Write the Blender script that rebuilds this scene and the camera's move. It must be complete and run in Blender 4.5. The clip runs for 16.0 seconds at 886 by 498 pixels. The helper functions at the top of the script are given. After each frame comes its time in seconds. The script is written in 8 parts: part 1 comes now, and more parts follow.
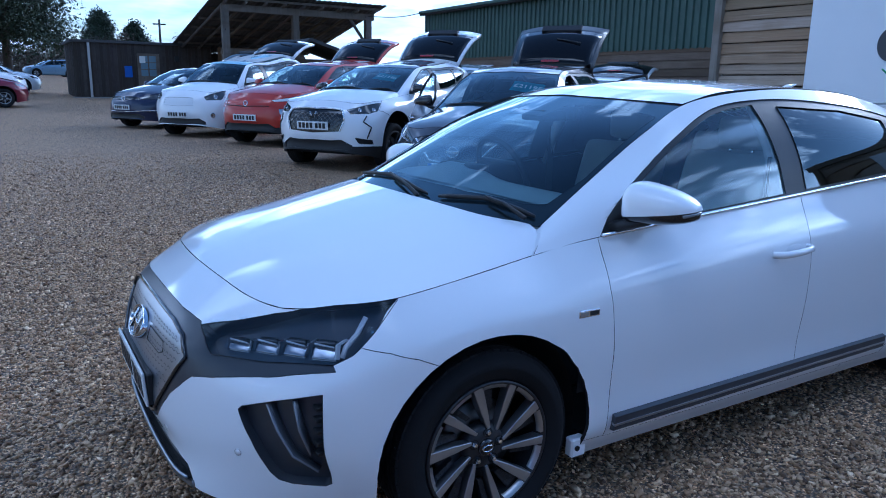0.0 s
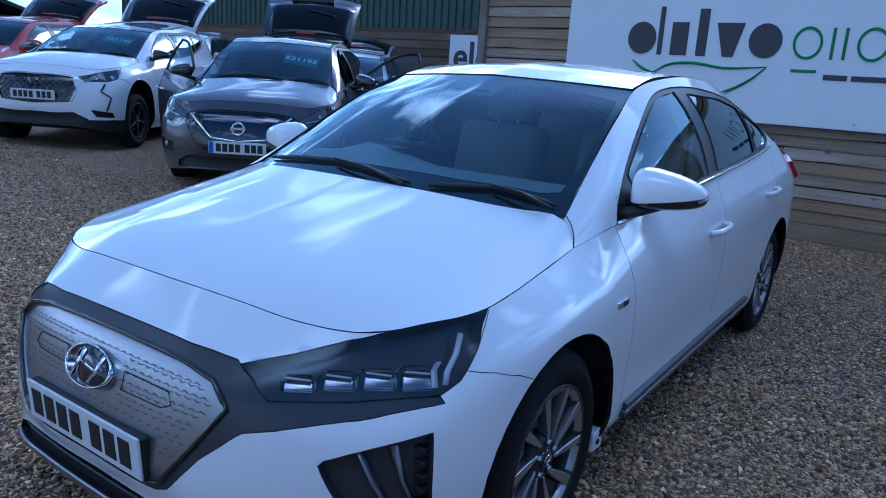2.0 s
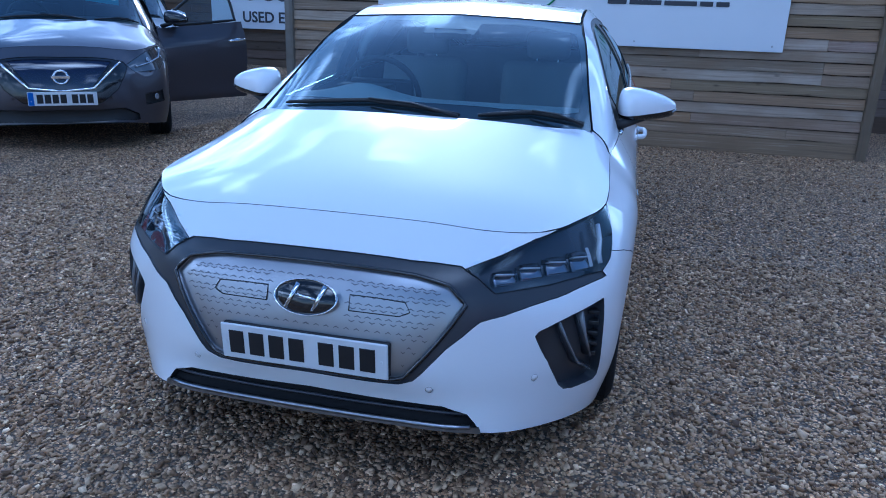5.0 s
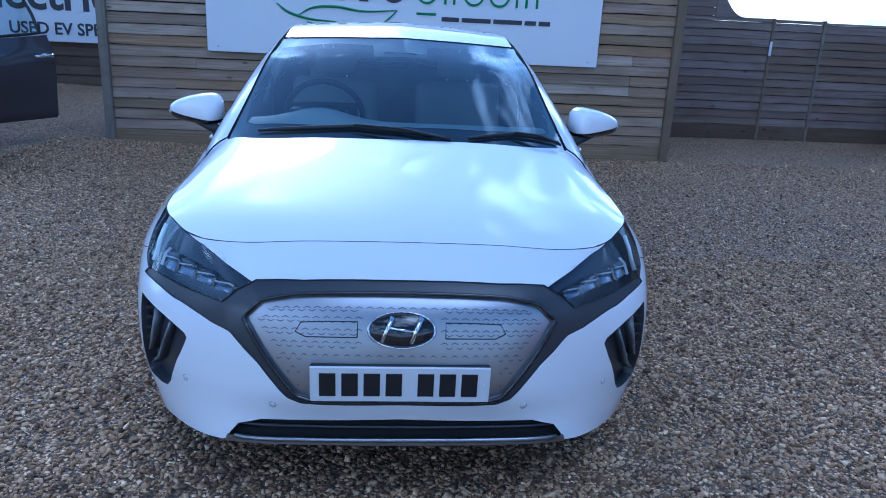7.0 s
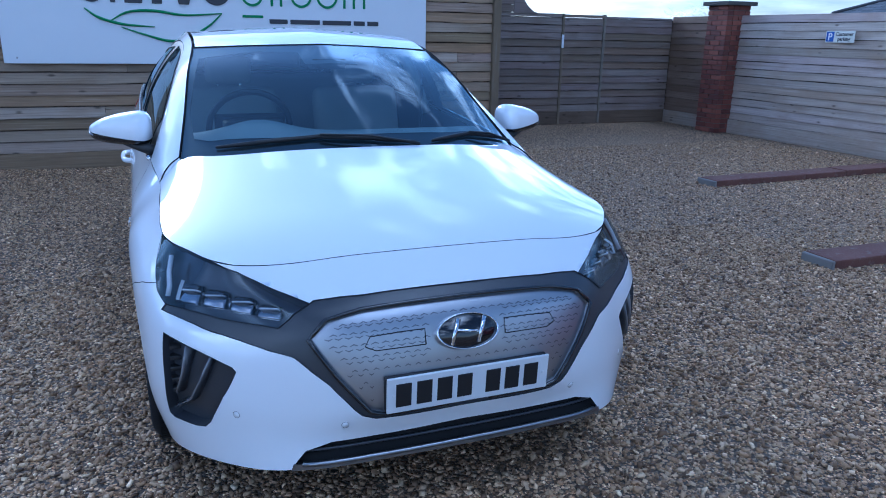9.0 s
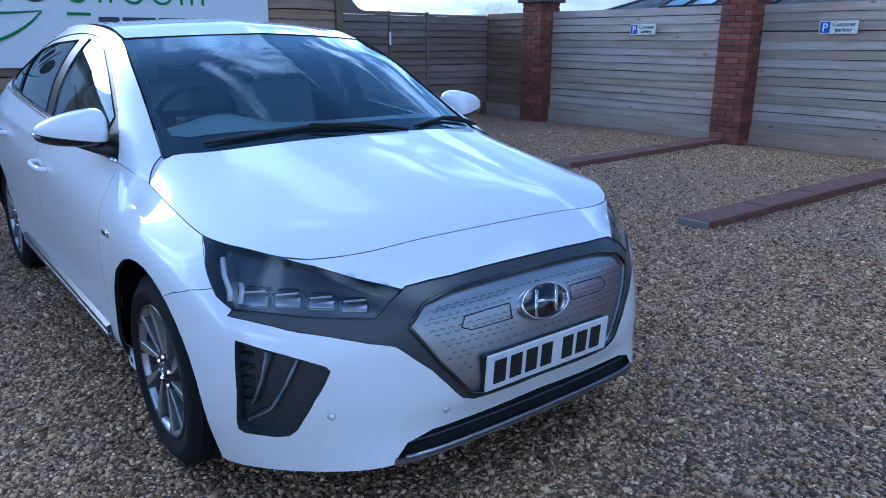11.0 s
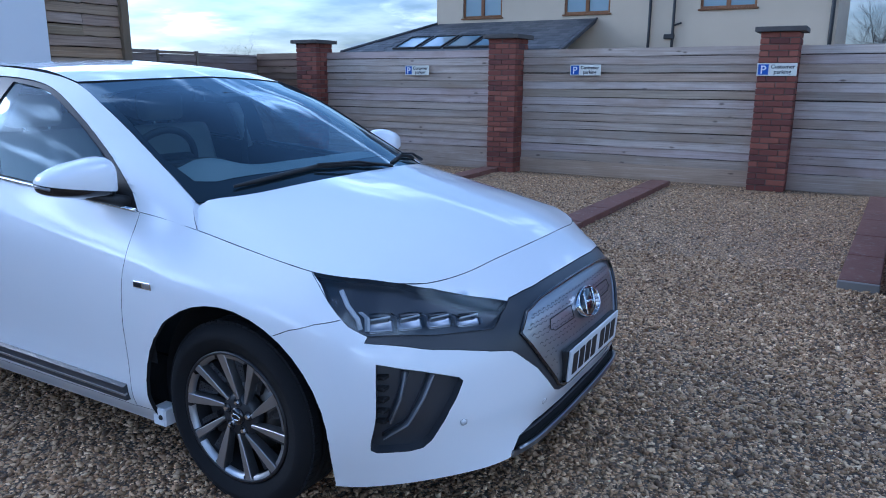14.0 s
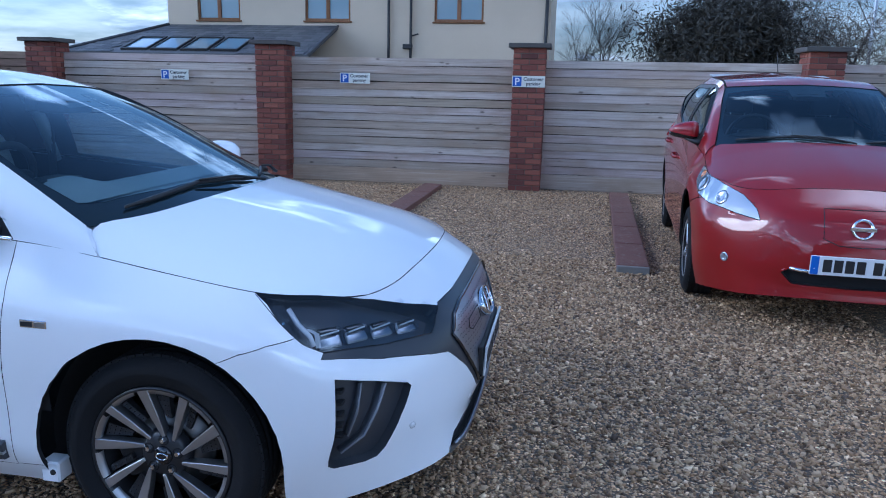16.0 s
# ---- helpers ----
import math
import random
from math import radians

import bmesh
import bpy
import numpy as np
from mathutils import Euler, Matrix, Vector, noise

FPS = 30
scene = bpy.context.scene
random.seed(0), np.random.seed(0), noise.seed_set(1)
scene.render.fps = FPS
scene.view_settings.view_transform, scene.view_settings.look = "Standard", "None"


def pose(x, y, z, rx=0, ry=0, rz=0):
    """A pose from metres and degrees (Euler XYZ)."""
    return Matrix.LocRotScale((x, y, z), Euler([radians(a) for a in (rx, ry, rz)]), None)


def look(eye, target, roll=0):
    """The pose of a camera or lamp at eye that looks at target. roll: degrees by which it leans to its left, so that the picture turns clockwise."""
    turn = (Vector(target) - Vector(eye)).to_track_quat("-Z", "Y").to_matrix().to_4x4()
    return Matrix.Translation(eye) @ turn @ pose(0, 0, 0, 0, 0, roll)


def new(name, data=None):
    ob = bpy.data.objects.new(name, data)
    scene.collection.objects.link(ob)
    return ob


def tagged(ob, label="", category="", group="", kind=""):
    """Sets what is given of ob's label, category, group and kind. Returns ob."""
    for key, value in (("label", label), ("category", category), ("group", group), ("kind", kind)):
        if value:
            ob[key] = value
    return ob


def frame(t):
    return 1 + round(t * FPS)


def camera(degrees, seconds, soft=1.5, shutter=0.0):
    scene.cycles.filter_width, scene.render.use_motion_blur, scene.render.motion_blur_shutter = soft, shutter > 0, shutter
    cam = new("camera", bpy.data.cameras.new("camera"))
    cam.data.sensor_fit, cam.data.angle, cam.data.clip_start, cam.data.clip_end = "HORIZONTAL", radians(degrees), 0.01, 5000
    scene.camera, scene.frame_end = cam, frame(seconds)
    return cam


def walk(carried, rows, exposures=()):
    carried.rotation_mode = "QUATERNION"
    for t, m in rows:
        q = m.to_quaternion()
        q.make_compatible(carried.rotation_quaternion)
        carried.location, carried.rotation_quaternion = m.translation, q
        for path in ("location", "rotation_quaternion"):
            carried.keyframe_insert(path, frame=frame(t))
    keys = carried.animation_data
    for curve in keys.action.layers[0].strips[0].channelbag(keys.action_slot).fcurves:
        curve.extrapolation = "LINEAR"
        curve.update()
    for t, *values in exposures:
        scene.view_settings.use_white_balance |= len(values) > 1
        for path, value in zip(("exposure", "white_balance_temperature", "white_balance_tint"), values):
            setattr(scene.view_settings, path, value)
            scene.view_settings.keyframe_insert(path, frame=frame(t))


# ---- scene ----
cam = camera(62.6, 16.0, soft=1.0)
PATH = [
    (0, (-0.051, 0.0, 1.397), (0.961, 1.669, 0.961), 1.0),
    (0.5, (-0.218, 0.236, 1.388), (0.994, 1.774, 0.982), 2.2),
    (1, (-0.375, 0.491, 1.382), (1.072, 1.816, 0.996), 2.8),
    (1.5, (-0.435, 0.742, 1.376), (1.006, 2.053, 0.923), 2.5),
    (2, (-0.606, 0.89, 1.364), (0.996, 1.991, 0.894), 3.6),
    (2.5, (-0.849, 1.061, 1.378), (0.88, 1.952, 0.913), 4.0),
    (3, (-0.986, 1.23, 1.373), (0.742, 2.099, 0.862), 0.6),
    (3.5, (-1.182, 1.327, 1.382), (0.642, 1.971, 0.875), 2.8),
    (4, (-1.37, 1.422, 1.404), (0.497, 1.956, 0.924), 2.8),
    (4.5, (-1.428, 1.576, 1.375), (0.427, 2.136, 0.881), 2.7),
    (4.7, (-1.447, 1.635, 1.386), (0.395, 2.173, 0.825), 1.9),
    (6.8, (-1.593, 2.519, 1.375), (0.329, 2.41, 0.832), 3.8),
    (7, (-1.601, 2.601, 1.415), (0.308, 2.441, 0.84), 2.7),
    (7.5, (-1.579, 2.784, 1.398), (0.326, 2.515, 0.851), 2.0),
    (8, (-1.483, 2.932, 1.404), (0.401, 2.614, 0.814), 0.3),
    (8.5, (-1.487, 3.135, 1.406), (0.354, 2.631, 0.809), 0.4),
    (9, (-1.487, 3.348, 1.418), (0.292, 2.628, 0.856), 1.1),
    (9.2, (-1.446, 3.408, 1.401), (0.324, 2.643, 0.87), 1.6),
    (11.3, (-1.037, 4.104, 1.341), (0.443, 2.882, 0.779), -0.6),
    (11.5, (-0.982, 4.147, 1.353), (0.491, 2.917, 0.788), -1.5),
    (12, (-0.898, 4.388, 1.362), (0.407, 2.953, 0.873), -1.0),
    (12.5, (-0.802, 4.542, 1.361), (0.381, 2.994, 0.91), -0.3),
    (13, (-0.666, 4.611, 1.363), (0.56, 3.091, 0.927), -1.8),
    (13.5, (-0.593, 4.771, 1.363), (0.512, 3.164, 0.921), -0.8),
    (14, (-0.499, 4.933, 1.363), (0.478, 3.247, 0.909), 0.3),
    (14.5, (-0.368, 4.977, 1.349), (0.553, 3.256, 0.911), 0.9),
    (15, (-0.228, 5.032, 1.377), (0.619, 3.282, 0.91), 0.2),
    (15.5, (-0.099, 5.176, 1.39), (0.455, 3.309, 0.932), 1.0),
    (16, (0.023, 5.211, 1.387), (0.34, 3.284, 0.956), 1.3),
]
walk(cam, [(t, look(eye, target, roll)) for t, eye, target, roll in PATH],
     [(0.0, 2.04, 4700, 10), (1.5, 1.76, 4550, 10), (2.5, 1.78, 4520, 10), (3.5, 1.92, 4530, 10), (7.0, 2.14, 4480, 10), (9.2, 2.14, 4580, 10), (12.0, 2.04, 4720, 10), (16.0, 2.18, 4950, 10)])

# ---- sky, sun ----
CLOUD_SHIFT = (1.3, 6.2)
SUN_EL, SUN_AZ = 24.0, 12.0   # degrees above the horizon; degrees from +x towards +y
world = bpy.data.worlds.new("sky")
scene.world = world
world.use_nodes = True
wt = world.node_tree
wt.nodes.clear()


def wmath(op, a, b=None):
    n = wt.nodes.new("ShaderNodeMath")
    n.operation = op
    for i, v in enumerate((a, b)):
        if v is None:
            continue
        if isinstance(v, (int, float)):
            n.inputs[i].default_value = v
        else:
            wt.links.new(v, n.inputs[i])
    return n.outputs[0]


sky = wt.nodes.new("ShaderNodeTexSky")
sky.sky_type = "NISHITA"
sky.sun_disc = False
sky.sun_elevation = radians(SUN_EL)
sky.sun_rotation = radians(90 - SUN_AZ)
sky.air_density, sky.dust_density, sky.ozone_density = 1.0, 0.4, 1.8
coord = wt.nodes.new("ShaderNodeTexCoord")
sep = wt.nodes.new("ShaderNodeSeparateXYZ")
wt.links.new(coord.outputs["Generated"], sep.inputs[0])
flat = wmath("ADD", wmath("MAXIMUM", sep.outputs[2], 0.0), 0.14)
comb = wt.nodes.new("ShaderNodeCombineXYZ")
wt.links.new(wmath("ADD", wmath("DIVIDE", sep.outputs[0], flat), CLOUD_SHIFT[0]), comb.inputs[0])
wt.links.new(wmath("ADD", wmath("DIVIDE", sep.outputs[1], flat), CLOUD_SHIFT[1]), comb.inputs[1])
cloud = wt.nodes.new("ShaderNodeTexNoise")
cloud.inputs["Scale"].default_value, cloud.inputs["Detail"].default_value, cloud.inputs["Roughness"].default_value = 0.95, 9.0, 0.56
cloud.inputs["Distortion"].default_value = 0.3
wt.links.new(comb.outputs[0], cloud.inputs["Vector"])
ramp = wt.nodes.new("ShaderNodeValToRGB")
ramp.color_ramp.elements[0].position, ramp.color_ramp.elements[1].position = 0.525, 0.655
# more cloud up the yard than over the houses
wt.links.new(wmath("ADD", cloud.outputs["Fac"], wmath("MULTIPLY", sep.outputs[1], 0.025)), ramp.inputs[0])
height = wmath("MAXIMUM", sep.outputs[2], 0.0)
haze = wmath("MULTIPLY", wmath("SUBTRACT", 1.0, wmath("MINIMUM", wmath("MULTIPLY", height, 3.6), 1.0)), 0.35)
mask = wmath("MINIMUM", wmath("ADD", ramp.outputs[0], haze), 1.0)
# clouds are brightest round the sun and high up, duller low down
sunward = wmath("ADD", wmath("MULTIPLY", sep.outputs[0], 0.30), 0.70)
low = wmath("MULTIPLY", sunward, wmath("ADD", wmath("MULTIPLY", wmath("MINIMUM", wmath("MULTIPLY", height, 2.6), 1.0), 0.78), 0.22))
tone = wt.nodes.new("ShaderNodeTexNoise")
tone.inputs["Scale"].default_value, tone.inputs["Detail"].default_value = 2.3, 7.0
wt.links.new(comb.outputs[0], tone.inputs["Vector"])
white = wt.nodes.new("ShaderNodeValToRGB")
white.color_ramp.elements[0].position, white.color_ramp.elements[1].position = 0.36, 0.66
white.color_ramp.elements[0].color, white.color_ramp.elements[1].color = (5.0, 6.2, 8.4, 1), (19.0, 20.0, 21.6, 1)
wt.links.new(tone.outputs["Fac"], white.inputs[0])
mix = wt.nodes.new("ShaderNodeMix")
mix.data_type = "RGBA"
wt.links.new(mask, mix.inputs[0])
clear = wt.nodes.new("ShaderNodeVectorMath")
clear.operation = "SCALE"
wt.links.new(sky.outputs[0], clear.inputs[0])
wt.links.new(wmath("MULTIPLY", sunward, 0.38), clear.inputs["Scale"])
wt.links.new(clear.outputs[0], mix.inputs[6])
dim = wt.nodes.new("ShaderNodeVectorMath")
dim.operation = "SCALE"
wt.links.new(white.outputs[0], dim.inputs[0])
wt.links.new(low, dim.inputs["Scale"])
wt.links.new(dim.outputs[0], mix.inputs[7])
back = wt.nodes.new("ShaderNodeBackground")
back.inputs[1].default_value = 0.15
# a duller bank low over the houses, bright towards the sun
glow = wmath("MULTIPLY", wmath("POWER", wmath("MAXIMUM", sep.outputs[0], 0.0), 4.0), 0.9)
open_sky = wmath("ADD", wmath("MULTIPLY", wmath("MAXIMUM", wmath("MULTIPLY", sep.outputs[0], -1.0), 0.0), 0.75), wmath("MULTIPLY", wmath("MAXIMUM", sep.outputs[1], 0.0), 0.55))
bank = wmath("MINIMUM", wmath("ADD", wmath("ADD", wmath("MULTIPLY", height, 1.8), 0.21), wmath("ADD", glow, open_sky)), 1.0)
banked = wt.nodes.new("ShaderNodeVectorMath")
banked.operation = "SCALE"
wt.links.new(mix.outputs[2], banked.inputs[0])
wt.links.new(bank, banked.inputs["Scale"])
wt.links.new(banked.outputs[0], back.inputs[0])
out = wt.nodes.new("ShaderNodeOutputWorld")
wt.links.new(back.outputs[0], out.inputs[0])

sun_data = bpy.data.lights.new("sun", "SUN")
sun_data.energy, sun_data.angle, sun_data.color = 0.22, radians(18), (1.0, 0.95, 0.88)
sun = new("sun", sun_data)
d = Vector((math.cos(radians(SUN_AZ)) * math.cos(radians(SUN_EL)), math.sin(radians(SUN_AZ)) * math.cos(radians(SUN_EL)), math.sin(radians(SUN_EL))))
sun.matrix_world = look(d * 60, (0, 0, 0))


# ---- materials ----
class Mat:
    """A small builder of node materials."""

    def __init__(self, name, color=(0.5, 0.5, 0.5), rough=0.6, metal=0.0, spec=0.5, coat=0.0, coat_rough=0.03):
        self.m = bpy.data.materials.new(name)
        self.m.use_nodes = True
        self.t = self.m.node_tree
        self.b = self.t.nodes["Principled BSDF"]
        self.b.inputs["Base Color"].default_value = (*color, 1)
        self.b.inputs["Roughness"].default_value = rough
        self.b.inputs["Metallic"].default_value = metal
        self.b.inputs["Specular IOR Level"].default_value = spec
        self.b.inputs["Coat Weight"].default_value = coat
        self.b.inputs["Coat Roughness"].default_value = coat_rough
        self.co = None

    def node(self, kind, **kw):
        n = self.t.nodes.new(kind)
        for k, v in kw.items():
            n.inputs[k.replace("_", " ")].default_value = v
        return n

    def link(self, a, b):
        self.t.links.new(a, b)

    def coords(self, scale=(1, 1, 1), kind="Object", shift=None):
        c = self.t.nodes.new("ShaderNodeTexCoord")
        mp = self.t.nodes.new("ShaderNodeMapping")
        mp.inputs["Scale"].default_value = scale
        self.link(c.outputs[kind], mp.inputs["Vector"])
        if shift is not None:
            self.link(shift, mp.inputs["Location"])
        return mp.outputs[0]

    def noise(self, vec, scale, detail=4.0, rough=0.55, dist=0.0):
        n = self.node("ShaderNodeTexNoise", Scale=scale, Detail=detail, Roughness=rough, Distortion=dist)
        self.link(vec, n.inputs["Vector"])
        return n.outputs["Fac"]

    def ramp(self, fac, stops):
        r = self.t.nodes.new("ShaderNodeValToRGB")
        e = r.color_ramp.elements
        while len(e) < len(stops):
            e.new(0.5)
        for el, (p, c) in zip(e, stops):
            el.position = p
            el.color = (*c, 1) if len(c) == 3 else c
        self.link(fac, r.inputs[0])
        return r.outputs[0]

    def mix(self, fac, a, b, kind="MIX"):
        n = self.t.nodes.new("ShaderNodeMix")
        n.data_type, n.blend_type = "RGBA", kind
        for s, v in ((0, fac), (6, a), (7, b)):
            if isinstance(v, (int, float)):
                n.inputs[s].default_value = v
            elif isinstance(v, tuple):
                n.inputs[s].default_value = (*v, 1)
            else:
                self.link(v, n.inputs[s])
        return n.outputs[2]

    def math(self, op, a, b=0.0):
        n = self.t.nodes.new("ShaderNodeMath")
        n.operation = op
        for s, v in enumerate((a, b)):
            if isinstance(v, (int, float)):
                n.inputs[s].default_value = v
            else:
                self.link(v, n.inputs[s])
        return n.outputs[0]

    def color(self, c):
        self.link(c, self.b.inputs["Base Color"])
        return self

    def rough(self, c):
        self.link(c, self.b.inputs["Roughness"])
        return self

    def bump(self, height, strength=0.3, distance=0.01):
        n = self.node("ShaderNodeBump", Strength=strength, Distance=distance)
        self.link(height, n.inputs["Height"])
        self.link(n.outputs[0], self.b.inputs["Normal"])
        return self

    def rand(self):
        n = self.t.nodes.new("ShaderNodeObjectInfo")
        return n.outputs["Random"]

    def island(self):
        n = self.t.nodes.new("ShaderNodeNewGeometry")
        return n.outputs["Random Per Island"]


def paint(name, color, flake=0.0):
    m = Mat(name, color, 0.40, 0.0 if not flake else flake, 0.25, 1.0, 0.02)
    v = m.coords()
    dust = m.noise(v, 3.0, 6.0)
    m.color(m.mix(m.math("MULTIPLY", dust, 0.10), color, tuple(c * 0.86 + 0.02 for c in color)))
    m.link(m.math("ADD", m.math("MULTIPLY", m.noise(v, 9.0, 5.0), 0.05), 0.005), m.b.inputs["Coat Roughness"])
    m.b.inputs["Coat IOR"].default_value = 1.6 if min(color) > 0.6 else 1.45
    m.bump(m.noise(v, 260.0, 2.0), 0.012, 0.002)
    return m.m


def plastic(name, color, rough=0.5, grain=0.15, scale=400.0):
    m = Mat(name, color, rough)
    v = m.coords()
    n = m.noise(v, scale, 2.0)
    w = m.noise(v, 6.0, 5.0)
    m.color(m.mix(w, tuple(c * 0.8 for c in color), tuple(c * 1.2 + 0.003 for c in color)))
    m.bump(n, grain, 0.002)
    return m.m


def metal(name, color, rough=0.25):
    m = Mat(name, color, rough, 1.0)
    v = m.coords()
    m.rough(m.math("ADD", m.math("MULTIPLY", m.noise(v, 25.0, 5.0), 0.2), rough - 0.08))
    return m.m


def glass(name, tint, gloss=0.02, ior=1.5):
    m = bpy.data.materials.new(name)
    m.use_nodes = True
    t = m.node_tree
    t.nodes.clear()
    o = t.nodes.new("ShaderNodeOutputMaterial")
    mx = t.nodes.new("ShaderNodeMixShader")
    lw = t.nodes.new("ShaderNodeLayerWeight")
    lw.inputs[0].default_value = 0.5
    p5 = t.nodes.new("ShaderNodeMath")
    p5.operation = "POWER"
    p5.inputs[1].default_value = 4.0
    t.links.new(lw.outputs["Facing"], p5.inputs[0])
    fr = t.nodes.new("ShaderNodeMath")
    fr.operation = "MULTIPLY_ADD"
    f0 = 1.15 * ((ior - 1) / (ior + 1)) ** 2
    fr.inputs[1].default_value, fr.inputs[2].default_value = 1 - f0, f0
    t.links.new(p5.outputs[0], fr.inputs[0])
    tr = t.nodes.new("ShaderNodeBsdfTransparent")
    tr.inputs[0].default_value = (*tint, 1)
    gl = t.nodes.new("ShaderNodeBsdfGlossy")
    gl.inputs["Roughness"].default_value = gloss
    gl.inputs["Color"].default_value = (0.80, 0.93, 1.0, 1)
    t.links.new(fr.outputs[0], mx.inputs[0])
    t.links.new(tr.outputs[0], mx.inputs[1])
    t.links.new(gl.outputs[0], mx.inputs[2])
    t.links.new(mx.outputs[0], o.inputs[0])
    return m


def wood(name, dark, mid, light, along=0, even=0.0):
    """Weathered softwood: grain along one axis, knots, grey bleaching; every board differs."""
    m = Mat(name, mid, 0.85)
    rnd = m.rand()
    off = m.t.nodes.new("ShaderNodeCombineXYZ")
    for i in range(3):
        m.link(m.math("MULTIPLY", rnd, 37.0 + 11 * i), off.inputs[i])
    sc = [14.0, 14.0, 60.0]
    sc[along] = 1.2
    v = m.coords(tuple(sc), "Object", off.outputs[0])
    grain = m.noise(v, 1.0, 8.0, 0.62, 0.6)
    big = m.noise(m.coords((0.9, 0.9, 2.2), "Object", off.outputs[0]), 1.6, 5.0)
    kn = m.node("ShaderNodeTexVoronoi", Scale=4.0)
    ks = [1.0, 1.0, 2.0]
    ks[along] = 0.8
    m.link(m.coords(tuple(ks), "Object", off.outputs[0]), kn.inputs["Vector"])
    kc = m.t.nodes.new("ShaderNodeSeparateColor")
    m.link(kn.outputs["Color"], kc.inputs[0])
    few = m.ramp(kc.outputs[0], [(0.50, (0, 0, 0)), (0.54, (1, 1, 1))])
    spot = m.ramp(m.math("ADD", kn.outputs["Distance"], m.math("MULTIPLY", m.math("SUBTRACT", grain, 0.5), 0.22)), [(0.06, (0.75, 0.75, 0.75)), (0.15, (0, 0, 0))])
    knot = m.math("SUBTRACT", 1.0, m.math("MULTIPLY", few, spot))
    warm = (mid[0] * 0.92, mid[1] * 0.76, mid[2] * 0.56)
    pale = tuple(0.5 * (a + b) for a, b in zip(mid, light))
    r2 = m.math("FRACT", m.math("MULTIPLY", rnd, 7.31))
    lilac = (mid[0] * 1.04, mid[1] * 0.97, mid[2] * 1.10)
    moss = (mid[0] * 0.76, mid[1] * 0.71, mid[2] * 0.52)
    c = m.ramp(r2, [(0.0, warm), (0.2, mid), (0.4, pale), (0.6, lilac), (0.74, moss), (0.86, tuple(0.70 * a for a in mid)), (1.0, tuple(0.6 * a + 0.4 * b for a, b in zip(pale, warm)))])
    c = m.mix(even, c, mid)
    c = m.mix(m.ramp(grain, [(0.30, (0.55, 0.55, 0.55)), (0.50, (0, 0, 0))]), c, dark)
    c = m.mix(m.ramp(grain, [(0.55, (0, 0, 0)), (0.80, (0.6, 0.6, 0.6))]), c, light)
    c = m.mix(m.ramp(big, [(0.45, (0, 0, 0)), (0.70, (0.65, 0.65, 0.65))]), c, tuple(0.5 * (a + b) for a, b in zip(dark, warm)))
    c = m.mix(knot, (dark[0] * 0.55, dark[1] * 0.5, dark[2] * 0.45), c)
    m.color(c)
    m.bump(grain, 0.45, 0.006)
    return m.m


M = {}
M["white_paint"] = paint("white_paint", (0.83, 0.84, 0.86))
M["grey_paint"] = paint("grey_paint", (0.068, 0.063, 0.073), 0.45)
M["red_paint"] = paint("red_paint", (0.22, 0.002, 0.004))
M["orange_paint"] = paint("orange_paint", (0.40, 0.032, 0.018), 0.1)
M["navy_paint"] = paint("navy_paint", (0.012, 0.016, 0.05), 0.2)
M["silver_paint"] = paint("silver_paint", (0.40, 0.41, 0.43), 0.5)
M["blue_paint"] = paint("blue_paint", (0.16, 0.25, 0.36), 0.3)
M["sky_paint"] = paint("sky_paint", (0.30, 0.52, 0.62), 0.1)
M["crimson_paint"] = paint("crimson_paint", (0.15, 0.008, 0.022), 0.15)
M["satin_black"] = plastic("satin_black", (0.010, 0.010, 0.011), 0.38, 0.02)
M["black_gloss"] = Mat("black_gloss", (0.010, 0.010, 0.012), 0.12, 0, 0.5, 0.6).m
M["hatch_glass"] = Mat("dark_hatch_glass", (0.005, 0.005, 0.006), 0.10, 0, 0.3).m
M["black"] = plastic("black_plastic", (0.014, 0.014, 0.015), 0.55)
# for black parts, and for the painted shade in panel gaps
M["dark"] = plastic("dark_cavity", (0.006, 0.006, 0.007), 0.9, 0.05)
M["trim"] = plastic("dark_grey_trim", (0.042, 0.045, 0.053), 0.30, 0.05)
M["tyre"] = plastic("tyre_rubber", (0.009, 0.009, 0.010), 0.85, 0.4, 160.0)
M["tyre"].node_tree.nodes["Principled BSDF"].inputs["Specular IOR Level"].default_value = 0.25
M["alloy"] = metal("machined_alloy", (0.46, 0.465, 0.48), 0.40)
M["alloy_dark"] = plastic("dark_alloy", (0.016, 0.016, 0.018), 0.4, 0.03)
M["alloy_satin"] = metal("satin_grey_lip", (0.30, 0.31, 0.33), 0.30)
M["chrome"] = metal("chrome", (0.80, 0.81, 0.83), 0.10)
M["disc"] = metal("brake_steel", (0.17, 0.165, 0.16), 0.45)
M["windscreen"] = glass("windscreen_glass", (0.50, 0.62, 0.65), 0.008, 1.62)
M["side_glass"] = glass("side_glass", (0.70, 0.80, 0.82), 0.012, 1.66)
M["privacy_glass"] = glass("privacy_glass", (0.07, 0.075, 0.08), 0.02, 1.6)
M["lamp_glass"] = glass("lamp_lens", (0.82, 0.84, 0.87), 0.015)
M["seat"] = plastic("pale_grey_seat_cloth", (0.34, 0.34, 0.33), 0.8, 0.3, 300.0)
M["seat_dark"] = plastic("dark_seat_cloth", (0.03, 0.03, 0.032), 0.85, 0.3, 300.0)
M["dash_light"] = plastic("pale_dashboard", (0.40, 0.41, 0.41), 0.6, 0.2)
M["plate_white"] = Mat("plate_white", (0.70, 0.71, 0.72), 0.35).m
M["plate_blue"] = Mat("plate_blue", (0.02, 0.12, 0.50), 0.35).m
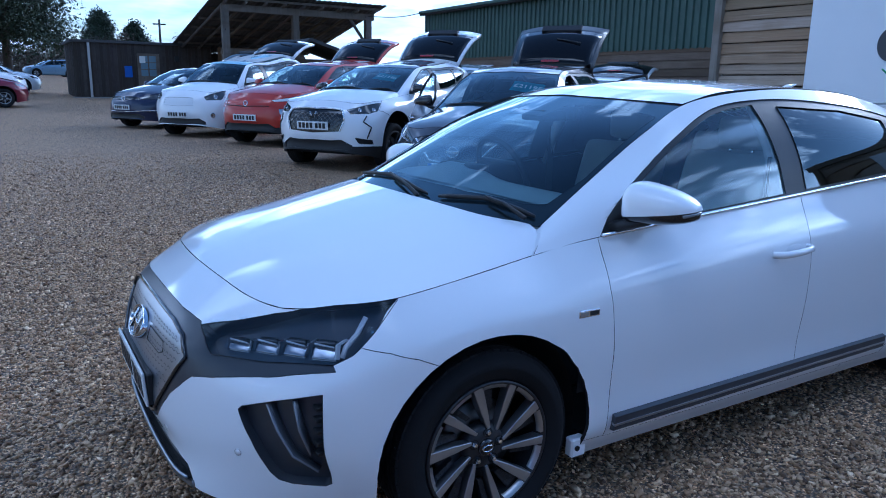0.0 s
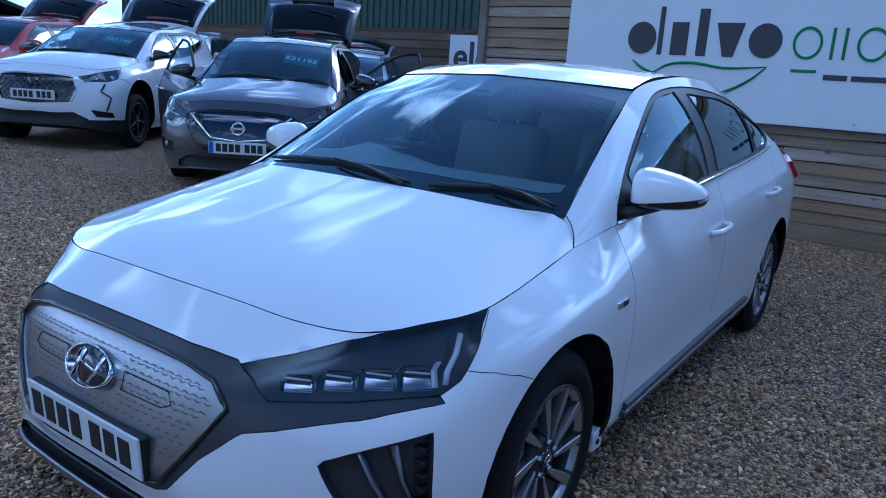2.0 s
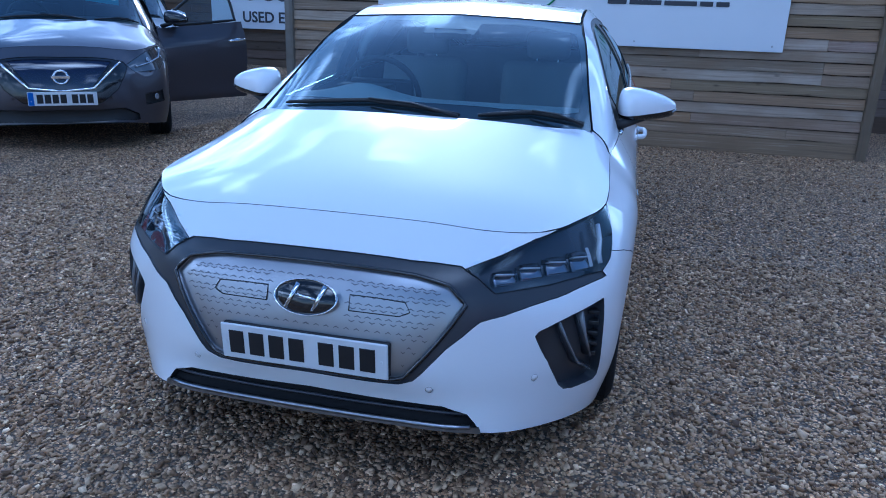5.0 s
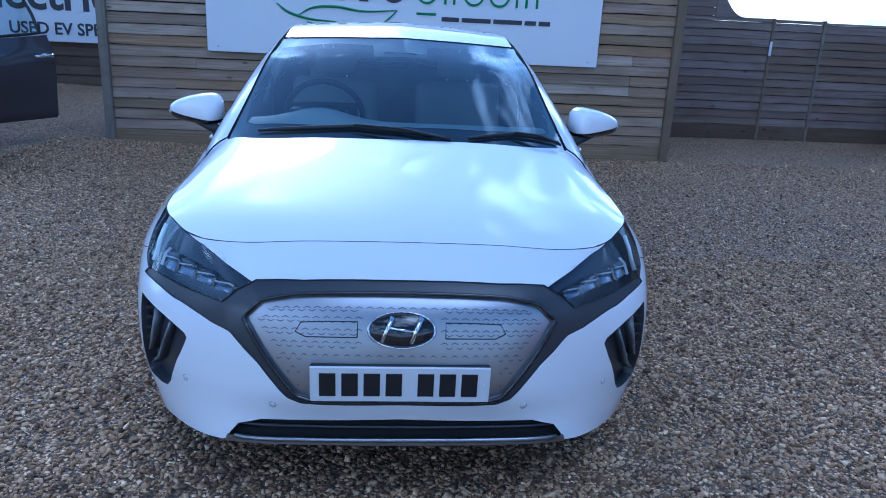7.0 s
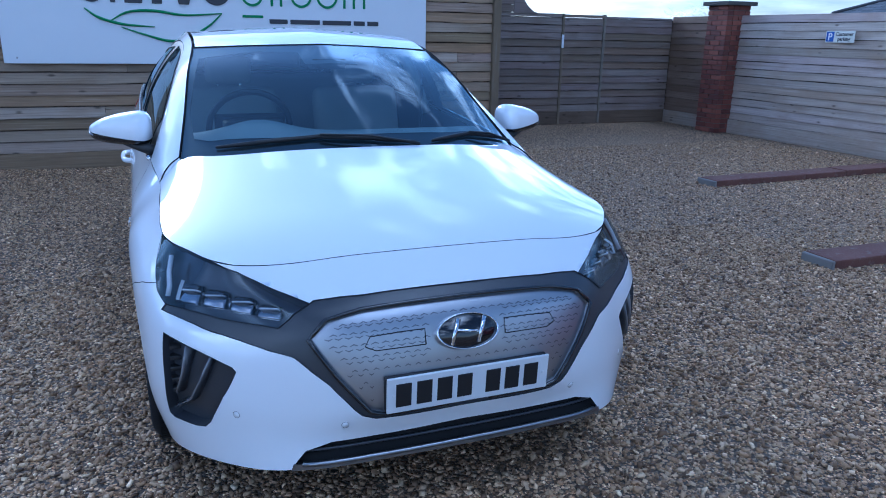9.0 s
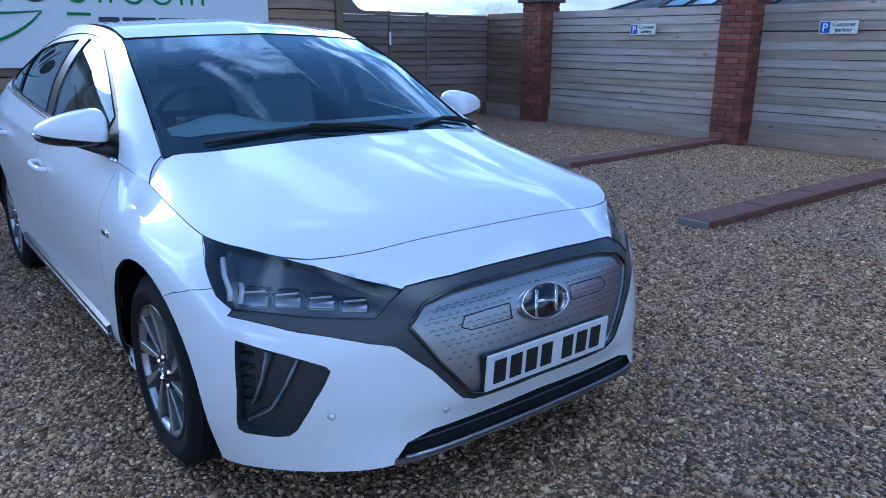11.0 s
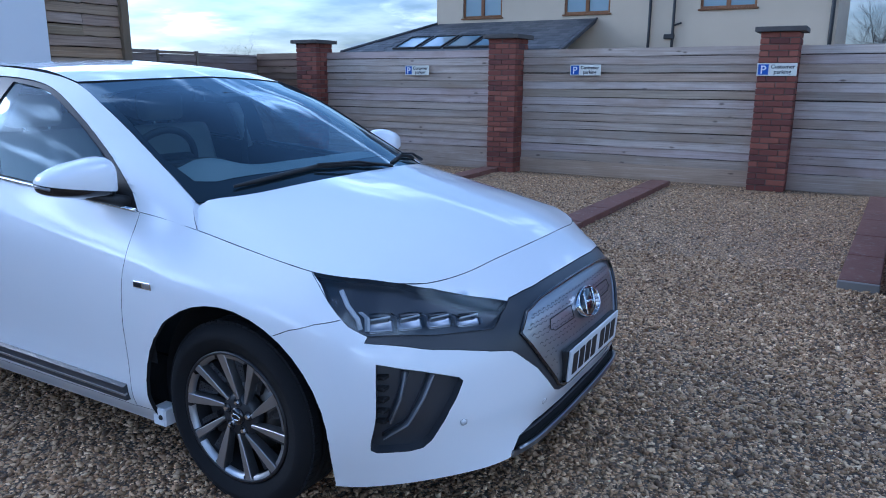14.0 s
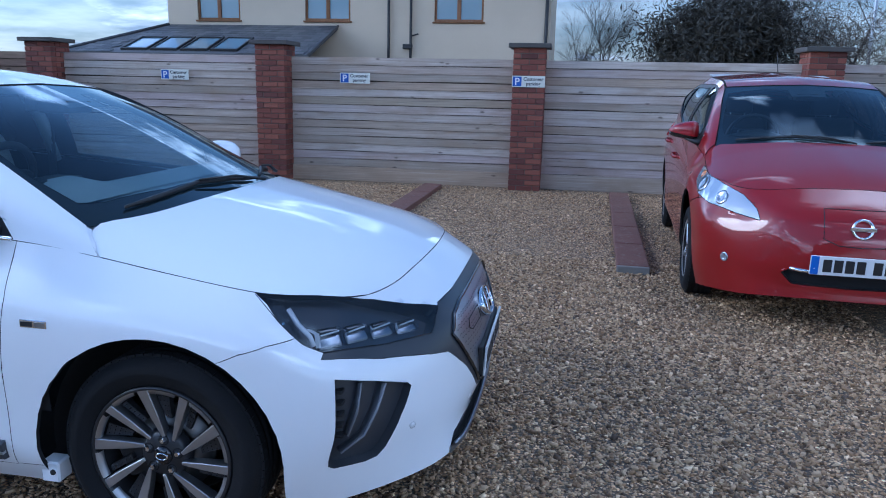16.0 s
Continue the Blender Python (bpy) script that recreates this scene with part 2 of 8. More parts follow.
M["ink"] = Mat("black_ink", (0.012, 0.012, 0.014), 0.5).m
M["tail_red"] = Mat("tail_lamp_red", (0.30, 0.010, 0.012), 0.12, 0, 0.5, 1.0).m
M["amber"] = Mat("amber_lens", (0.55, 0.17, 0.03), 0.2, 0, 0.5, 1.0).m
M["lamp_house"] = Mat("dark_lamp_housing", (0.10, 0.10, 0.105), 0.24, 0.7, 0.45).m
M["lamp_silver"] = metal("lamp_reflector", (0.42, 0.42, 0.44), 0.14)
M["lamp_white"] = Mat("white_light_guide", (0.62, 0.63, 0.65), 0.25, 0, 0.5, 1.0).m
M["lamp_frost"] = Mat("frosted_light_bar", (0.17, 0.175, 0.19), 0.2, 0, 0.5, 0.8).m
M["pattern"] = Mat("pattern_grey", (0.17, 0.17, 0.19), 0.4, 0.5).m
M["price_blue"] = Mat("price_sticker_blue", (0.02, 0.28, 0.36), 0.5).m
M["price_white"] = Mat("price_white", (0.75, 0.85, 0.85), 0.6).m
M["paper"] = Mat("paper", (0.6, 0.62, 0.6), 0.8).m


def grille_mat():
    m = Mat("patterned_silver_grille", (0.40, 0.40, 0.42), 0.34, 0.9)
    v = m.coords((1, 1, 1))
    w = m.noise(v, 5.0, 3.0)
    m.color(m.mix(w, (0.34, 0.34, 0.36), (0.46, 0.465, 0.49)))
    m.bump(m.noise(v, 120.0, 3.0), 0.03, 0.002)
    return m.m


M["grille"] = grille_mat()

# ---- mesh helpers ----
def mesh_of(name, bm, material):
    me = bpy.data.meshes.new(name)
    bm.normal_update()
    bm.to_mesh(me)
    bm.free()
    for mt in material if isinstance(material, (list, tuple)) else (material,):
        me.materials.append(mt)
    return me


def shut(mat):
    """A panel's own material, and near-black on its folded edge: the shut line's shade as colour."""
    return [mat, M["dark"]]


def part(name, bm, material, parent=None, label=""):
    """Links a bmesh as one mesh object, under a thing or a part where one is given."""
    ob = new(name, mesh_of(name, bm, material))
    if parent is not None:
        ob.parent = parent
    if label:
        tagged(ob, label)
    return ob


def empty(name, m, label, category, group="", kind=""):
    ob = new(name)
    ob.empty_display_size = 0.2
    ob.matrix_world = m
    return tagged(ob, label, category, group, kind)


def smooth(bm, on=True):
    for f in bm.faces:
        f.smooth = on
    return bm


def add_box(bm, lo, hi, m=None, bevel=0.0, seg=2):
    """A box from corner to corner in bm, bevelled."""
    lo, hi = Vector(lo), Vector(hi)
    r = bmesh.ops.create_cube(bm, size=1.0, matrix=Matrix.Translation((lo + hi) / 2) @ Matrix.Diagonal((*(hi - lo), 1)))
    vs = r["verts"]
    if bevel > 0:
        es = list({e for v in vs for e in v.link_edges})
        r2 = bmesh.ops.bevel(bm, geom=es, offset=bevel, segments=seg, profile=0.7, affect="EDGES")
        vs = list({v for f in r2["faces"] for v in f.verts} | {v for v in vs if v.is_valid})
    if m is not None:
        bmesh.ops.transform(bm, matrix=m, verts=[v for v in vs if v.is_valid])
    return vs


def box(lo, hi, m=None, bevel=0.0, seg=2):
    bm = bmesh.new()
    add_box(bm, lo, hi, m, bevel, seg)
    return bm


def lathe(profile, seg=48, axis="Y", close=False, a0=0.0, a1=360.0):
    """Turns (radius, height) points about an axis."""
    bm = bmesh.new()
    full = abs(a1 - a0) >= 359.9
    rings = []
    for k in range(seg if full else seg + 1):
        a = radians(a0 + (a1 - a0) * k / seg)
        c, s = math.cos(a), math.sin(a)
        row = []
        for r, h in profile:
            p = (r * c, h, r * s) if axis == "Y" else (r * c, r * s, h) if axis == "Z" else (h, r * c, r * s)
            row.append(bm.verts.new(p))
        rings.append(row)
    n = len(rings)
    for k in range(n if full else n - 1):
        a, b = rings[k], rings[(k + 1) % n]
        for j in range(len(profile) - (0 if close else 1)):
            i = (j + 1) % len(profile)
            try:
                bm.faces.new((a[j], a[i], b[i], b[j]))
            except ValueError:
                pass
    bmesh.ops.remove_doubles(bm, verts=bm.verts, dist=1e-6)
    bmesh.ops.recalc_face_normals(bm, faces=bm.faces)
    return bm


def tube(points, radius, seg=8, cap=True, flat=None):
    """A round bar along points; radius may be a number or one number a point."""
    bm = bmesh.new()
    pts = [Vector(p) for p in points]
    rs = radius if isinstance(radius, (list, tuple)) else [radius] * len(pts)
    rings = []
    up = Vector((0, 0, 1))
    for i, p in enumerate(pts):
        t = (pts[min(i + 1, len(pts) - 1)] - pts[max(i - 1, 0)]).normalized()
        ref = up if abs(t.dot(up)) < 0.95 else Vector((1, 0, 0))
        a = t.cross(ref).normalized()
        b = a.cross(t).normalized()
        rings.append([bm.verts.new(p + (a * math.cos(2 * math.pi * k / seg) + b * math.sin(2 * math.pi * k / seg) * (flat or 1.0)) * rs[i]) for k in range(seg)])
    for r0, r1 in zip(rings, rings[1:]):
        for k in range(seg):
            bm.faces.new((r0[k], r0[(k + 1) % seg], r1[(k + 1) % seg], r1[k]))
    if cap:
        bm.faces.new(rings[0][::-1])
        bm.faces.new(rings[-1])
    bmesh.ops.recalc_face_normals(bm, faces=bm.faces)
    return smooth(bm)


def prism(poly, lo, hi, to3, bevel=0.0):
    """A flat outline (2D points) pushed from depth lo to hi; to3(a, b, d) gives the place."""
    bm = bmesh.new()
    a = [bm.verts.new(to3(x, y, lo)) for x, y in poly]
    b = [bm.verts.new(to3(x, y, hi)) for x, y in poly]
    n = len(poly)
    bm.faces.new(a[::-1])
    bm.faces.new(b)
    for i in range(n):
        bm.faces.new((a[i], a[(i + 1) % n], b[(i + 1) % n], b[i]))
    bmesh.ops.recalc_face_normals(bm, faces=bm.faces)
    if bevel:
        bmesh.ops.bevel(bm, geom=[e for e in bm.edges], offset=bevel, segments=1, affect="EDGES")
    return bm


def text_mesh(words, size, extrude=0.002, align="LEFT", bold=0.0, spacing=1.0):
    """Words in the built-in font as a bmesh in the x-y plane."""
    cu = bpy.data.curves.new("words", "FONT")
    cu.body, cu.size, cu.extrude, cu.align_x, cu.offset, cu.space_character = words, size, extrude, align, bold, spacing
    cu.resolution_u = 3
    ob = bpy.data.objects.new("words", cu)
    scene.collection.objects.link(ob)
    dg = bpy.context.evaluated_depsgraph_get()
    me = bpy.data.meshes.new_from_object(ob.evaluated_get(dg))
    bm = bmesh.new()
    bm.from_mesh(me)
    bpy.data.objects.remove(ob)
    bpy.data.curves.remove(cu)
    bpy.data.meshes.remove(me)
    return bm


def moved(bm, m):
    bmesh.ops.transform(bm, matrix=m, verts=bm.verts)
    return bm


def catmull(points, n):
    """A smooth line through points, n pieces a span."""
    p = [Vector(q) for q in points]
    p = [2 * p[0] - p[1]] + p + [2 * p[-1] - p[-2]]
    res = []
    for i in range(1, len(p) - 2):
        for k in range(n):
            t = k / n
            res.append(0.5 * (2 * p[i] + (p[i + 1] - p[i - 1]) * t + (2 * p[i - 1] - 5 * p[i] + 4 * p[i + 1] - p[i + 2]) * t * t + (3 * p[i] - p[i - 1] - 3 * p[i + 1] + p[i + 2]) * t ** 3))
    res.append(p[-2])
    return res


# ---- smooth car surfaces ----
class Patch:
    """A smooth surface through rows of places; row 0 may mirror about y = 0."""

    def __init__(self, rows, mirror_start=False, mirror_end=False):
        c = np.array(rows, float)
        flip = np.array([1, -1, 1])
        first = c[1] * flip if mirror_start else 2 * c[0] - c[1]
        last = c[-2] * flip if mirror_end else 2 * c[-1] - c[-2]
        c = np.concatenate([[first], c, [last]])
        c = np.concatenate([2 * c[:, :1] - c[:, 1:2], c, 2 * c[:, -1:] - c[:, -2:-1]], 1)
        self.c, self.nu, self.nv = c, len(rows) - 1, len(rows[0]) - 1
        u, v = np.meshgrid(np.linspace(0, self.nu, self.nu * 14 + 1), np.linspace(0, self.nv, self.nv * 10 + 1), indexing="ij")
        self.su, self.sv = u.ravel(), v.ravel()
        self.sp = self.at(self.su, self.sv)

    @staticmethod
    def w(f):
        return np.stack([-f + 2 * f ** 2 - f ** 3, 2 - 5 * f ** 2 + 3 * f ** 3, f + 4 * f ** 2 - 3 * f ** 3, -f ** 2 + f ** 3], -1) * 0.5

    def at(self, u, v):
        u, v = np.asarray(u, float), np.asarray(v, float)
        i, j = np.clip(np.floor(u), 0, self.nu - 1).astype(int), np.clip(np.floor(v), 0, self.nv - 1).astype(int)
        a, b = self.w(u - i), self.w(v - j)
        res = np.zeros(u.shape + (3,))
        for k in range(4):
            for m in range(4):
                res += (a[..., k] * b[..., m])[..., None] * self.c[i + k, j + m]
        return res

    def normal(self, u, v):
        e = 1e-3
        du, dv = self.at(u + e, v) - self.at(u - e, v), self.at(u, v + e) - self.at(u, v - e)
        n = np.cross(du, dv)
        n /= np.linalg.norm(n, axis=-1, keepdims=True) + 1e-12
        p = self.at(u, v) - np.array([2.1, 0, 0.55])
        p[..., 0] *= 0.25
        s = np.sign((n * p).sum(-1, keepdims=True))
        return n * np.where(s == 0, 1, s)

    def find(self, p, weights=(1, 1, 1)):
        """The surface's own coordinates nearest to a place."""
        wts = np.array(weights, float)
        d = (((self.sp - p) * wts) ** 2).sum(-1)
        k = int(d.argmin())
        u, v, su, sv = self.su[k], self.sv[k], 1 / 14, 1 / 10
        for _ in range(5):
            gu, gv = np.meshgrid(np.clip(u + su * np.linspace(-1, 1, 7), 0, self.nu), np.clip(v + sv * np.linspace(-1, 1, 7), 0, self.nv), indexing="ij")
            q = (((self.at(gu, gv) - p) * wts) ** 2).sum(-1)
            k = np.unravel_index(int(q.argmin()), q.shape)
            u, v, su, sv = gu[k], gv[k], su * 0.4, sv * 0.4
        return float(u), float(v)

    def outline(self, places, weights=(1, 1, 1), step=0.06):
        """A closed outline of places, laid onto the surface."""
        res = []
        n = len(places)
        for i in range(n):
            a, b = np.array(places[i], float), np.array(places[(i + 1) % n], float)
            k = max(1, int(np.linalg.norm(b - a) / step))
            for t in range(k):
                res.append(self.find(a + (b - a) * t / k, weights))
        return res


def inside(poly, x, y):
    res, j = False, len(poly) - 1
    for i in range(len(poly)):
        (xi, yi), (xj, yj) = poly[i], poly[j]
        if (yi > y) != (yj > y) and x < (xj - xi) * (y - yi) / (yj - yi + 1e-15) + xi:
            res = not res
        j = i
    return res


class Sheet:
    """A patch laid flat, cut along outlines and dealt out into panels."""

    def __init__(self, patch, fine_u, fine_v):
        self.patch, self.areas = patch, []
        bm = self.bm = bmesh.new()
        us, vs = np.linspace(0, patch.nu, patch.nu * fine_u + 1), np.linspace(0, patch.nv, patch.nv * fine_v + 1)
        grid = [[bm.verts.new((u, v, 0)) for v in vs] for u in us]
        for i in range(len(us) - 1):
            for j in range(len(vs) - 1):
                bm.faces.new((grid[i][j], grid[i + 1][j], grid[i + 1][j + 1], grid[i][j + 1]))

    def cut(self, name, poly):
        bm = self.bm
        lo = (min(p[0] for p in poly) - 0.01, min(p[1] for p in poly) - 0.01)
        hi = (max(p[0] for p in poly) + 0.01, max(p[1] for p in poly) + 0.01)
        near = [f for f in bm.faces if max(v.co.x for v in f.verts) >= lo[0] and min(v.co.x for v in f.verts) <= hi[0] and max(v.co.y for v in f.verts) >= lo[1] and min(v.co.y for v in f.verts) <= hi[1]]
        alive = set(near)
        for i in range(len(poly)):
            (ax, ay), (bx, by) = poly[i], poly[(i + 1) % len(poly)]
            if abs(ax - bx) + abs(ay - by) < 1e-5:
                continue
            x0, x1, y0, y1 = min(ax, bx) - 1e-4, max(ax, bx) + 1e-4, min(ay, by) - 1e-4, max(ay, by) + 1e-4
            hit = [f for f in alive if f.is_valid and max(v.co.x for v in f.verts) >= x0 and min(v.co.x for v in f.verts) <= x1 and max(v.co.y for v in f.verts) >= y0 and min(v.co.y for v in f.verts) <= y1]
            if not hit:
                continue
            geom = hit + list({e for f in hit for e in f.edges}) + list({v for f in hit for v in f.verts})
            r = bmesh.ops.bisect_plane(bm, geom=geom, dist=1e-4, plane_co=(ax, ay, 0), plane_no=(by - ay, ax - bx, 0))
            alive |= {g for g in r["geom"] if isinstance(g, bmesh.types.BMFace)}
        self.areas.append((name, poly))

    def deal(self, default):
        """Panels: name -> list of faces as vertex coordinates."""
        res = {}
        for f in self.bm.faces:
            c = f.calc_center_median()
            got = None
            for name, poly in self.areas:
                if inside(poly, c.x, c.y):
                    got = name
                    break
            if got is None:
                got = default(c.x, c.y) if callable(default) else default
            res.setdefault(got, []).append([(v.co.x, v.co.y) for v in f.verts])
        self.bm.free()
        return res


def panel(patch, faces, warp, gap=0.0022, fold=0.014, depth=0.0, both=False, side=1, lift=0.0):
    """A body panel from dealt faces: edges drawn back by the gap and folded inwards; depth sinks it with walls round it."""
    keys, idx = {}, []
    for f in faces:
        row = []
        for u, v in f:
            k = (round(u, 5), round(v, 5))
            row.append(keys.setdefault(k, len(keys)))
        idx.append(row)
    uv = np.array(list(keys))
    uvn = np.stack([np.clip(uv[:, 0], 0.004, patch.nu - 0.004), np.clip(uv[:, 1], 0.004, patch.nv - 0.004)], -1)
    pos, nor = patch.at(uv[:, 0], uv[:, 1]), patch.normal(uvn[:, 0], uvn[:, 1])
    bm = bmesh.new()
    tag = bm.verts.layers.int.new("row")
    vs = [bm.verts.new(p) for p in pos]
    for row in idx:
        row = [r for i, r in enumerate(row) if r != row[i - 1]]
        if len(row) < 3:
            continue
        a, b, c = pos[row[0]], pos[row[1]], pos[row[2]]
        n = np.cross(b - a, pos[row[-1]] - a)
        if (n * nor[row[0]]).sum() < 0:
            row = row[::-1]
        try:
            bm.faces.new([vs[r] for r in row]).smooth = True
        except ValueError:
            pass
    for k, v in enumerate(vs):
        v[tag] = k
    bmesh.ops.remove_doubles(bm, verts=bm.verts, dist=0.0013)
    bmesh.ops.dissolve_degenerate(bm, edges=bm.edges, dist=0.0008)
    loose = [v for v in bm.verts if not v.link_faces]
    bmesh.ops.delete(bm, geom=loose, context="VERTS")
    rim = [e for e in bm.edges if e.is_boundary and not (both and abs(e.verts[0].co.y) < 1e-4 and abs(e.verts[1].co.y) < 1e-4)]
    pull = {}
    for e in rim:
        f = e.link_faces[0]
        n = Vector(nor[e.verts[0][tag]])
        t = (e.verts[1].co - e.verts[0].co).normalized()
        q = n.cross(t)
        if q.dot(f.calc_center_median() - (e.verts[0].co + e.verts[1].co) / 2) < 0:
            q = -q
        for v in e.verts:
            pull[v] = pull.get(v, Vector()) + q
    base = {v: v[tag] for v in bm.verts}
    for v, q in pull.items():
        if q.length > 0.3:
            q = q.normalized() * gap
            if both and abs(v.co.y) < 1e-4:
                q.y = 0
            v.co += q
    low = {}
    if lift or depth:
        for v in bm.verts:
            v.co += Vector(nor[base[v]]) * (lift - depth)
    h = depth if depth else -fold
    if fold or depth:
        for v in pull:
            low[v] = bm.verts.new(v.co + Vector(nor[base[v]]) * h)
        for e in rim:
            a, b = e.verts
            l = e.link_loops[0]
            a, b = l.vert, l.link_loop_next.vert
            try:
                q_ = bm.faces.new((b, a, low[a], low[b]))
                q_.smooth = True
                q_.material_index = 0 if depth else 1
            except ValueError:
                pass
            e.smooth = False
    if both:
        g = bmesh.ops.duplicate(bm, geom=bm.verts[:] + bm.edges[:] + bm.faces[:])["geom"]
        for x in g:
            if isinstance(x, bmesh.types.BMVert):
                x.co.y = -x.co.y
        bmesh.ops.reverse_faces(bm, faces=[x for x in g if isinstance(x, bmesh.types.BMFace)])
        bmesh.ops.remove_doubles(bm, verts=[v for v in bm.verts if abs(v.co.y) < 1e-4], dist=2e-4)
    if side < 0:
        for v in bm.verts:
            v.co.y = -v.co.y
        bmesh.ops.reverse_faces(bm, faces=bm.faces)
    for v in bm.verts:
        v.co = warp(v.co)
    return bm


def coons(front, side, rear, mid, n=10, m=10):
    """Rows of places of a patch between four lines: front and rear run from the middle to the side, mid and side from front to rear."""
    def line(pts):
        pts = [Vector(p) for p in pts]
        acc = [0.0]
        for a, b in zip(pts, pts[1:]):
            acc.append(acc[-1] + (b - a).length)
        tot = acc[-1]

        def f(t):
            s = t * tot
            for k in range(len(pts) - 1):
                if s <= acc[k + 1] + 1e-9:
                    return pts[k].lerp(pts[k + 1], (s - acc[k]) / max(acc[k + 1] - acc[k], 1e-9))
            return pts[-1]
        return f
    fr, si, re, mi = (line(catmull(q, 12)) for q in (front, side, rear, mid))
    rows = []
    for i in range(n + 1):
        u = i / n
        row = []
        for j in range(m + 1):
            v = j / m
            p = (1 - v) * mi(u) + v * si(u) + (1 - u) * fr(v) + u * re(v)
            p -= (1 - u) * (1 - v) * fr(0) + (1 - u) * v * fr(1) + u * (1 - v) * re(0) + u * v * re(1)
            row.append(tuple(p))
        rows.append(row)
    return rows

# ---- cars: body sections from the nose (x = 0) backwards, right half ----
NOSE = [(0.03, 0.0, 0.236), (0.035, 0.0, 0.31), (0.0, 0.0, 0.42), (0.02, 0.0, 0.58), (0.075, 0.0, 0.69), (0.225, 0.0, 0.803)]
NOSE_OFF = [(0.035, 0.26, 0.236), (0.04, 0.26, 0.31), (0.005, 0.26, 0.42), (0.03, 0.26, 0.58), (0.085, 0.26, 0.69), (0.24, 0.28, 0.796)]
LAMP_IN = [(0.055, 0.45, 0.232), (0.065, 0.455, 0.31), (0.06, 0.46, 0.42), (0.078, 0.46, 0.58), (0.125, 0.45, 0.68), (0.275, 0.48, 0.777)]
CORNER_IN = [(0.14, 0.60, 0.212), (0.155, 0.615, 0.31), (0.165, 0.63, 0.42), (0.20, 0.645, 0.55), (0.25, 0.63, 0.66), (0.335, 0.63, 0.774)]
CORNER = [(0.345, 0.76, 0.18), (0.365, 0.805, 0.31), (0.355, 0.82, 0.42), (0.365, 0.818, 0.57), (0.395, 0.79, 0.665), (0.45, 0.728, 0.795)]
AHEAD_WHEEL = [(0.55, 0.83, 0.155), (0.56, 0.872, 0.30), (0.57, 0.885, 0.42), (0.58, 0.885, 0.57), (0.585, 0.868, 0.69), (0.595, 0.79, 0.810)]
FRONT_WHEEL = [(0.88, 0.86, 0.16), (0.88, 0.895, 0.30), (0.88, 0.905, 0.45), (0.88, 0.908, 0.62), (0.88, 0.887, 0.745), (0.88, 0.790, 0.850)]
COWL_END = [(1.10, 0.845, 0.16), (1.10, 0.89, 0.28), (1.10, 0.902, 0.44), (1.10, 0.907, 0.62), (1.10, 0.888, 0.755), (1.09, 0.782, 0.882)]
DOOR_START = [(1.32, 0.825, 0.165), (1.32, 0.885, 0.27), (1.32, 0.895, 0.42), (1.32, 0.905, 0.62), (1.32, 0.888, 0.77), (1.32, 0.805, 0.92)]
MIDDLE = [(2.2, 0.825, 0.165), (2.2, 0.885, 0.27), (2.2, 0.89, 0.42), (2.2, 0.905, 0.62), (2.2, 0.897, 0.81), (2.2, 0.828, 0.99)]
REAR_DOOR = [(3.05, 0.83, 0.17), (3.05, 0.885, 0.27), (3.05, 0.898, 0.42), (3.05, 0.908, 0.66), (3.05, 0.90, 0.85), (3.05, 0.822, 1.045)]
REAR_WHEEL = [(3.58, 0.86, 0.18), (3.58, 0.895, 0.30), (3.58, 0.908, 0.45), (3.58, 0.91, 0.68), (3.58, 0.895, 0.87), (3.56, 0.79, 1.078)]
BEHIND = [(4.03, 0.82, 0.21), (4.04, 0.86, 0.30), (4.05, 0.878, 0.45), (4.05, 0.878, 0.70), (4.05, 0.855, 0.89), (4.0, 0.72, 1.09)]
REAR_CORNER = [(4.30, 0.68, 0.24), (4.33, 0.72, 0.32), (4.35, 0.74, 0.45), (4.36, 0.745, 0.70), (4.35, 0.72, 0.90), (4.26, 0.60, 1.09)]
TAIL_OFF = [(4.38, 0.40, 0.24), (4.42, 0.42, 0.32), (4.44, 0.42, 0.45), (4.45, 0.42, 0.70), (4.43, 0.41, 0.90), (4.34, 0.36, 1.09)]
TAIL = [(4.40, 0.0, 0.24), (4.44, 0.0, 0.32), (4.46, 0.0, 0.45), (4.465, 0.0, 0.70), (4.45, 0.0, 0.90), (4.36, 0.0, 1.09)]
LOWER = Patch([NOSE, NOSE_OFF, LAMP_IN, CORNER_IN, CORNER, AHEAD_WHEEL, FRONT_WHEEL, COWL_END, DOOR_START, MIDDLE, REAR_DOOR, REAR_WHEEL, BEHIND, REAR_CORNER, TAIL_OFF, TAIL], True, True)


def waist(x):
    """The place on the waist line at a distance from the nose (x over 0.35)."""
    u = np.linspace(3.2, 14.0, 400)
    p = LOWER.at(u, np.full(400, 5.0))
    return tuple(p[int(np.abs(p[:, 0] - x).argmin())])


RAIL = [(1.175, 0.705, 0.958), (1.42, 0.665, 1.095), (1.70, 0.625, 1.245), (2.00, 0.580, 1.358), (2.50, 0.575, 1.408), (3.00, 0.57, 1.392), (3.45, 0.55, 1.32), (3.90, 0.53, 1.205), (4.24, 0.50, 1.115)]
BULGE = [0.012, 0.018, 0.028, 0.036, 0.038, 0.036, 0.030, 0.018, 0.006]
rows_ = []
for base, top, bl in zip((1.09, 1.32, 1.75, 2.12, 2.55, 3.0, 3.42, 3.8, 4.2), RAIL, BULGE):
    b_, t_ = Vector(waist(base)), Vector(top)
    rows_.append([tuple(b_)] + [tuple(b_.lerp(t_, f) + Vector((0, 0.75, 0.5)) * bl * 4 * f * (1 - f)) for f in (0.33, 0.66)] + [tuple(t_)])
UPPER = Patch(rows_)


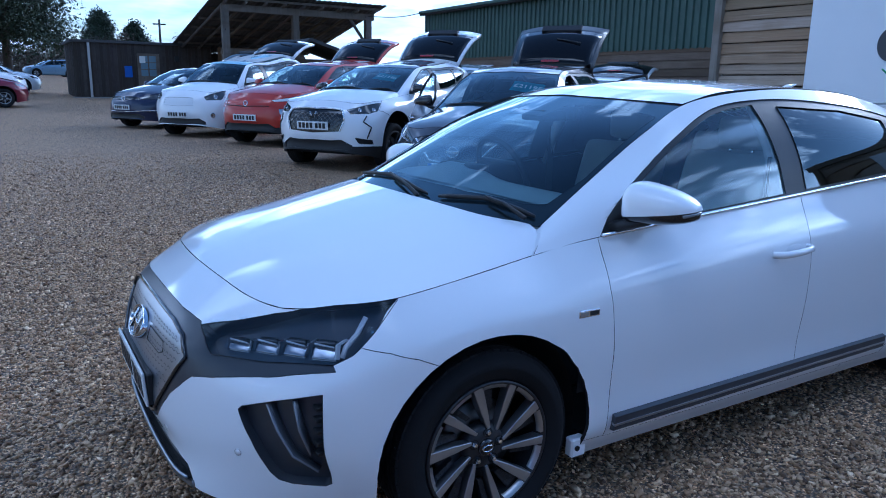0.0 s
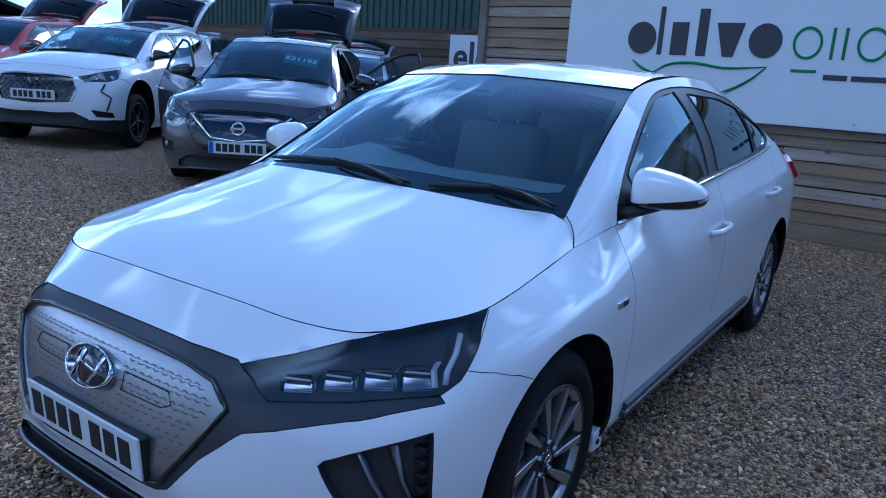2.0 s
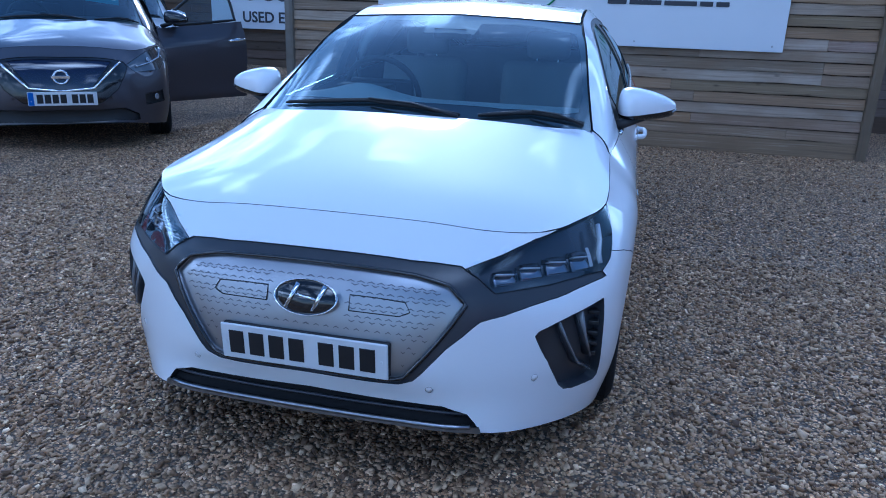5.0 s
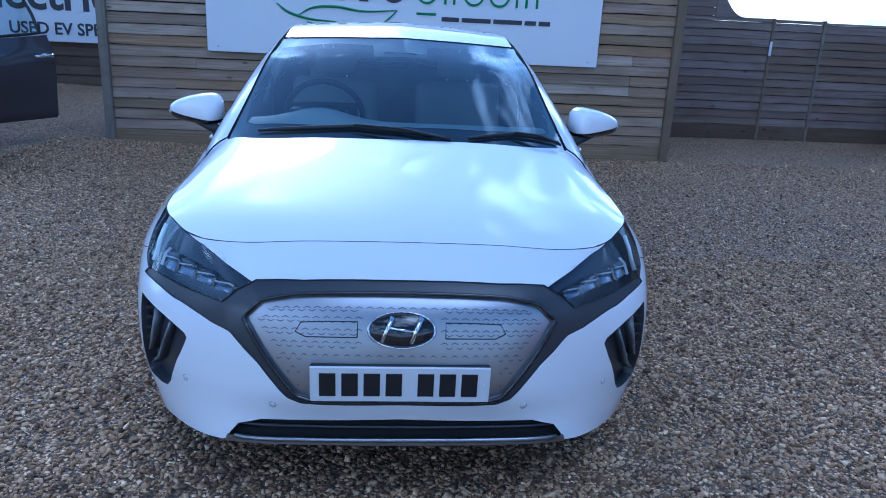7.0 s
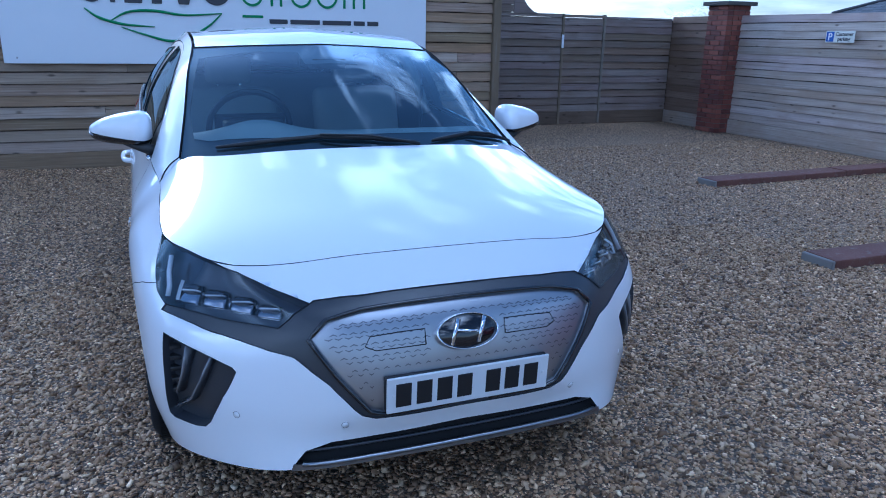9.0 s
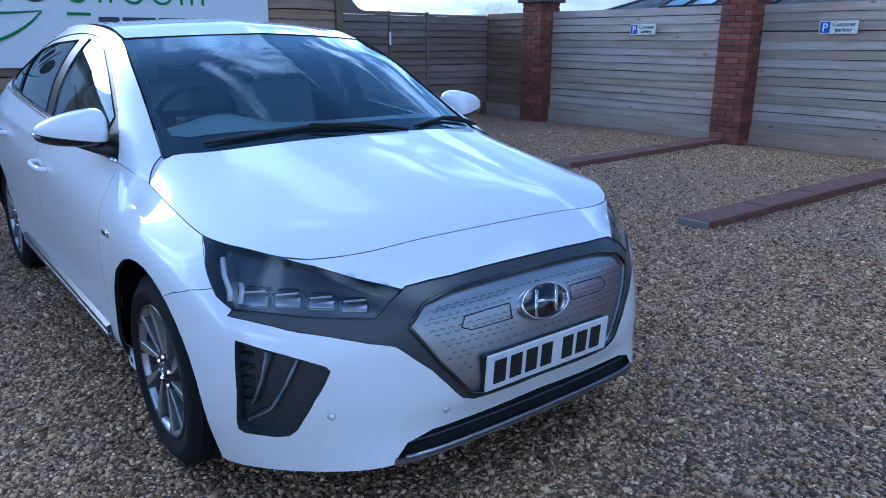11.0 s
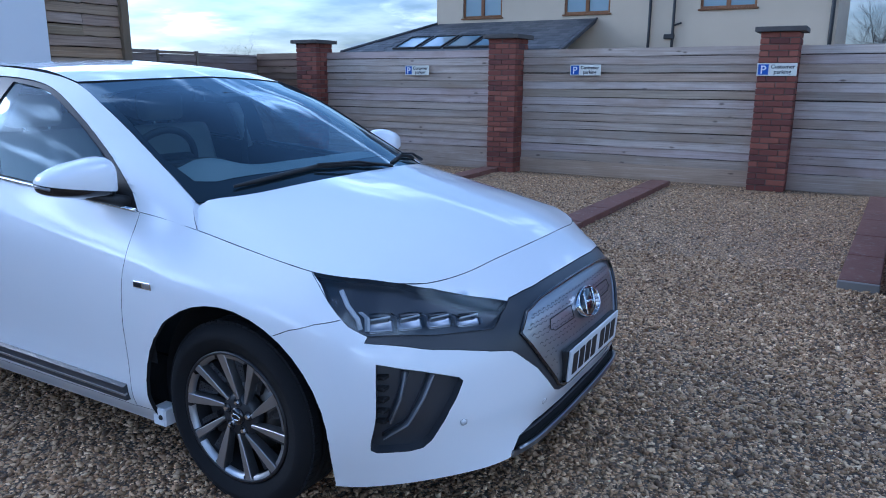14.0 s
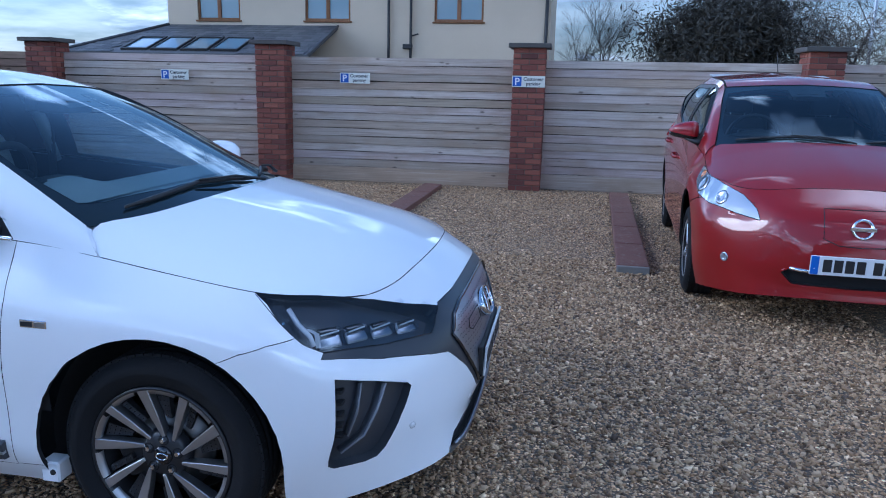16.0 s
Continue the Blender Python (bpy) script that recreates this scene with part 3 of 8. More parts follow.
def flip_rows(rows):
    return [[rows[i][j] for i in range(len(rows))] for j in range(len(rows[0]))]


u_hood = LOWER.find((1.085, 0.782, 0.881))[0]
front_edge = [tuple(LOWER.at(u, 5.0)) for u in np.linspace(0, 2.85, 6)]
side_edge = [tuple(LOWER.at(u, 5.0)) for u in np.linspace(2.85, u_hood, 9)]
HOOD = Patch(flip_rows(coons(front_edge, side_edge, [(0.975, 0, 1.000), (0.995, 0.30, 0.994), (1.06, 0.54, 0.974), (1.168, 0.700, 0.954), (1.133, 0.742, 0.920), side_edge[-1]],
                             [(0.225, 0, 0.803), (0.34, 0, 0.850), (0.50, 0, 0.898), (0.75, 0, 0.955), (0.975, 0, 1.000)])), True)
SCREEN = Patch(flip_rows(coons([(1.00, 0, 0.985), (1.03, 0.34, 0.980), (1.09, 0.58, 0.962), (1.172, 0.698, 0.952)],
                               [(1.172, 0.698, 0.952), (1.42, 0.658, 1.092), (1.70, 0.618, 1.242), (1.945, 0.580, 1.338)],
                               [(1.83, 0, 1.364), (1.855, 0.30, 1.354), (1.945, 0.580, 1.338)],
                               [(1.00, 0, 0.985), (1.30, 0, 1.138), (1.58, 0, 1.268), (1.83, 0, 1.364)])), True)
ROOF = Patch(flip_rows(coons([(1.835, 0, 1.370), (1.860, 0.30, 1.360), (1.952, 0.571, 1.346)],
                             [(1.952, 0.571, 1.346), (2.12, 0.566, 1.386), (2.5, 0.562, 1.412), (3.0, 0.557, 1.398), (3.45, 0.537, 1.326), (3.9, 0.517, 1.211), (4.24, 0.49, 1.12)],
                             [(4.26, 0, 1.135), (4.25, 0.25, 1.131), (4.24, 0.49, 1.12)],
                             [(1.835, 0, 1.370), (2.03, 0, 1.415), (2.3, 0, 1.442), (2.7, 0, 1.448), (3.2, 0, 1.418), (3.7, 0, 1.318), (4.26, 0, 1.135)], 12, 8)), True)
TAILTOP = Patch(flip_rows(coons([(4.262, 0, 1.13), (4.252, 0.25, 1.126), (4.242, 0.49, 1.112), (4.19, 0.65, 1.092)],
                                [(4.19, 0.65, 1.092), (4.23, 0.62, 1.09), (4.27, 0.59, 1.09)],
                                [(4.355, 0, 1.09), (4.34, 0.36, 1.09), (4.27, 0.59, 1.09)],
                                [(4.262, 0, 1.13), (4.31, 0, 1.11), (4.355, 0, 1.09)], 4, 6)), True)


ARCH_F = [(0.50, 0.88, 0.10)] + [(0.88 + 0.385 * math.cos(radians(a)), 0.9, 0.305 + 0.38 * math.sin(radians(a))) for a in range(180, -1, -9)] + [(1.245, 0.88, 0.10)]
ARCH_R = [(3.20, 0.88, 0.10)] + [(3.58 + 0.38 * math.cos(radians(a)), 0.9, 0.305 + 0.375 * math.sin(radians(a))) for a in range(180, -1, -9)] + [(3.95, 0.88, 0.10)]
DOORS = {
    "front_door": [(1.33, 0.81, 0.95), (1.325, 0.89, 0.77), (1.345, 0.9, 0.55), (1.35, 0.88, 0.235), (2.37, 0.88, 0.235), (2.38, 0.9, 0.6), (2.37, 0.83, 1.05)],
    "rear_door": [(2.30, 0.83, 1.05), (2.30, 0.9, 0.6), (2.30, 0.88, 0.235), (3.05, 0.88, 0.235), (3.17, 0.9, 0.50), (3.36, 0.9, 0.78), (3.44, 0.82, 1.12)],
    "front_wing": [(0.60, 0.79, 0.83), (0.60, 0.79, 0.803), (0.52, 0.825, 0.742), (0.47, 0.83, 0.70), (0.62, 0.885, 0.655), (0.70, 0.9, 0.62), (1.25, 0.9, 0.235), (1.42, 0.88, 0.235), (1.42, 0.9, 0.55), (1.42, 0.89, 0.77), (1.42, 0.81, 0.95), (1.09, 0.78, 0.93)],
}
DLO = [(1.345, 0, 0.925), (1.75, 0, 0.955), (2.35, 0, 1.003), (3.05, 0, 1.05), (3.42, 0, 1.078)] + [tuple(p) for p in catmull([(3.42, 0, 1.078), (3.60, 0, 1.115), (3.66, 0, 1.165), (3.60, 0, 1.20), (3.30, 0, 1.285), (3.0, 0, 1.335), (2.6, 0, 1.366), (2.3, 0, 1.362), (2.05, 0, 1.325), (1.8, 0, 1.222), (1.55, 0, 1.085), (1.345, 0, 0.945)], 4)[1:-1]]
PANES = {
    "front_window": [(1.545, 0, 0.955), (2.29, 0, 1.012)] + [tuple(p) for p in catmull([(2.29, 0, 1.345), (2.05, 0, 1.308), (1.8, 0, 1.204), (1.60, 0, 1.095), (1.545, 0, 1.062)], 4)],
    "rear_window": [(2.42, 0, 1.022), (3.10, 0, 1.068), (3.16, 0, 1.28), (2.85, 0, 1.322), (2.43, 0, 1.34)],
    "quarter_window": [(3.16, 0, 1.075), (3.40, 0, 1.095), (3.56, 0, 1.14), (3.55, 0, 1.175), (3.21, 0, 1.265)],
}
XZ = (1, 0, 1)
UPPER_CUTS = {n: UPPER.outline(p, XZ) for n, p in PANES.items()}
UPPER_CUTS["window_frame"] = UPPER.outline(DLO, XZ)


def same(p):
    return Vector(p)


def dealt_upper():
    sh = Sheet(UPPER, 9, 9)
    for n, q in UPPER_CUTS.items():
        sh.cut(n, q)
    return sh.deal("roof_pillar")


UPPER_DEALT = dealt_upper()


def whole(patch, fu, fv):
    return Sheet(patch, fu, fv).deal("all")["all"]


HOOD_FACES, SCREEN_FACES, TAILTOP_FACES = whole(HOOD, 2, 3), whole(SCREEN, 2, 2), whole(TAILTOP, 2, 2)


def dealt_roof():
    sh = Sheet(ROOF, 3, 3)
    sh.cut("rear_screen", ROOF.outline([(3.62, 0, 1.34), (3.62, 0.47, 1.32), (4.12, 0.44, 1.15), (4.12, 0.0, 1.17), (4.12, -0.05, 1.17), (3.62, -0.05, 1.34)], (1, 1, 0)))
    return sh.deal("roof")


ROOF_DEALT = dealt_roof()


def car_shell(root, paint_mat, face, warp=same, hatch_open=False, doors_open=False, screen="windscreen", rear_glass="privacy_glass", gap=0.0017, roof_mat=None):
    """The painted body: panels, glass, near-black shell that paints shade into the gaps. face: front details as name ->
    (outline, material, depth, spans the middle, label).
    """
    sh = Sheet(LOWER, 8, 7)
    order = [("arch_front", ARCH_F), ("arch_rear", ARCH_R)]
    for n, q in order:
        sh.cut(n, LOWER.outline(q, (1, 1, 1), 0.05))
    for n, (q, *_r) in face.items():
        sh.cut(n, LOWER.outline(q, (1, 1, 1), 0.05))
    for n, q in DOORS.items():
        sh.cut(n, LOWER.outline(q, (1, 1, 1), 0.08))
    dealt = sh.deal(lambda u, v: "front_bumper" if u < 6.3 else "rear_panel" if u > 9.6 else "sill")
    made = {}
    seam = gap
    for n, faces in dealt.items():
        if n.startswith("arch"):
            continue
        gap = seam * 0.5 if n in face else seam
        if n in face:
            q, mat, depth, both, label = face[n]
        else:
            mat, depth, both, label = M[paint_mat], 0.0, n in ("front_bumper", "rear_panel"), ""
        if both:
            made[n] = part(n, panel(LOWER, faces, warp, gap, 0.014, depth, True), shut(mat), root, label)
        else:
            for s in (1, -1):
                if doors_open and n == "front_door":
                    turn = Matrix.Translation((1.34, 0.87 * s, 0)) @ Matrix.Rotation(radians((36 if s > 0 else 62) * s), 4, "Z") @ Matrix.Translation((-1.34, -0.87 * s, 0))
                    dr = part(n, panel(LOWER, faces, lambda c: warp(turn @ c), gap, 0.05, 0, False, s), shut(mat), root, "open front door")
                    for q in ("front_window",):
                        gl = part("door_window", panel(UPPER, UPPER_DEALT[q], lambda c: warp(turn @ c), 0, 0, 0.006, False, s), M["side_glass"], dr)
                        gl.visible_shadow = False
                    edge = [UPPER.at(*c) for c in UPPER.outline(PANES["front_window"], XZ, 0.12)]
                    part("window_frame", tube([warp(turn @ Vector((c[0], c[1] * s, c[2]))) for c in edge + edge[:1]], 0.016, 6), M["black"], dr)
                    lin = panel(LOWER, faces, lambda c: warp(turn @ c), 0.02, 0, 0.055, False, s)
                    part("door_trim", lin, M["black"], dr, "black inner door trim")
                    continue
                made[n, s] = part(n, panel(LOWER, faces, warp, gap, 0.014, depth, False, s), shut(mat), root, label)
    for s in (1, -1):
        for n, faces in UPPER_DEALT.items():
            if n == "roof_pillar":
                part(n, panel(UPPER, faces, warp, 0.0012, 0.014, 0, False, s), shut(M[paint_mat]), root)
            elif n == "window_frame":
                part(n, panel(UPPER, faces, warp, 0.0005, 0.006, 0.004, False, s), M["satin_black"], root, "black window surround")
            elif not (doors_open and n == "front_window"):
                g = part(n, panel(UPPER, faces, warp, 0.0, 0.0, 0.006, False, s), M["side_glass"] if n == "front_window" else M[rear_glass], root)
                g.visible_shadow = False
    part("bonnet", panel(HOOD, HOOD_FACES, warp, 0.0018, 0.016, 0, True), shut(M[paint_mat]), root)
    g = part("windscreen", panel(SCREEN, SCREEN_FACES, warp, 0.0, 0.0, 0.0, True), M[screen], root)
    g.visible_shadow = False
    band = Sheet(SCREEN, 4, 4)
    band.cut("clear", SCREEN.outline([(1.08, 0, 1.06), (1.105, 0.35, 1.055), (1.185, 0.60, 1.035), (1.235, 0.652, 1.035), (1.42, 0.632, 1.07), (1.82, 0.566, 1.295), (1.795, 0.30, 1.325), (1.755, 0.13, 1.325), (1.63, 0.12, 1.28), (1.63, 0.0, 1.285), (1.63, -0.05, 1.285), (1.08, -0.05, 1.06)]))
    b_ = band.deal("rim")
    part("windscreen_border", panel(SCREEN, b_["rim"], warp, 0.0, 0.0, 0.003, True), M["satin_black"], root, "black printed screen border")
    part("roof", panel(ROOF, ROOF_DEALT["roof"], warp, 0.003, 0.012, 0, True), shut(M[roof_mat or paint_mat]), root)
    if not hatch_open:
        part("rear_screen", panel(ROOF, ROOF_DEALT["rear_screen"], warp, 0.0, 0.0, 0.002, True), M[rear_glass], root)
        part("tailgate_lip", panel(TAILTOP, TAILTOP_FACES, warp, 0.001, 0.01, 0, True), shut(M[paint_mat]), root)
    for s in (1, -1):
        # wing corner between bonnet and pillar
        bm = bmesh.new()
        rows = []
        for k in range(9):
            a = Vector(UPPER.at(0.0, 3.0 * k / 8)) + Vector((0.006, 0, -0.004))
            row = [a, a + Vector((-0.022, -0.004, -0.010)), a + Vector((-0.050, -0.016, -0.034))]
            rows.append([bm.verts.new(warp(Vector((p.x, p.y * s, p.z)))) for p in row])
        for a, b in zip(rows, rows[1:]):
            for j in range(2):
                bm.faces.new((a[j], a[j + 1], b[j + 1], b[j]) if s < 0 else (b[j], b[j + 1], a[j + 1], a[j]))
        part("wing_corner", smooth(bm), M[paint_mat], root)
    # added shell just under the skin; its near-black paints shade into the shut lines
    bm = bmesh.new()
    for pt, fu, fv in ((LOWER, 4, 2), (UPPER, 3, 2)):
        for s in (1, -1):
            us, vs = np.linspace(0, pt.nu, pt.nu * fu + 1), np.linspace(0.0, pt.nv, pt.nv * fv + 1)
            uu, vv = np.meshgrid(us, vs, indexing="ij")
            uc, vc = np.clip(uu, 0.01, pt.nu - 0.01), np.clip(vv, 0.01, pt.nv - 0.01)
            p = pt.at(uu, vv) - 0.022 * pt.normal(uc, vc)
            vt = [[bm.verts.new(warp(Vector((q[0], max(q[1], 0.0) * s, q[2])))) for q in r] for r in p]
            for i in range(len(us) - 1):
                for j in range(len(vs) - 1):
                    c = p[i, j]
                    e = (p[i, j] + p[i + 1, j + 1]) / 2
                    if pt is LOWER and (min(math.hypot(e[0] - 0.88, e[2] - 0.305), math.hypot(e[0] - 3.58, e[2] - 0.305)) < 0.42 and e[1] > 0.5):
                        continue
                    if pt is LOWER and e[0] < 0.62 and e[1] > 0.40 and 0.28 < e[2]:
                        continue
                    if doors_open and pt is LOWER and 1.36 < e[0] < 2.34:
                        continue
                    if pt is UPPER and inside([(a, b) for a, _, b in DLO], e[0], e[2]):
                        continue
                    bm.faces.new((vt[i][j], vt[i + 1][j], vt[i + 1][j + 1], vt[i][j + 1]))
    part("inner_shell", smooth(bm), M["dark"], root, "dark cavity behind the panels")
    under = bmesh.new()
    add_box(under, (0.30, -0.50, 0.19), (4.15, 0.50, 0.25))
    add_box(under, (1.30, -0.80, 0.17), (3.18, 0.80, 0.24))
    for v in under.verts:
        v.co = warp(v.co)
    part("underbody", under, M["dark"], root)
    for s in (1, -1):
        for cx in (0.88, 3.58):
            lin = lathe([(0.398, 0.80), (0.40, 0.56), (0.05, 0.55)], 20, "Y", a0=-18, a1=198)
            for v in lin.verts:
                v.co = warp(Vector((v.co.x + cx, v.co.y * s, v.co.z + 0.305)))
            part("arch_liner", smooth(lin), M["dark"], root)
    return made


def wheel(root, cx, cy, cz, s, radius=0.316, rim=0.217, width=0.20, spokes="turbine", phase=0.0, finish="alloy"):
    """A wheel, outside towards +y before s turns it: tyre, rim, spokes, cap, nuts."""
    h = width / 2
    w = new("wheel")
    w.empty_display_size = 0.1
    w.parent = root
    w.matrix_basis = pose(cx, cy * 1.0, cz, 0, 0, 0 if s > 0 else 180)
    R, r = radius, rim
    prof = [(r + 0.002, -h + 0.02), (r + 0.012, -h + 0.004), (r + 0.045, -h - 0.006), (R - 0.03, -h + 0.002), (R - 0.010, -h + 0.018), (R - 0.002, -h + 0.035)]
    for k in range(4):
        y = -h + 0.042 + k * (2 * h - 0.084) / 3.6
        prof += [(R, y), (R, y + 0.022), (R - 0.008, y + 0.024), (R - 0.008, y + 0.030)]
    prof += [(R - 0.002, h - 0.035), (R - 0.010, h - 0.018), (R - 0.030, h - 0.002), (R - 0.036, h + 0.001), (r + 0.048, h + 0.006), (r + 0.044, h + 0.004), (r + 0.012, h - 0.004), (r + 0.002, h - 0.018)]
    ty = lathe(prof, 72)
    smooth(ty)
    tb = bmesh.new()
    for k in range(72):
        a = k / 72 * math.tau
        add_box(tb, (R - 0.016, -h + 0.022, -0.0120), (R + 0.0002, -h + 0.05, 0.0120), Matrix.Rotation(a, 4, "Y"))
        add_box(tb, (R - 0.016, h - 0.05, -0.0120), (R + 0.0002, h - 0.022, 0.0120), Matrix.Rotation(a, 4, "Y"))
    tyre_ = part("tyre", ty, M["tyre"], w)
    tagged(part("tread", tb, M["tyre"], tyre_), kind="stuff")
    part("rim", smooth(lathe([(r + 0.003, h - 0.018), (r + 0.004, h - 0.004), (r - 0.004, h - 0.003), (r - 0.010, h - 0.012), (r - 0.020, h - 0.06), (r - 0.03, -h + 0.02), (r, -h + 0.01)], 64)), M["alloy_dark"], w)
    part("brake_disc", smooth(lathe([(0.05, h - 0.075), (0.138, h - 0.075), (0.138, h - 0.095), (0.05, h - 0.095)], 40)), M["disc"], w)
    cal = box((0.07, h - 0.115, -0.055), (0.165, h - 0.055, 0.055), Matrix.Rotation(radians(20), 4, "Y"), 0.008, 1)
    part("brake_caliper", cal, M["alloy_dark"], w)
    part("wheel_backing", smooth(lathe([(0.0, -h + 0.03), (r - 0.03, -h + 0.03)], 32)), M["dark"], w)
    part("hub_face", smooth(lathe([(0.0, h - 0.022), (0.062, h - 0.022), (0.074, h - 0.034), (0.078, h - 0.06)], 40)), M["alloy_dark"], w)
    if spokes == "turbine":
        for k in range(10):
            a = phase + k * math.tau / 10
            even = k % 2 == 0
            y1, y0 = h - 0.006, h - 0.026
            skew = 0.50 if even else 0.16

            def pt(rad, ang, y):
                return (rad * math.cos(a + ang), y, rad * math.sin(a + ang))
            bl = bmesh.new()
            hub_a = 0.34 if even else 0.22
            p_t, p_h = Vector(pt(r - 0.003, 0, y1)), Vector(pt(0.062, hub_a, y1 - 0.012))
            dr = (p_h - p_t)
            nr = Vector((-dr.z, 0, dr.x)).normalized()
            wt_, wh_ = (0.0175, 0.0055) if even else (0.0145, 0.0050)
            p_m = p_t.lerp(p_h, 0.6)
            loop_t = [tuple(p_t + nr * wt_), tuple(p_t - nr * wt_), tuple(p_m - nr * (wt_ * 0.7)), tuple(p_h - nr * wh_), tuple(p_h + nr * wh_), tuple(p_m + nr * (wt_ * 0.7))]
            top = [bl.verts.new(p) for p in loop_t]
            bot = [bl.verts.new((p[0] * 0.995, y0 - 0.02, p[2] * 0.995)) for p in loop_t]
            bl.faces.new(top)
            for i in range(6):
                bl.faces.new((top[i], top[(i + 1) % 6], bot[(i + 1) % 6], bot[i]))
            bmesh.ops.recalc_face_normals(bl, faces=bl.faces)
            bmesh.ops.bevel(bl, geom=[e for e in bl.edges if not e.is_boundary], offset=0.0016, segments=1, affect="EDGES")
            part("spoke", bl, M["alloy"], w, "machined grey spoke")
            arc = bmesh.new()
            pr = []
            for i in range(7):
                g = 0.10 + 0.40 * i / 6
                pr.append([arc.verts.new(pt(q, g, y)) for q, y in ((r + 0.002, y1 + 0.001), (r - 0.017, y1 - 0.001), (r - 0.020, y0))])
            for p0, p1 in zip(pr, pr[1:]):
                for i in range(2):
                    arc.faces.new((p0[i], p0[i + 1], p1[i + 1], p1[i]))
            bmesh.ops.recalc_face_normals(arc, faces=arc.faces)
            part("rim_edge", smooth(arc), M["alloy"], w, "machined grey rim edge")
            pk = bmesh.new()
            lp = [pt(r - 0.024, 0.12, y0 - 0.006), pt(r - 0.024, 0.34 if even else 0.22, y0 - 0.006), pt(0.115, hub_a * 0.55 + 0.26, y0 - 0.012), pt(0.115, hub_a * 0.55 + 0.11, y0 - 0.012)]
            top = [pk.verts.new(p) for p in lp]
            bot = [pk.verts.new((p[0], y0 - 0.03, p[2])) for p in lp]
            pk.faces.new(top)
            for i in range(4):
                pk.faces.new((top[i], top[(i + 1) % 4], bot[(i + 1) % 4], bot[i]))
            bmesh.ops.recalc_face_normals(pk, faces=pk.faces)
            for i in range(5):
                for j in range(3):
                    f, g = (i + 0.5) / 5, (j + 0.5) / 3
                    p0, p1 = Vector(lp[0]).lerp(Vector(lp[3]), f), Vector(lp[1]).lerp(Vector(lp[2]), f)
                    q = p0.lerp(p1, g)
                    sz = 0.0045 * (1.1 - 0.5 * f)
                    bmesh.ops.create_cone(pk, cap_ends=False, segments=4, radius1=sz, radius2=0.0, depth=sz, matrix=Matrix.Translation(q + Vector((0, sz * 0.4, 0))) @ Matrix.Rotation(-math.pi / 2, 4, "X"))
            part("spoke_insert", pk, M["alloy_dark"], w, "dark studded spoke insert")
    else:
        n = 5
        for k in range(n):
            a = phase + k * math.tau / n
            for off in (-0.11, 0.11):
                bl = bmesh.new()
                add_box(bl, (0.05, h - 0.045, -0.014), (r - 0.004, h - 0.012, 0.014), Matrix.Rotation(a, 4, "Y") @ Matrix.Translation((0, 0, off * 0.16)) @ Matrix.Rotation(off * 1.2, 4, "Y"), 0.005, 1)
                part("spoke", bl, M[finish], w)
        part("rim_edge", smooth(lathe([(r + 0.003, h - 0.006), (r - 0.004, h - 0.002), (r - 0.016, h - 0.008)], 48)), M[finish], w)
    part("centre_cap", smooth(lathe([(0.0, h - 0.012), (0.026, h - 0.012), (0.030, h - 0.018), (0.030, h - 0.03)], 28)), M["black_gloss"], w)
    if spokes == "turbine":
        el = smooth(lathe([(0.0115, h - 0.0115), (0.013, h - 0.009), (0.0150, h - 0.0115)], 24))
        for v in el.verts:
            v.co.x *= 1.35
            v.co.z *= 0.75
        part("cap_badge", el, M["chrome"], w, "small chrome ellipse badge")
    for k in range(5):
        a = phase + 0.3 + k * math.tau / 5
        nut = lathe([(0.0, h - 0.010), (0.007, h - 0.011), (0.0095, h - 0.018), (0.0095, h - 0.035)], 6)
        part("wheel_nut", moved(nut, Matrix.Translation((0.049 * math.cos(a), 0, 0.049 * math.sin(a)))), M["chrome"], w)
        well = lathe([(0.0135, h - 0.0205), (0.0165, h - 0.0205), (0.0165, h - 0.026)], 14)
        part("nut_well", moved(well, Matrix.Translation((0.049 * math.cos(a), 0, 0.049 * math.sin(a)))), M["dark"], w)
    return w


def number_plate(root, at_x, z, tilt=6.0, blue=False, width=0.52):
    """A UK plate facing -x: seven dark bars where the characters stand."""
    p = part("number_plate", box((-0.004, -width / 2, -0.0555), (0.004, width / 2, 0.0555), None, 0.0025, 1), M["plate_white"], root, "white number plate with dark bars")
    p.matrix_basis = pose(at_x, 0, z, 0, -tilt, 0)
    y = 0.205 if not blue else 0.17
    step = 0.062 if not blue else 0.058
    for i in range(7):
        if i == 4:
            y -= 0.028
        part("character_bar", box((-0.0062, y - 0.023, -0.0365), (-0.0035, y + 0.023, 0.0365), None, 0.001, 1), M["ink"], p)
        y -= step
    if blue:
        part("blue_band", box((-0.0055, 0.215, -0.053), (-0.0035, 0.256, 0.053)), M["plate_blue"], p)
    for s in (1, -1):
        b = lathe([(0.0, -0.0062), (0.0035, -0.0058), (0.0045, -0.004)], 8, "X")
        part("fixing", moved(b, Matrix.Translation((0, 0.236 * s, 0.0 if not blue else -0.02))), M["plate_white"], p)
    return p


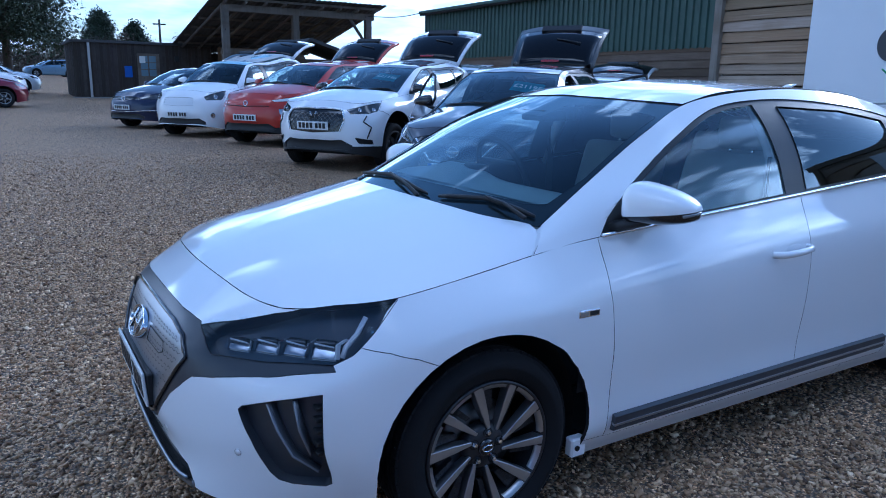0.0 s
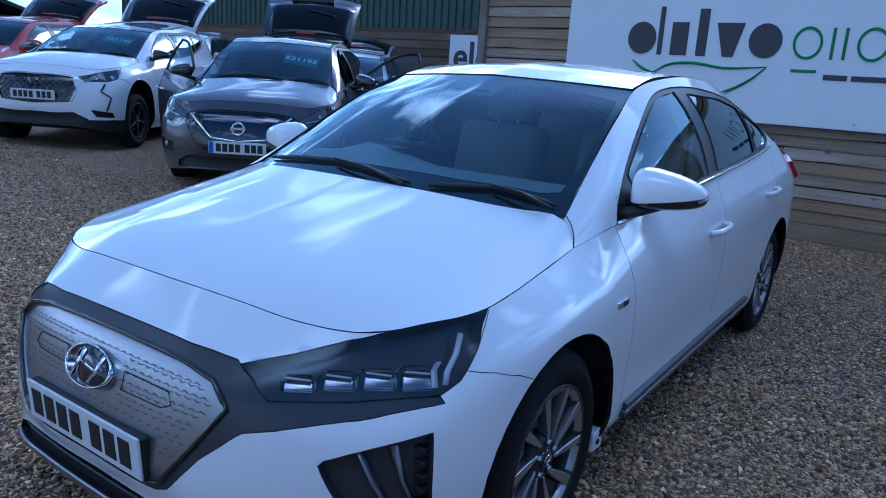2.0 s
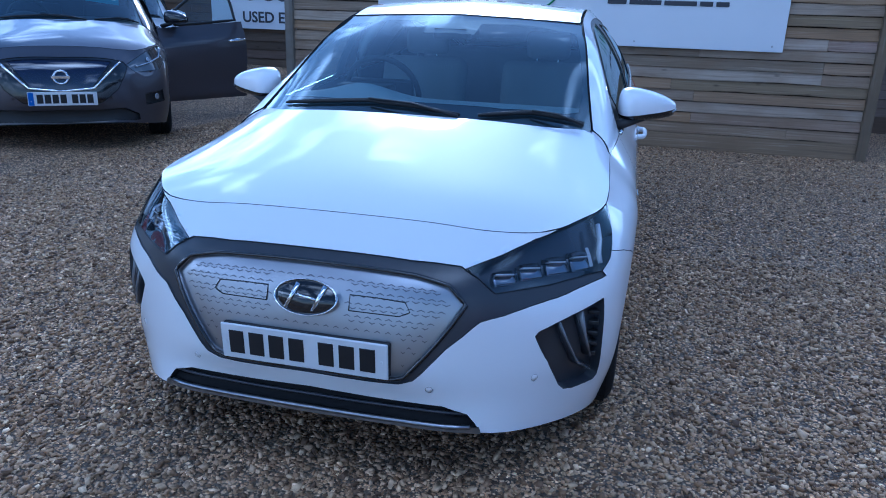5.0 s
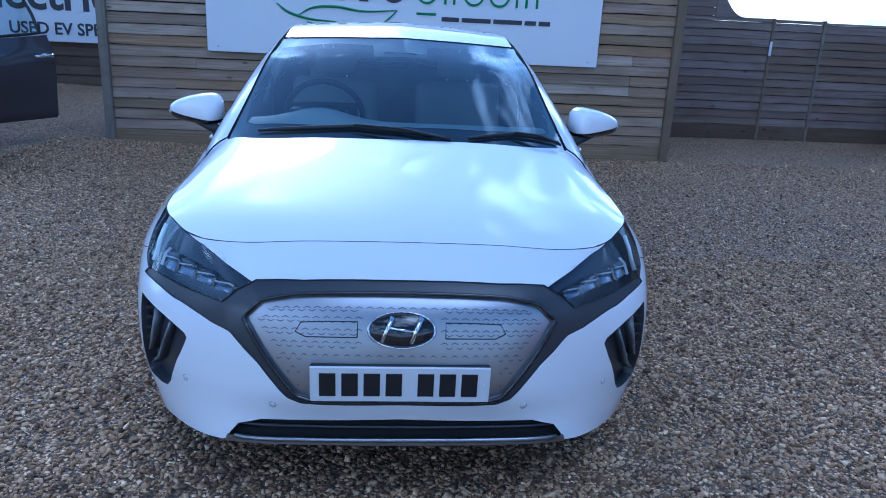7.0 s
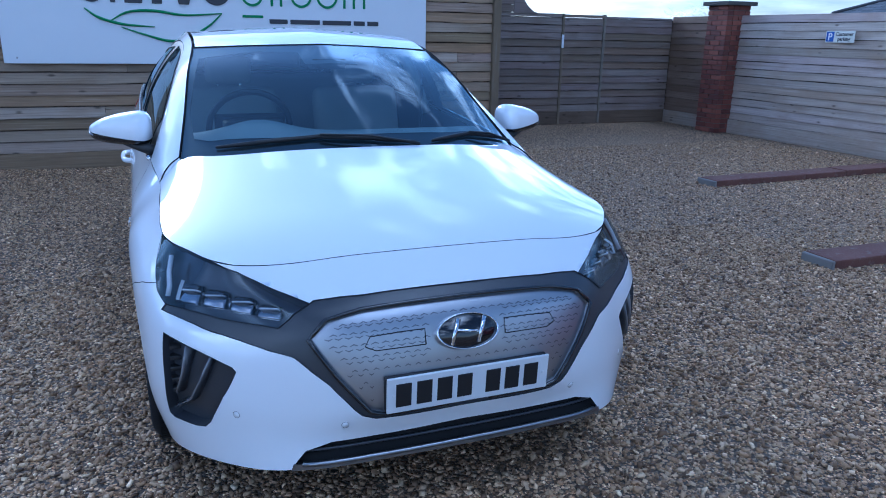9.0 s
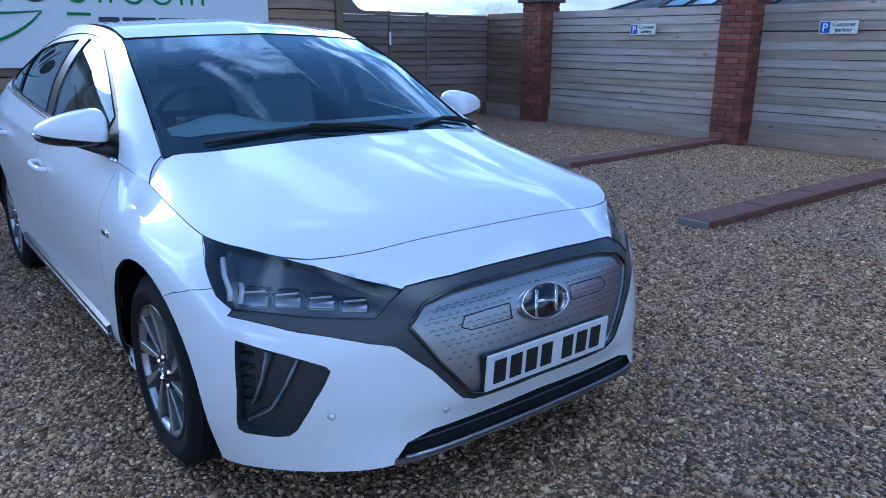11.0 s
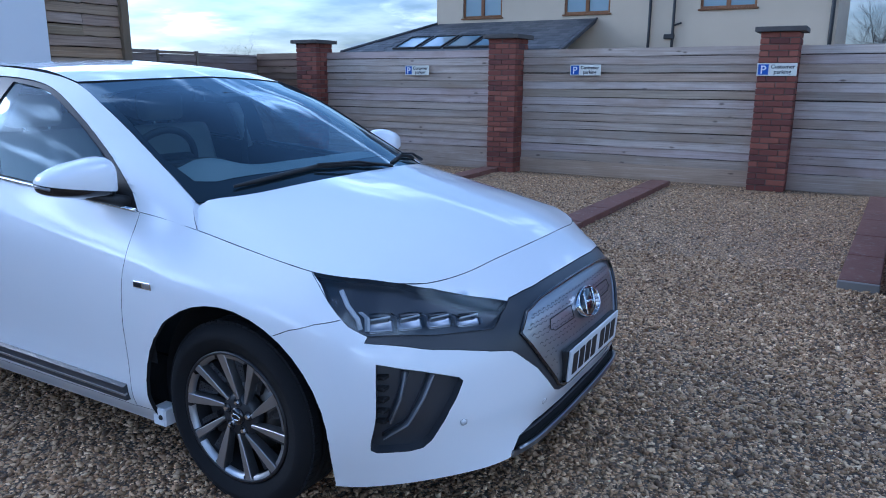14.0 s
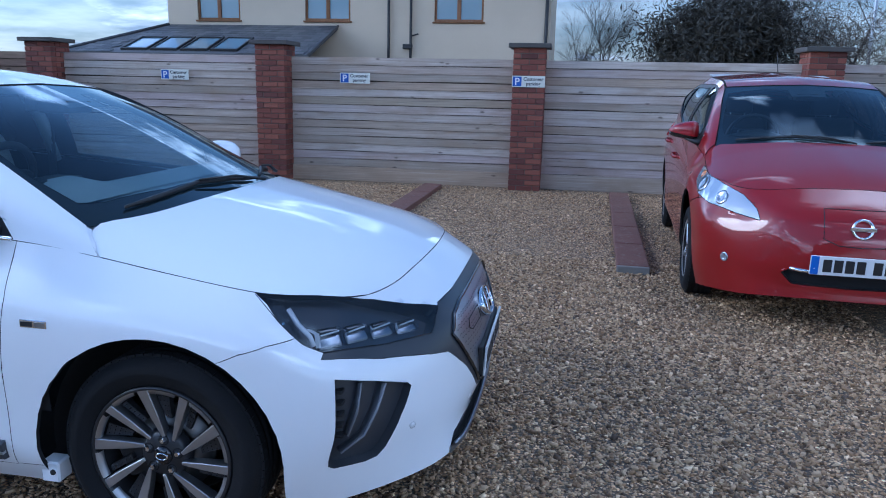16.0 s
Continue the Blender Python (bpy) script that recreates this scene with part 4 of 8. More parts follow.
def interior(root, warp, seat_mat, dash_mat):
    """Dashboard, steering wheel, seats."""
    def w(bm):
        for v in bm.verts:
            v.co = warp(v.co)
        return bm
    bm = bmesh.new()
    prof = [(1.10, 0.90), (1.24, 0.975), (1.50, 0.985), (1.62, 0.955), (1.66, 0.88), (1.64, 0.70), (1.50, 0.55)]
    ys = np.linspace(-0.70, 0.70, 21)
    vt = [[bm.verts.new((x, y, z - 0.02 * (y / 0.7) ** 2)) for x, z in prof] for y in ys]
    for a, b in zip(vt, vt[1:]):
        for j in range(len(prof) - 1):
            bm.faces.new((a[j], a[j + 1], b[j + 1], b[j]))
    bmesh.ops.recalc_face_normals(bm, faces=bm.faces)
    part("dashboard", w(smooth(bm)), M[dash_mat], root, "dashboard with a soft top pad")
    pad = bmesh.new()
    vt = []
    for y in np.linspace(-0.66, 0.66, 25):
        hump = 0.055 * math.exp(-((y - 0.36) / 0.17) ** 2)
        vt.append([pad.verts.new((x, y, z + hump * g)) for x, z, g in ((1.34, 0.983, 0), (1.42, 0.998, 0.7), (1.50, 1.0, 1), (1.60, 0.985, 0.9), (1.655, 0.95, 0.5))])
    for a, b in zip(vt, vt[1:]):
        for j in range(4):
            pad.faces.new((a[j], a[j + 1], b[j + 1], b[j]))
    bmesh.ops.recalc_face_normals(pad, faces=pad.faces)
    part("dashboard_pad", w(smooth(pad)), M[dash_mat], root, "pale grey dashboard top pad")
    part("instrument_hood", w(smooth(box((1.50, 0.24, 0.985), (1.62, 0.50, 1.045), None, 0.02, 3))), M["black"], root)
    sw = new("steering_wheel")
    sw.parent = root
    sw.matrix_basis = Matrix.Translation(warp(Vector((1.78, 0.36, 0.985)))) @ pose(0, 0, 0, 0, 68, 0)
    part("steering_rim", smooth(lathe([(0.185 + 0.015 * math.cos(a), 0.015 * math.sin(a)) for a in np.linspace(0, math.tau, 9)[:-1]], 36, "Z", True)), M["black"], sw)
    part("steering_boss", box((-0.07, -0.16, -0.02), (0.05, 0.16, 0.02), None, 0.015, 2), M["black"], sw)
    for y in (0.36, -0.36):
        st = new("seat")
        st.parent = root
        bm = bmesh.new()
        add_box(bm, (1.95, y - 0.25, 0.42), (2.45, y + 0.25, 0.58), None, 0.06, 3)
        part("seat_cushion", w(smooth(bm)), M[seat_mat], st)
        bm = bmesh.new()
        add_box(bm, (-0.085, -0.25, 0.0), (0.085, 0.25, 0.64), None, 0.083, 4)
        moved(bm, Matrix.Translation((2.42, y, 0.50)) @ Matrix.Rotation(radians(17), 4, "Y"))
        part("seat_back", w(smooth(bm)), M[seat_mat], st)
        bm = bmesh.new()
        add_box(bm, (2.58, y - 0.125, 1.135), (2.68, y + 0.125, 1.285), None, 0.048, 4)
        part("headrest", w(smooth(bm)), M[seat_mat], st)
        for o in (-0.06, 0.06):
            part("headrest_post", w(tube([(2.60, y + o, 1.10), (2.63, y + o, 1.18)], 0.007, 6)), M["chrome"], st)
    bm = bmesh.new()
    add_box(bm, (-0.08, -0.60, 0.0), (0.08, 0.60, 0.62), None, 0.06, 3)
    moved(bm, Matrix.Translation((3.30, 0, 0.55)) @ Matrix.Rotation(radians(18), 4, "Y"))
    part("rear_seat", w(smooth(bm)), M[seat_mat], root)
    for s in (1, -1):
        part("cabin_pillar", w(tube([(2.36, 0.735 * s, 0.98), (2.37, 0.675 * s, 1.18), (2.38, 0.565 * s, 1.345)], 0.030, 8)), M[dash_mat], root, "pale inner door pillar")
        part("seat_belt", w(box((2.33, 0.70 * s - 0.003, 0.75), (2.375, 0.70 * s + 0.003, 1.14))), M["black"], root)
    part("mirror_stalk", w(smooth(box((1.80, -0.11, 1.262), (1.83, 0.11, 1.322), None, 0.012, 2))), M["black"], root, "black inside mirror")
    part("sensor_housing", w(smooth(box((1.67, -0.08, 1.258), (1.80, 0.08, 1.305), None, 0.012, 2))), M["black"], root)
    hl = bmesh.new()
    add_box(hl, (2.05, -0.54, 1.345), (3.5, 0.54, 1.355))
    part("roof_lining", w(hl), M["dash_light"], root)
    return root


def wipers(root, warp):
    for y0, y1, lift in ((0.57, -0.20, 0.085), (-0.27, -0.665, 0.055)):
        g = new("wiper")
        g.parent = root
        pts, arm = [], []
        for k in range(9):
            t = k / 8
            y = y0 + (y1 - y0) * t
            u, v = SCREEN.find((1.0 + 0.17 * (abs(y) / 0.7) ** 2.4 + 0.03 + lift * (1 - abs(2 * t - 1)) * 0.6, abs(y), 1.0), (1, 1, 0))
            p, n = SCREEN.at(u, v), SCREEN.normal(min(max(u, 0.05), SCREEN.nu - 0.05), min(max(v, 0.05), SCREEN.nv - 0.05))
            q = Vector(p) + Vector(n) * 0.010
            q.y = math.copysign(abs(q.y), y) if abs(y) > 0.01 else y
            pts.append(q)
            arm.append(q + Vector((-0.008, 0, 0.010)))
        bm = tube([warp(p) for p in pts], [0.004] + [0.0065] * 7 + [0.004], 6, True, 1.5)
        part("wiper_blade", bm, M["black"], g)
        foot = arm[8] + Vector((-0.035, 0, -0.012))
        bm = tube([warp(p) for p in (arm[4], arm[6] + Vector((-0.016, 0, 0.003)), foot)], [0.005, 0.007, 0.011], 6, True, 0.7)
        part("wiper_arm", bm, M["black"], g)
    cw = bmesh.new()
    for s in (1, -1):
        rows = []
        for k in range(13):
            y = 0.70 * k / 12
            a = Vector((0.96 + 0.09 * (y / 0.7) ** 2, y * s, 0.985 - 0.075 * (y / 0.7) ** 2.4))
            rows.append([cw.verts.new(warp(a + Vector((dx, 0, dz)))) for dx, dz in ((0, -0.03), (0.02, -0.022), (0.06, -0.018), (0.11, -0.005))])
        for r0, r1 in zip(rows, rows[1:]):
            for j in range(3):
                cw.faces.new((r0[j], r0[j + 1], r1[j + 1], r1[j]))
    bmesh.ops.remove_doubles(cw, verts=cw.verts, dist=1e-4)
    bmesh.ops.recalc_face_normals(cw, faces=cw.faces)
    part("cowl", smooth(cw), M["black"], root, "black scuttle panel under the screen")


def door_mirror(root, warp, s, mat, big=1.0):
    mr = new("door_mirror")
    mr.parent = root
    def pod(grow):
        bm = bmesh.new()
        bmesh.ops.create_uvsphere(bm, u_segments=32, v_segments=20, radius=1.0)
        for v in bm.verts:
            x, y, z = v.co
            y, z = math.copysign(abs(y) ** (0.38 if y < 0 else 0.8), y), math.copysign(abs(z) ** 0.55, z)
            out_ = (y + 1) / 2
            top = 0.090 * (1 - 0.55 * out_ ** 1.6)
            v.co = (((0.098 if x < 0 else 0.085) * math.copysign(abs(x) ** 0.85, x) * (1 - 0.20 * out_) + 0.022 * out_) * grow, 0.122 * y * grow, (top if z > 0 else 0.062 - 0.024 * out_) * z * grow)
        return bm
    sh, lo = pod(1.0), pod(0.985)
    bmesh.ops.bisect_plane(sh, geom=sh.verts[:] + sh.edges[:] + sh.faces[:], plane_co=(0, 0, -0.010), plane_no=(-0.06, -0.14, 1), clear_inner=True)
    bmesh.ops.bisect_plane(lo, geom=lo.verts[:] + lo.edges[:] + lo.faces[:], plane_co=(0, 0, -0.007), plane_no=(-0.06, -0.14, 1), clear_outer=True)
    ind = tube([(0.098 * -math.cos(a) * 0.78 + 0.02, 0.119 * math.sin(a) ** 0.6, -0.012 + 0.14 * 0.119 * math.sin(a) - 0.06 * 0.075 * math.cos(a) - 0.004) for a in np.linspace(0.75, 1.75, 9)], 0.0055, 6)
    at = Matrix.Translation((1.505, 0.912, 1.018)) @ Matrix.Rotation(radians(-12), 4, "Z") @ Matrix.Diagonal((big, big, big, 1))

    def put(bm):
        moved(bm, at)
        for v in bm.verts:
            v.co.y *= s
            v.co = warp(v.co)
        if s < 0:
            bmesh.ops.reverse_faces(bm, faces=bm.faces)
        return smooth(bm)
    part("mirror_shell", put(sh), mat, mr, "painted mirror shell")
    part("mirror_base", put(lo), M["black_gloss"], mr, "black lower mirror shell")
    part("indicator", put(ind), M["lamp_frost"], mr, "pale indicator strip")
    fo = bmesh.new()
    for v0, v1 in (((1.40, 0.79, 0.955), (1.47, 0.90, 0.985)),):
        b = tube([(1.42, 0.78, 0.945), (1.45, 0.84, 0.962), (1.475, 0.90, 0.985)], [0.038, 0.030, 0.026], 10, True, 0.6)
        for v in b.verts:
            v.co.y *= s
            v.co = warp(v.co)
        fo.free()
        fo = b
    bmesh.ops.recalc_face_normals(fo, faces=fo.faces)
    part("mirror_foot", fo, M["black"], mr)
    gl = lathe([(0.0, 0.0), (0.9, 0.0), (1.0, -0.02)], 24, "X")
    for v in gl.verts:
        v.co = Vector((0.088, v.co.y * 0.092, v.co.z * 0.046))
    part("mirror_glass", put(gl), M["chrome"], mr)


def door_handle(root, warp, s, x, z, mat):
    u, v = LOWER.find((x, 0.9, z))
    p, n = LOWER.at(u, v), LOWER.normal(u, v)
    pts = [(x - 0.105, p[1] - 0.004, z - 0.004), (x - 0.085, p[1] + 0.026, z - 0.002), (x, p[1] + 0.036, z + 0.002), (x + 0.085, p[1] + 0.030, z + 0.007), (x + 0.105, p[1] - 0.004, z + 0.008)]
    bm = tube(catmull(pts, 4), 0.012, 10, True, 1.1)
    for q in bm.verts:
        q.co.y *= s
        q.co = warp(q.co)
    bmesh.ops.recalc_face_normals(bm, faces=bm.faces)
    part("door_handle", bm, mat, root)
    cup = smooth(lathe([(0.0, 0.0015), (0.9, 0.0018), (1.0, 0.0)], 24, "Y"))
    for q in cup.verts:
        q.co = warp(Vector((x + 0.02 + q.co.x * 0.055, (p[1] + 0.0005 + q.co.y) * s, z + q.co.z * 0.028)))
    bmesh.ops.recalc_face_normals(cup, faces=cup.faces)
    part("handle_recess", cup, mat, root)


def on_body(x, y, z, lift=0.0):
    """The place on the lower body nearest to a place, and the direction outwards."""
    u, v = LOWER.find((x, y, z))
    n = Vector(LOWER.normal(min(max(u, 0.01), 14.9), min(max(v, 0.01), 4.95)))
    return Vector(LOWER.at(u, v)) + n * lift, n


def strip_on(points, width, lift, thick, warp, s, weights=(1, 1, 1)):
    """A flat band laid along places on the lower body."""
    bm = bmesh.new()
    prev = None
    for q in points:
        p, n = on_body(*q)
        d = Vector((0, 0, 1)) - n * n.z
        d.normalize()
        ring_ = [p + d * width / 2 - n * 0.003, p + d * (width / 2 - thick * 0.4) + n * (lift + thick), p - d * (width / 2 - thick * 0.4) + n * (lift + thick), p - d * width / 2 - n * 0.003]
        row = [bm.verts.new(warp(Vector((r.x, r.y * s, r.z)))) for r in ring_]
        if prev:
            for j in range(3):
                bm.faces.new((prev[j], prev[j + 1], row[j + 1], row[j]))
        else:
            bm.faces.new(row)
        prev = row
    bm.faces.new(prev[::-1])
    bmesh.ops.recalc_face_normals(bm, faces=bm.faces)
    return bm

# ---- the white hatchback ----
HERO = pose(0.265, 2.547, 0)
HERO_FACE = {
    "headlight_housing": ([(0.137, 0.432, 0.702), (0.178, 0.49, 0.612), (0.28, 0.645, 0.625), (0.40, 0.80, 0.650), (0.45, 0.825, 0.680), (0.52, 0.825, 0.742), (0.60, 0.79, 0.830), (0.53, 0.755, 0.812), (0.46, 0.71, 0.793), (0.38, 0.655, 0.773), (0.31, 0.60, 0.753), (0.22, 0.52, 0.727)], M["lamp_house"], 0.055, False, "dark chrome headlight housing"),
    "fog_lamp_pocket": ([(0.362, 0.815, 0.578), (0.27, 0.72, 0.545), (0.197, 0.638, 0.514), (0.189, 0.629, 0.503), (0.218, 0.663, 0.42), (0.236, 0.681, 0.375), (0.254, 0.698, 0.332), (0.272, 0.714, 0.310), (0.30, 0.74, 0.302), (0.365, 0.815, 0.297), (0.378, 0.827, 0.306), (0.36, 0.82, 0.44)], M["trim"], 0.035, False, "dark grey fog lamp recess"),
    "grille": ([(0.085, -0.03, 0.690), (0.085, 0.0, 0.690), (0.088, 0.30, 0.684), (0.085, 0.40, 0.668), (0.078, 0.452, 0.615), (0.04, 0.38, 0.51), (0.015, 0.295, 0.405), (0.005, 0.26, 0.392), (0.0, 0.0, 0.392), (0.0, -0.03, 0.392)], M["grille"], 0.012, True, "closed silver-grey grille panel with a diamond pattern"),
    "grille_surround": ([(0.112, -0.03, 0.722), (0.112, 0.0, 0.722), (0.118, 0.28, 0.716), (0.14, 0.42, 0.709), (0.137, 0.432, 0.702), (0.178, 0.49, 0.612), (0.28, 0.645, 0.625), (0.40, 0.80, 0.650), (0.405, 0.81, 0.632), (0.29, 0.68, 0.592), (0.19, 0.56, 0.572), (0.10, 0.485, 0.565), (0.05, 0.40, 0.49), (0.02, 0.318, 0.395), (0.005, 0.28, 0.376), (0.0, 0.0, 0.376), (0.0, -0.03, 0.376)], M["trim"], 0.004, True, "satin dark grey grille surround"),
    "lower_intake": ([(0.03, -0.03, 0.318), (0.03, 0.0, 0.318), (0.045, 0.40, 0.308), (0.065, 0.47, 0.285), (0.06, 0.505, 0.248), (0.03, 0.30, 0.250), (0.03, 0.0, 0.252), (0.03, -0.03, 0.252)], M["dark"], 0.03, True, "black lower air intake"),
    "front_lip": ([(0.03, -0.03, 0.252), (0.03, 0.0, 0.252), (0.03, 0.30, 0.250), (0.06, 0.51, 0.248), (0.075, 0.51, 0.225), (0.05, 0.40, 0.215), (0.03, 0.0, 0.215), (0.03, -0.03, 0.215)], M["alloy_satin"], -0.006, True, "satin grey front lip"),
}


def hero_car():
    root = empty("car", HERO, "white electric hatchback with a closed silver grille parked on gravel", "car", "")
    car_shell(root, "white_paint", HERO_FACE, screen="windscreen", gap=0.0011)
    interior(root, same, "seat", "dash_light")
    wipers(root, same)
    for s in (1, -1):
        door_mirror(root, same, s, M["white_paint"])
        door_handle(root, same, s, 2.25, 0.80, M["white_paint"])
        door_handle(root, same, s, 3.22, 0.865, M["white_paint"])
        wheel(root, 0.88, 0.775 * s, 0.309, s, phase=1.35)
        wheel(root, 3.58, 0.775 * s, 0.309, s, phase=0.5)
        flap = part("wheel_arch_flap", box((1.222, 0.815 * s - 0.012, 0.182), (1.285, 0.815 * s + 0.050 * s, 0.25), None, 0.006, 1), M["white_paint"], root, "white sill end behind the wheel")
        part("screw", moved(lathe([(0.0, 0.0), (0.009, 0.001), (0.010, -0.004)], 10, "Y"), Matrix.Translation((1.242, 0.867 * s, 0.218))), M["black"], flap)
        xs = np.linspace(1.37, 3.02, 24)
        part("side_strip", strip_on([(x, 0.9, 0.292 + 0.010 * (x - 1.37)) for x in xs], 0.062, 0.004, 0.012, same, s), M["trim"], root, "dark grey lower door strip")
        part("strip_line", strip_on([(x, 0.9, 0.288 + 0.010 * (x - 1.37)) for x in xs], 0.010, 0.016, 0.003, same, s), M["alloy"], root, "satin metal line in the door strip")
        belt = []
        for x in np.linspace(1.34, 3.46, 30):
            p = Vector(waist(x))
            belt.append((p.x, (p.y + 0.006) * s, p.z + 0.004))
        part("waist_trim", tube(belt, 0.008, 6), M["chrome"], root, "chrome waist line trim")
        ditch = [(p.x, (p.y - 0.004) * s, p.z - 0.004) for p in catmull(RAIL[3:], 6)]
        part("roof_strip", tube(ditch, 0.0055, 6), M["black"], root, "black roof seam strip")
        p, n = on_body(1.225, 0.905, 0.704, 0.001)
        part("wing_badge", box((1.185, p.y * s - 0.003, 0.692), (1.270, p.y * s + 0.003, 0.716), None, 0.002, 1), M["chrome"], root, "small chrome wing badge with dark bars")
        for k in range(2):
            part("badge_bar", box((1.189 + 0.04 * k, (p.y + 0.003) * s - 0.0012, 0.697), (1.222 + 0.043 * k, (p.y + 0.003) * s + 0.0012, 0.711)), M["ink"] if k else M["alloy"], root)
        # headlight: lens flush with the body, reflectors and light guide in the housing
        sh = Sheet(LOWER, 8, 7)
        sh.cut("lens", LOWER.outline(HERO_FACE["headlight_housing"][0], (1, 1, 1), 0.05))
        lens = part("headlight_lens", panel(LOWER, sh.deal("rest")["lens"], same, 0.002, 0.0, 0.0, False, s), M["lamp_glass"], root, "clear headlight lens")
        lens.visible_shadow = False
        for k in range(4):
            f = k / 3
            q = (0.392 - 0.180 * f, 0.745 - 0.207 * f, 0.699 - 0.021 * f)
            p, n = on_body(*q)
            ax = Vector((-0.65, -0.76, -0.05)).normalized()
            z_ = Vector((0, 0, 1))
            z_ = (z_ - n * z_.dot(n)).normalized()
            x_ = z_.cross(n)
            mt = Matrix((( x_.x, z_.x, n.x, p.x), (x_.y, z_.y, n.y, p.y), (x_.z, z_.z, n.z, p.z), (0, 0, 0, 1))) @ Matrix.Translation((0, 0, -0.040))
            def settle(bm):
                moved(bm, mt)
                if s < 0:
                    for v in bm.verts:
                        v.co.y = -v.co.y
                    bmesh.ops.reverse_faces(bm, faces=bm.faces)
                return bm
            g = 1.0 - 0.30 * f
            cell = bmesh.new()
            add_box(cell, (-0.036, -0.042 * g, -0.016), (0.036, -0.005, -0.004), Matrix.Rotation(radians(-8), 4, "X"), 0.006, 2)
            cell_ = part("reflector", settle(smooth(cell)), M["lamp_silver"], root, "silver headlight reflector block")
            part("divider", settle(box((0.037, -0.042 * g, -0.014), (0.040, -0.002, 0.010))), M["lamp_glass"], cell_)
            part("ledge", settle(box((-0.030, -0.006, -0.010), (0.030, -0.001, 0.012), Matrix.Rotation(radians(6), 4, "Z"), 0.0015, 1)), M["lamp_white"], cell_, "bright ledge over the reflector")
            dome = lathe([(0.030, -0.028), (0.033, 0.0), (0.030, 0.028)], 12, "X", a0=20, a1=160)
            for v in dome.verts:
                v.co = Vector((v.co.x, v.co.z * 0.70 * g - 0.004, v.co.y * 0.5 - 0.008))
            part("dome", settle(smooth(dome)), M["lamp_house"], cell_, "smoked upper reflector dome")
            fin = bmesh.new()
            wd = 0.0075 if k == 0 else 0.0035
            rows_f = [[fin.verts.new(c) for c in ((x - wd, y, z), (x, y, z + 0.006), (x + wd, y, z))] for x, y, z in ((-0.054, 0.024 * g, -0.012), (-0.038, 0.002, 0.006), (-0.040, -0.038 * g, 0.0))]
            for r0, r1 in zip(rows_f, rows_f[1:]):
                for j in range(2):
                    fin.faces.new((r0[j], r0[j + 1], r1[j + 1], r1[j]))
            bmesh.ops.recalc_face_normals(fin, faces=fin.faces)
            part("light_guide", settle(fin), M["lamp_white"] if k == 0 else M["lamp_silver"], root, "white light guide blade" if k == 0 else "")
        guide = [on_body(*q)[0] - on_body(*q)[1] * 0.016 for q in ((0.505, 0.785, 0.772), (0.47, 0.80, 0.735), (0.435, 0.80, 0.700), (0.425, 0.80, 0.668))]
        part("daytime_light", tube([(p.x, p.y * s, p.z) for p in guide], 0.008, 6), M["lamp_white"], root, "white daytime light guide")
        # fog lamp: two upright light bars and a slatted vent
        for line_ in (((0.300, 0.750, 0.548), (0.316, 0.767, 0.47), (0.336, 0.787, 0.398)), ((0.250, 0.695, 0.532), (0.272, 0.718, 0.46), (0.300, 0.748, 0.388), (0.350, 0.800, 0.340))):
            pts = [on_body(*q)[0] - on_body(*q)[1] * 0.024 for q in line_]
            bar_ = part("light_bar", tube([(p.x, p.y * s, p.z) for p in pts], 0.0185, 8, True, 0.45), M["trim"], root, "dark upright light bar")
            pts = [on_body(*q)[0] - on_body(*q)[1] * 0.016 for q in line_]
            part("light_strip", tube([(p.x, p.y * s, p.z) for p in pts], 0.0140, 8, True, 0.36), M["lamp_frost"], bar_, "frosted strip in the light bar")
        for k in range(5):
            p, n = on_body(0.35, 0.81, 0.535 - 0.035 * k)
            p -= n * 0.03
            part("vent_slat", box((p.x - 0.018, p.y * s - 0.018, p.z - 0.006), (p.x + 0.014, p.y * s + 0.014, p.z + 0.006), None, 0.002, 1), M["black"], root)
        for y, z, x in ((0.360, 0.372, 0.05), (0.645, 0.378, 0.17)):
            p, n = on_body(x, y, z, 0.0008)
            b = smooth(lathe([(0.0, 0.001), (0.0085, 0.001), (0.009, 0.0), (0.0105, 0.0), (0.011, -0.002)], 20, "Z"))
            rot = n.to_track_quat("Z", "Y").to_matrix().to_4x4()
            moved(b, Matrix.Translation(p) @ rot)
            if s < 0:
                for v in b.verts:
                    v.co.y = -v.co.y
                bmesh.ops.reverse_faces(b, faces=b.faces)
            part("parking_sensor", b, M["white_paint"], root, "white round parking sensor")
            r_ = lathe([(0.0100, 0.0012), (0.0109, 0.0012)], 20, "Z")
            moved(r_, Matrix.Translation(p) @ rot)
            if s < 0:
                for v in r_.verts:
                    v.co.y = -v.co.y
            part("sensor_ring", r_, M["ink"], root)
        tl = [(4.05, 0.855, 0.92), (4.18, 0.80, 0.955), (4.30, 0.72, 0.965), (4.36, 0.60, 0.955)]
        part("tail_lamp", strip_on(tl, 0.11, 0.006, 0.015, same, s), M["tail_red"], root, "red tail lamp")
        # pattern of small chevrons pressed into the grille, thinning out downwards
        pat = bmesh.new()
        rng = random.Random(7)
        rows = 15
